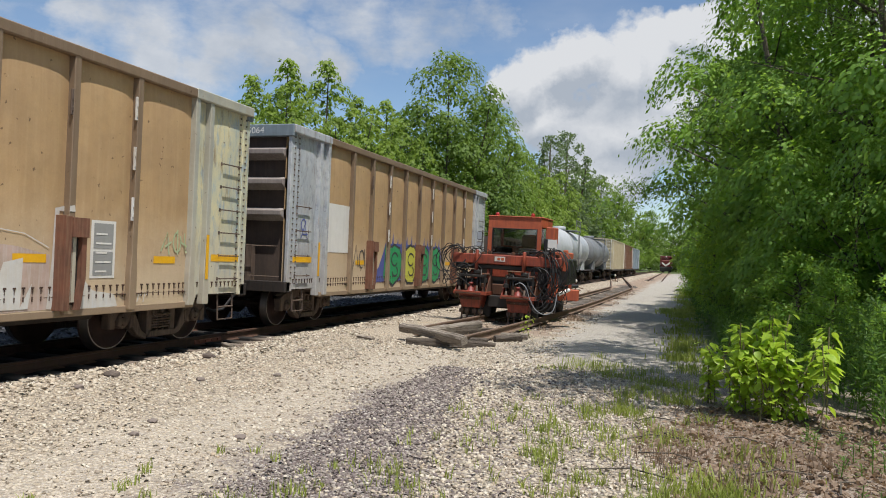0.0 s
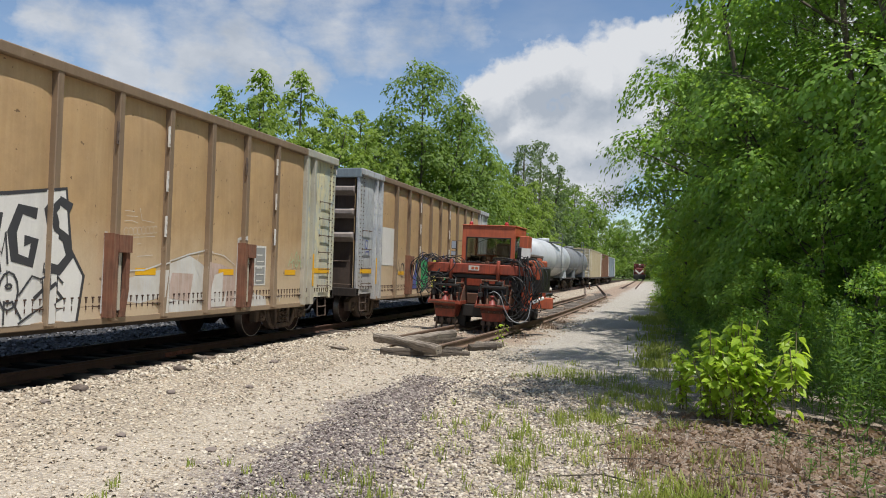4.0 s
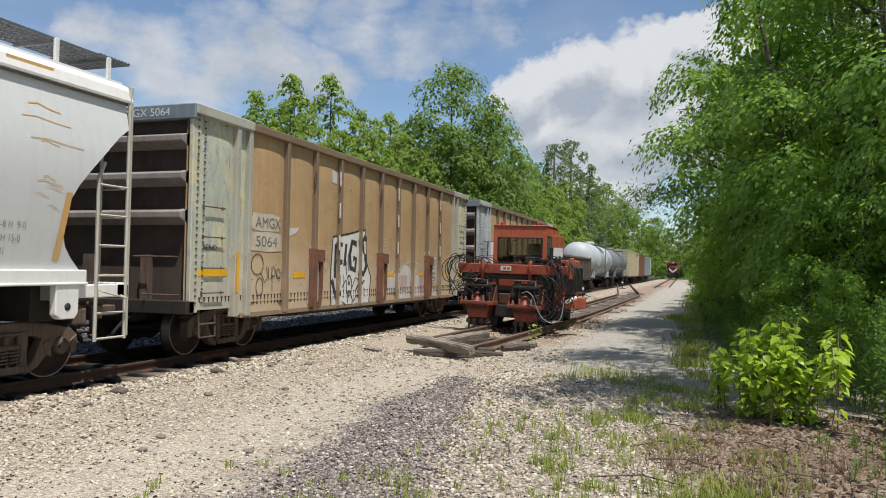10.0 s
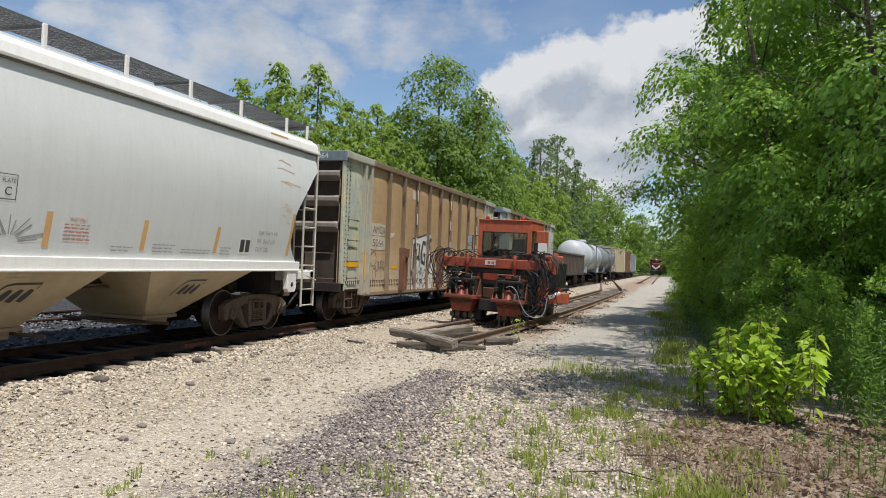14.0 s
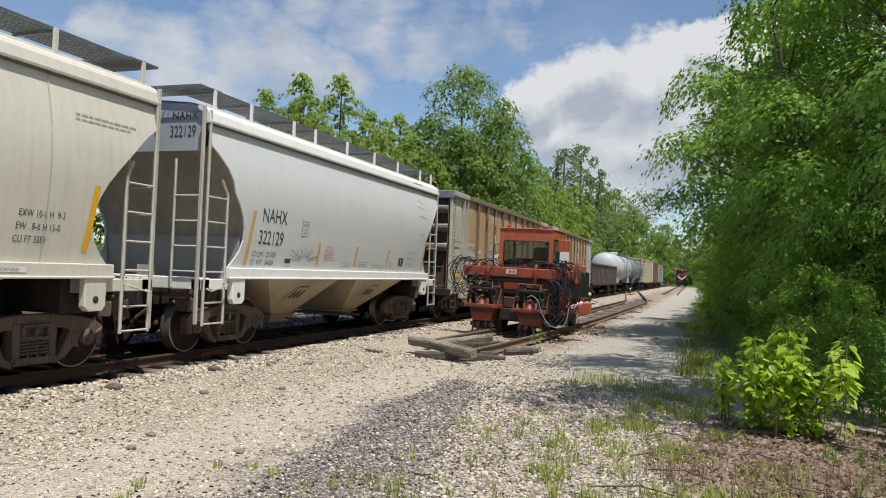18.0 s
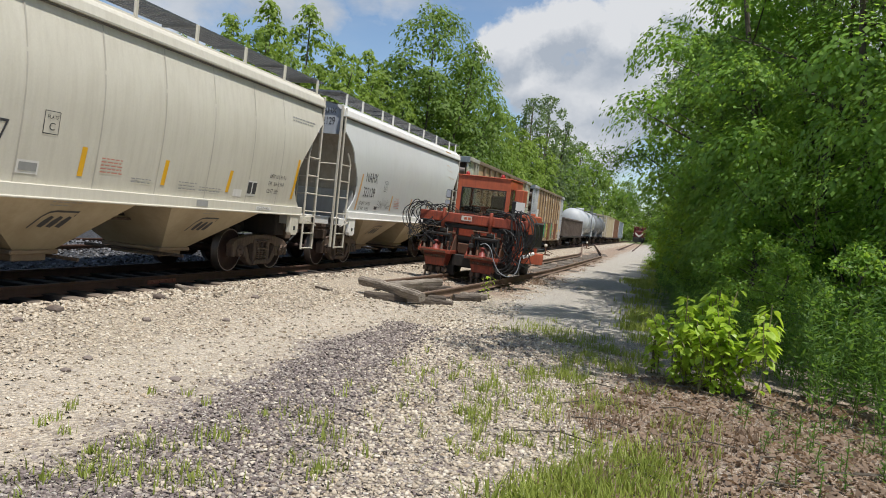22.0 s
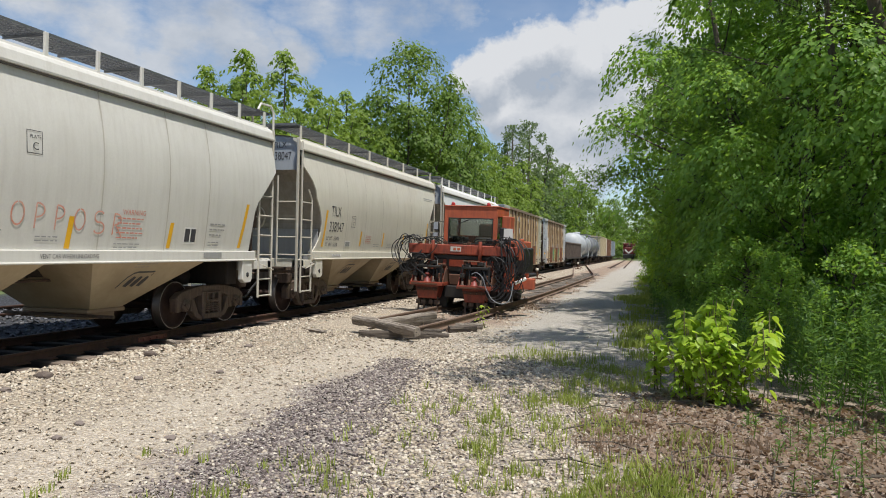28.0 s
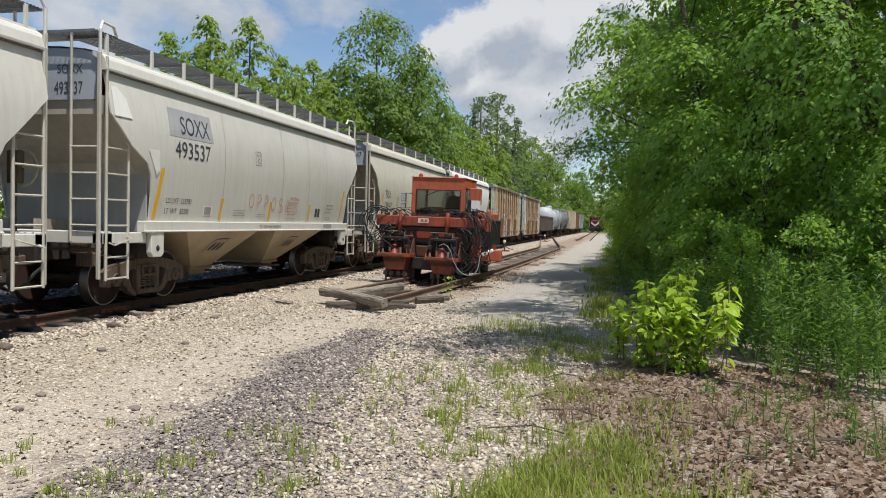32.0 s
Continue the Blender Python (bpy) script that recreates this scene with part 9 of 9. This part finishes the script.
# -- sapling with large lime leaves --
def big_leaf():
    """One heart-shaped leaf, 1 long, folded and drooping."""
    half = [(0.0, 0.0), (0.10, 0.24), (0.30, 0.36), (0.55, 0.32), (0.80, 0.16), (1.0, 0.0)]
    bm = bmesh.new()
    mid = [bm.verts.new((u, 0, -0.22 * u * u)) for u, _ in half]
    for s in (1, -1):
        rim = [mid[0]] + [bm.verts.new((u - 0.04, s * w, 0.10 * w - 0.22 * u * u)) for u, w in half[1:-1]] + [mid[-1]]
        for k in range(len(half) - 1):
            vs = [mid[k], mid[k + 1], rim[k + 1], rim[k]]
            bm.faces.new([v for i, v in enumerate(vs) if v not in vs[:i]])
    return mesh_of("leaf", fixed(bm, True), (LEAF_LIME,))


BIG_LEAF = big_leaf()


def sapling(x, y, height, stems, spread_r, leaves, seed, name="sapling", label="", size=(0.13, 0.24)):
    r = random.Random(seed)
    e = tagged(new(name), label, "sapling", "bright saplings")
    e.matrix_basis = pose(x, y, float(lie(x, y)))
    tips = []
    for k in range(stems):
        ang, reach = r.uniform(0, math.tau), spread_r * r.uniform(0.2, 1.0)
        h = height * r.uniform(0.6, 1.0)
        pts = [(0.1 * math.cos(ang), 0.1 * math.sin(ang), 0), (0.3 * reach * math.cos(ang), 0.3 * reach * math.sin(ang), h * 0.45), (reach * math.cos(ang) * 0.8, reach * math.sin(ang) * 0.8, h * 0.8), (reach * math.cos(ang), reach * math.sin(ang), h)]
        part("stem", tubes([pts], 0.007, 5), GREEN_STEM, e)
        tips.append(pts)
    for k in range(leaves):
        pts = r.choice(tips)
        f = r.uniform(0.16, 3.0) if stems > 1 else r.uniform(1.3, 3.0)
        i = min(2, int(f))
        p = Vector(pts[i]).lerp(Vector(pts[i + 1]), f - i)
        ang = r.uniform(0, math.tau)
        s = r.uniform(*size) * (1.0 if f > 1 else 0.8)
        ob = new("leaf", BIG_LEAF)
        ob.parent = e
        ob.matrix_basis = Matrix.Translation(p + Vector((math.cos(ang), math.sin(ang), 0.3)) * (0.06 if stems > 1 else 0.11)) @ Euler((r.uniform(-0.4, 0.4), r.uniform(-0.15, 0.85), ang)).to_matrix().to_4x4() @ Matrix.Scale(s, 4)
    return e


LIME_LABEL = "bushy bright lime sapling with large heart-shaped leaves"
sapling(0.50, 9.95, 1.12, 11, 0.46, 400, 1, label=LIME_LABEL, size=(0.07, 0.15))
sapling(1.02, 9.70, 1.10, 11, 0.44, 380, 2, label=LIME_LABEL, size=(0.07, 0.15))
sapling(0.78, 9.62, 0.85, 9, 0.42, 190, 7, label=LIME_LABEL, size=(0.07, 0.14))
sapling(0.80, 10.3, 1.26, 9, 0.40, 260, 6, label=LIME_LABEL, size=(0.08, 0.17))
sapling(1.34, 9.35, 1.50, 2, 0.14, 34, 3, label="tall single-stemmed lime sapling with broad leaves", size=(0.10, 0.19))
sapling(0.15, 10.5, 0.95, 6, 0.34, 150, 4, label="small bright lime sapling at the lane edge", size=(0.07, 0.15))
sapling(-3.62, 17.35, 0.55, 3, 0.14, 22, 5, label="small yellow-green weed growing at the rail end", size=(0.07, 0.13))


# -- tall weeds, grass, litter --
def weed_patch(name, spots, height, label, mat, leaf=0.10, per=36, category="weeds"):
    """Upright leafy stalks: narrow leaves set all the way up each stalk."""
    centres, ways, stalk_v, stalk_f = [], [], [], []
    for x, y in spots:
        h = height * RNG.uniform(0.55, 1.15)
        lean = RNG.normal(0, 0.10, 2)
        z0 = float(lie(x, y))
        f = np.linspace(0.12, 1, per)
        ang = np.arange(per) * 2.4 + RNG.uniform(0, 6)
        reach = leaf * 0.55 * (1.15 - 0.7 * f)
        centres.append(np.stack([x + lean[0] * f * h + np.cos(ang) * reach, y + lean[1] * f * h + np.sin(ang) * reach, z0 + f * h], -1))
        ways.append(np.stack([np.cos(ang), np.sin(ang), 0.3 + 0 * ang], -1))
        b = len(stalk_v)
        stalk_v += [(x - 0.006, y, z0), (x + 0.006, y, z0), (x + lean[0] * h + 0.003, y + lean[1] * h, z0 + h), (x + lean[0] * h - 0.003, y + lean[1] * h, z0 + h)]
        stalk_f.append((b, b + 1, b + 2, b + 3))
    c, w = np.concatenate(centres), np.concatenate(ways)
    n = len(c)
    me = leaf_mesh(name, c, w * 2.2, leaf * RNG.uniform(0.6, 1.25, n), leaf * 0.17 * RNG.uniform(0.7, 1.4, n), mat, -0.15)
    tagged(new(name, me), label, category, kind="stuff")
    tagged(new(name + "_stalks", fast_mesh(name + "_stalks", np.array(stalk_v), np.array(stalk_f), mat)), "thin green stalks of tall weeds", category, kind="stuff")


weed_patch("tall_weeds", np.stack([RNG.uniform(1.7, 4.0, 120), RNG.uniform(8.7, 11.6, 120)], -1), 1.3, "tall leafy green weeds beside the saplings", WEED, 0.15, 56)
weed_patch("verge_weeds", np.stack([RNG.uniform(0.55, 1.8, 190), RNG.uniform(10.6, 22, 190)], -1), 0.8, "knee-high green weeds along the lane edge", WEED, 0.12, 34)
weed_patch("low_weeds", np.stack([RNG.uniform(1.0, 3.4, 90), RNG.uniform(6.2, 8.9, 90)], -1), 0.2, "low green weeds over leaf litter", WEED, 0.08, 12)
weed_patch("far_verge_weeds", np.stack([RNG.uniform(0.1, 1.0, 160), RNG.uniform(22, 60, 160)], -1), 0.7, "green weeds along the far lane edge", WEED, 0.16, 18)


def grass(name, clumps, label, blades=60, tall=0.16, mat=None, wide=0.006):
    """Tufts of bent blades; clumps are (x, y, radius, how thick)."""
    v, f = [], []
    for x, y, r, thick in clumps:
        n = int(blades * thick)
        px, py = x + RNG.normal(0, r * 0.5, n), y + RNG.normal(0, r * 0.5, n)
        h = tall * RNG.uniform(0.4, 1.2, n)
        ang, lean = RNG.uniform(0, math.tau, n), RNG.uniform(0.1, 0.75, n)
        dx, dy = np.cos(ang), np.sin(ang)
        z = lie(px, py)
        w = wide * RNG.uniform(0.6, 1.4, n)
        rows = []
        for g, k in ((0.0, 1.0), (0.55, 0.8), (1.0, 0.12)):
            ox, oy = px + dx * lean * h * g * g, py + dy * lean * h * g * g
            zz = z + h * g * (1 - 0.25 * lean * g)
            rows += [np.stack([ox - dy * w * k, oy + dx * w * k, zz], -1), np.stack([ox + dy * w * k, oy - dx * w * k, zz], -1)]
        base = sum(len(q) for q in v)
        v.append(np.stack(rows, 1).reshape(-1, 3))
        i = base + np.arange(n)[:, None] * 6
        f.append(np.concatenate([i + np.array([0, 1, 3, 2]), i + np.array([2, 3, 5, 4])]))
    me = fast_mesh(name, np.concatenate(v), np.concatenate(f), mat or GRASS)
    tagged(new(name, me), label, "grass", kind="stuff")


tufts = [(RNG.normal(-0.1, 0.35), RNG.uniform(4.9, 6.6), RNG.uniform(0.2, 0.42), RNG.uniform(0.6, 1.7)) for _ in range(34)]
tufts += [(RNG.uniform(-0.5, 0.6), RNG.uniform(6.6, 8.3), 0.34, 0.8) for _ in range(7)]
tufts += [(RNG.uniform(-0.9, 0.3), RNG.uniform(9.2, 14), 0.22, 0.7) for _ in range(26)]
grass("bright_grass", tufts, "bright yellow-green grass on the lane edge", 70, 0.14, GRASS_LIT)
tufts = [(RNG.uniform(-2.7, -1.5), RNG.uniform(5.2, 10.0), 0.06, 0.14) for _ in range(50)]
tufts += [(RNG.normal(-1.05, 0.35), RNG.uniform(5.8, 9.8), RNG.uniform(0.04, 0.12), RNG.uniform(0.1, 0.4)) for _ in range(64)]
tufts += [(RNG.uniform(-2.2, -1.0), RNG.uniform(12.2, 13.8), 0.3, 0.8) for _ in range(14)]
grass("lane_grass", tufts, "thin green grass tufts growing through the gravel", 60, 0.13, GRASS_LIT, 0.005)
tufts = [(RNG.uniform(-4.4, -2.0), RNG.uniform(3.6, 6.2), 0.06, 0.2) for _ in range(26)] + [(-4.45, 4.42, 0.05, 0.5), (-3.35, 4.55, 0.06, 0.6)]
clump_spots = [(-2.95, 4.26), (-2.79, 4.41), (-3.13, 4.3), (-2.85, 5.2), (-2.5, 4.4), (-1.88, 4.89), (-2.6, 6.09), (-2.13, 5.56), (-3.42, 3.96), (-3.14, 4.87), (-1.35, 7.2), (-1.64, 14.7), (-0.74, 11.3), (-0.8, 7.4), (-1.41, 8.3), (-0.36, 8.5)]
grass("gravel_tufts", [(x, y, RNG.uniform(0.14, 0.34), RNG.uniform(0.5, 1.3)) for x, y in clump_spots], "yellow-green grass clumps standing in the gravel", 60, 0.11, GRASS_LIT, 0.005)
grass_dry = [(RNG.uniform(-0.5, 1.1), RNG.uniform(5.0, 8.2), 0.3, 0.5) for _ in range(26)]
grass("dry_grass", grass_dry, "dry straw-coloured blades among the grass", 60, 0.14, DRY, 0.004)
grass("gravel_weeds", tufts, "scattered weeds and grass in the near gravel", 60, 0.085, GRASS_LIT, 0.005)
tufts = [(RNG.normal(-0.1, 0.22), RNG.uniform(14, 60), 0.35, 1.0) for _ in range(90)]
tufts += [(RNG.uniform(-0.9, 0.1), y, 0.4, 1.2) for y in RNG.uniform(27, 33, 20)]
grass("verge_grass", tufts, "green grass strip beside the lane", 60, 0.16, GRASS_LIT, 0.012)
tufts = [(siding_line(y)[0] + RNG.choice([-1.2, 0.0, 1.15]) + RNG.normal(0, 0.2), y, 0.2, 0.6) for y in RNG.uniform(16, 50, 46)]
grass("siding_weeds", tufts, "dry tufts along the siding rails", 50, 0.16, DRY)

n = 9000
px, py = RNG.uniform(-0.6, 2.6, n), RNG.uniform(5.6, 10.2, n)
keep = px > -0.35 + 0.35 * np.sin(py * 2.1) + RNG.normal(0, 0.2, n)
px, py = px[keep], py[keep]
litter = np.stack([px, py, lie(px, py) + RNG.uniform(0.005, 0.03, len(px))], -1)
way_out = RNG.normal(size=(len(px), 3)) * np.array([1, 1, 0.15])
size = RNG.uniform(0.03, 0.095, len(px))
tagged(new("leaf_litter", leaf_mesh("leaf_litter", litter, way_out, size, size * 0.6, DRY, 0.0)), "brown dead leaves under the saplings", "leaf litter", kind="stuff")
for k in range(26):
    x, y, a = RNG.uniform(-0.6, 1.6), RNG.uniform(6.2, 9.8), RNG.uniform(0, 6)
    l = RNG.uniform(0.3, 0.8)
    z = float(lie(x, y)) + 0.02
    twig = part("twig", tubes([[(x, y, z), (x + math.cos(a) * l * 0.5, y + math.sin(a) * l * 0.5, z + 0.03), (x + math.cos(a + 0.3) * l, y + math.sin(a + 0.3) * l, z + 0.01)]], 0.007, 5), BARK)
    tagged(twig, "dry brown twig lying on leaf litter", "twig", "fallen twigs")


# ---- what moves ----
def motions():
    """The whole train runs away along its track; the axles of the nearer cars turn with it."""
    times = [float(t) for t in range(0, 33)]
    for thing, middle in MOVERS:
        rows = []
        for t in times:
            y = middle + rolled(t)
            x, turn = bend(y)
            rows.append((t, pose(x, y, RAIL_Z, 0, 0, turn)))
        walk(thing, rows)
    for axle, y in WHEELS:
        rows = [(t, pose(0, y, WHEEL_R, math.degrees(-rolled(t) / WHEEL_R))) for t in [0.3 * k for k in range(107)] + [32.0]]
        walk(axle, rows)


motions()
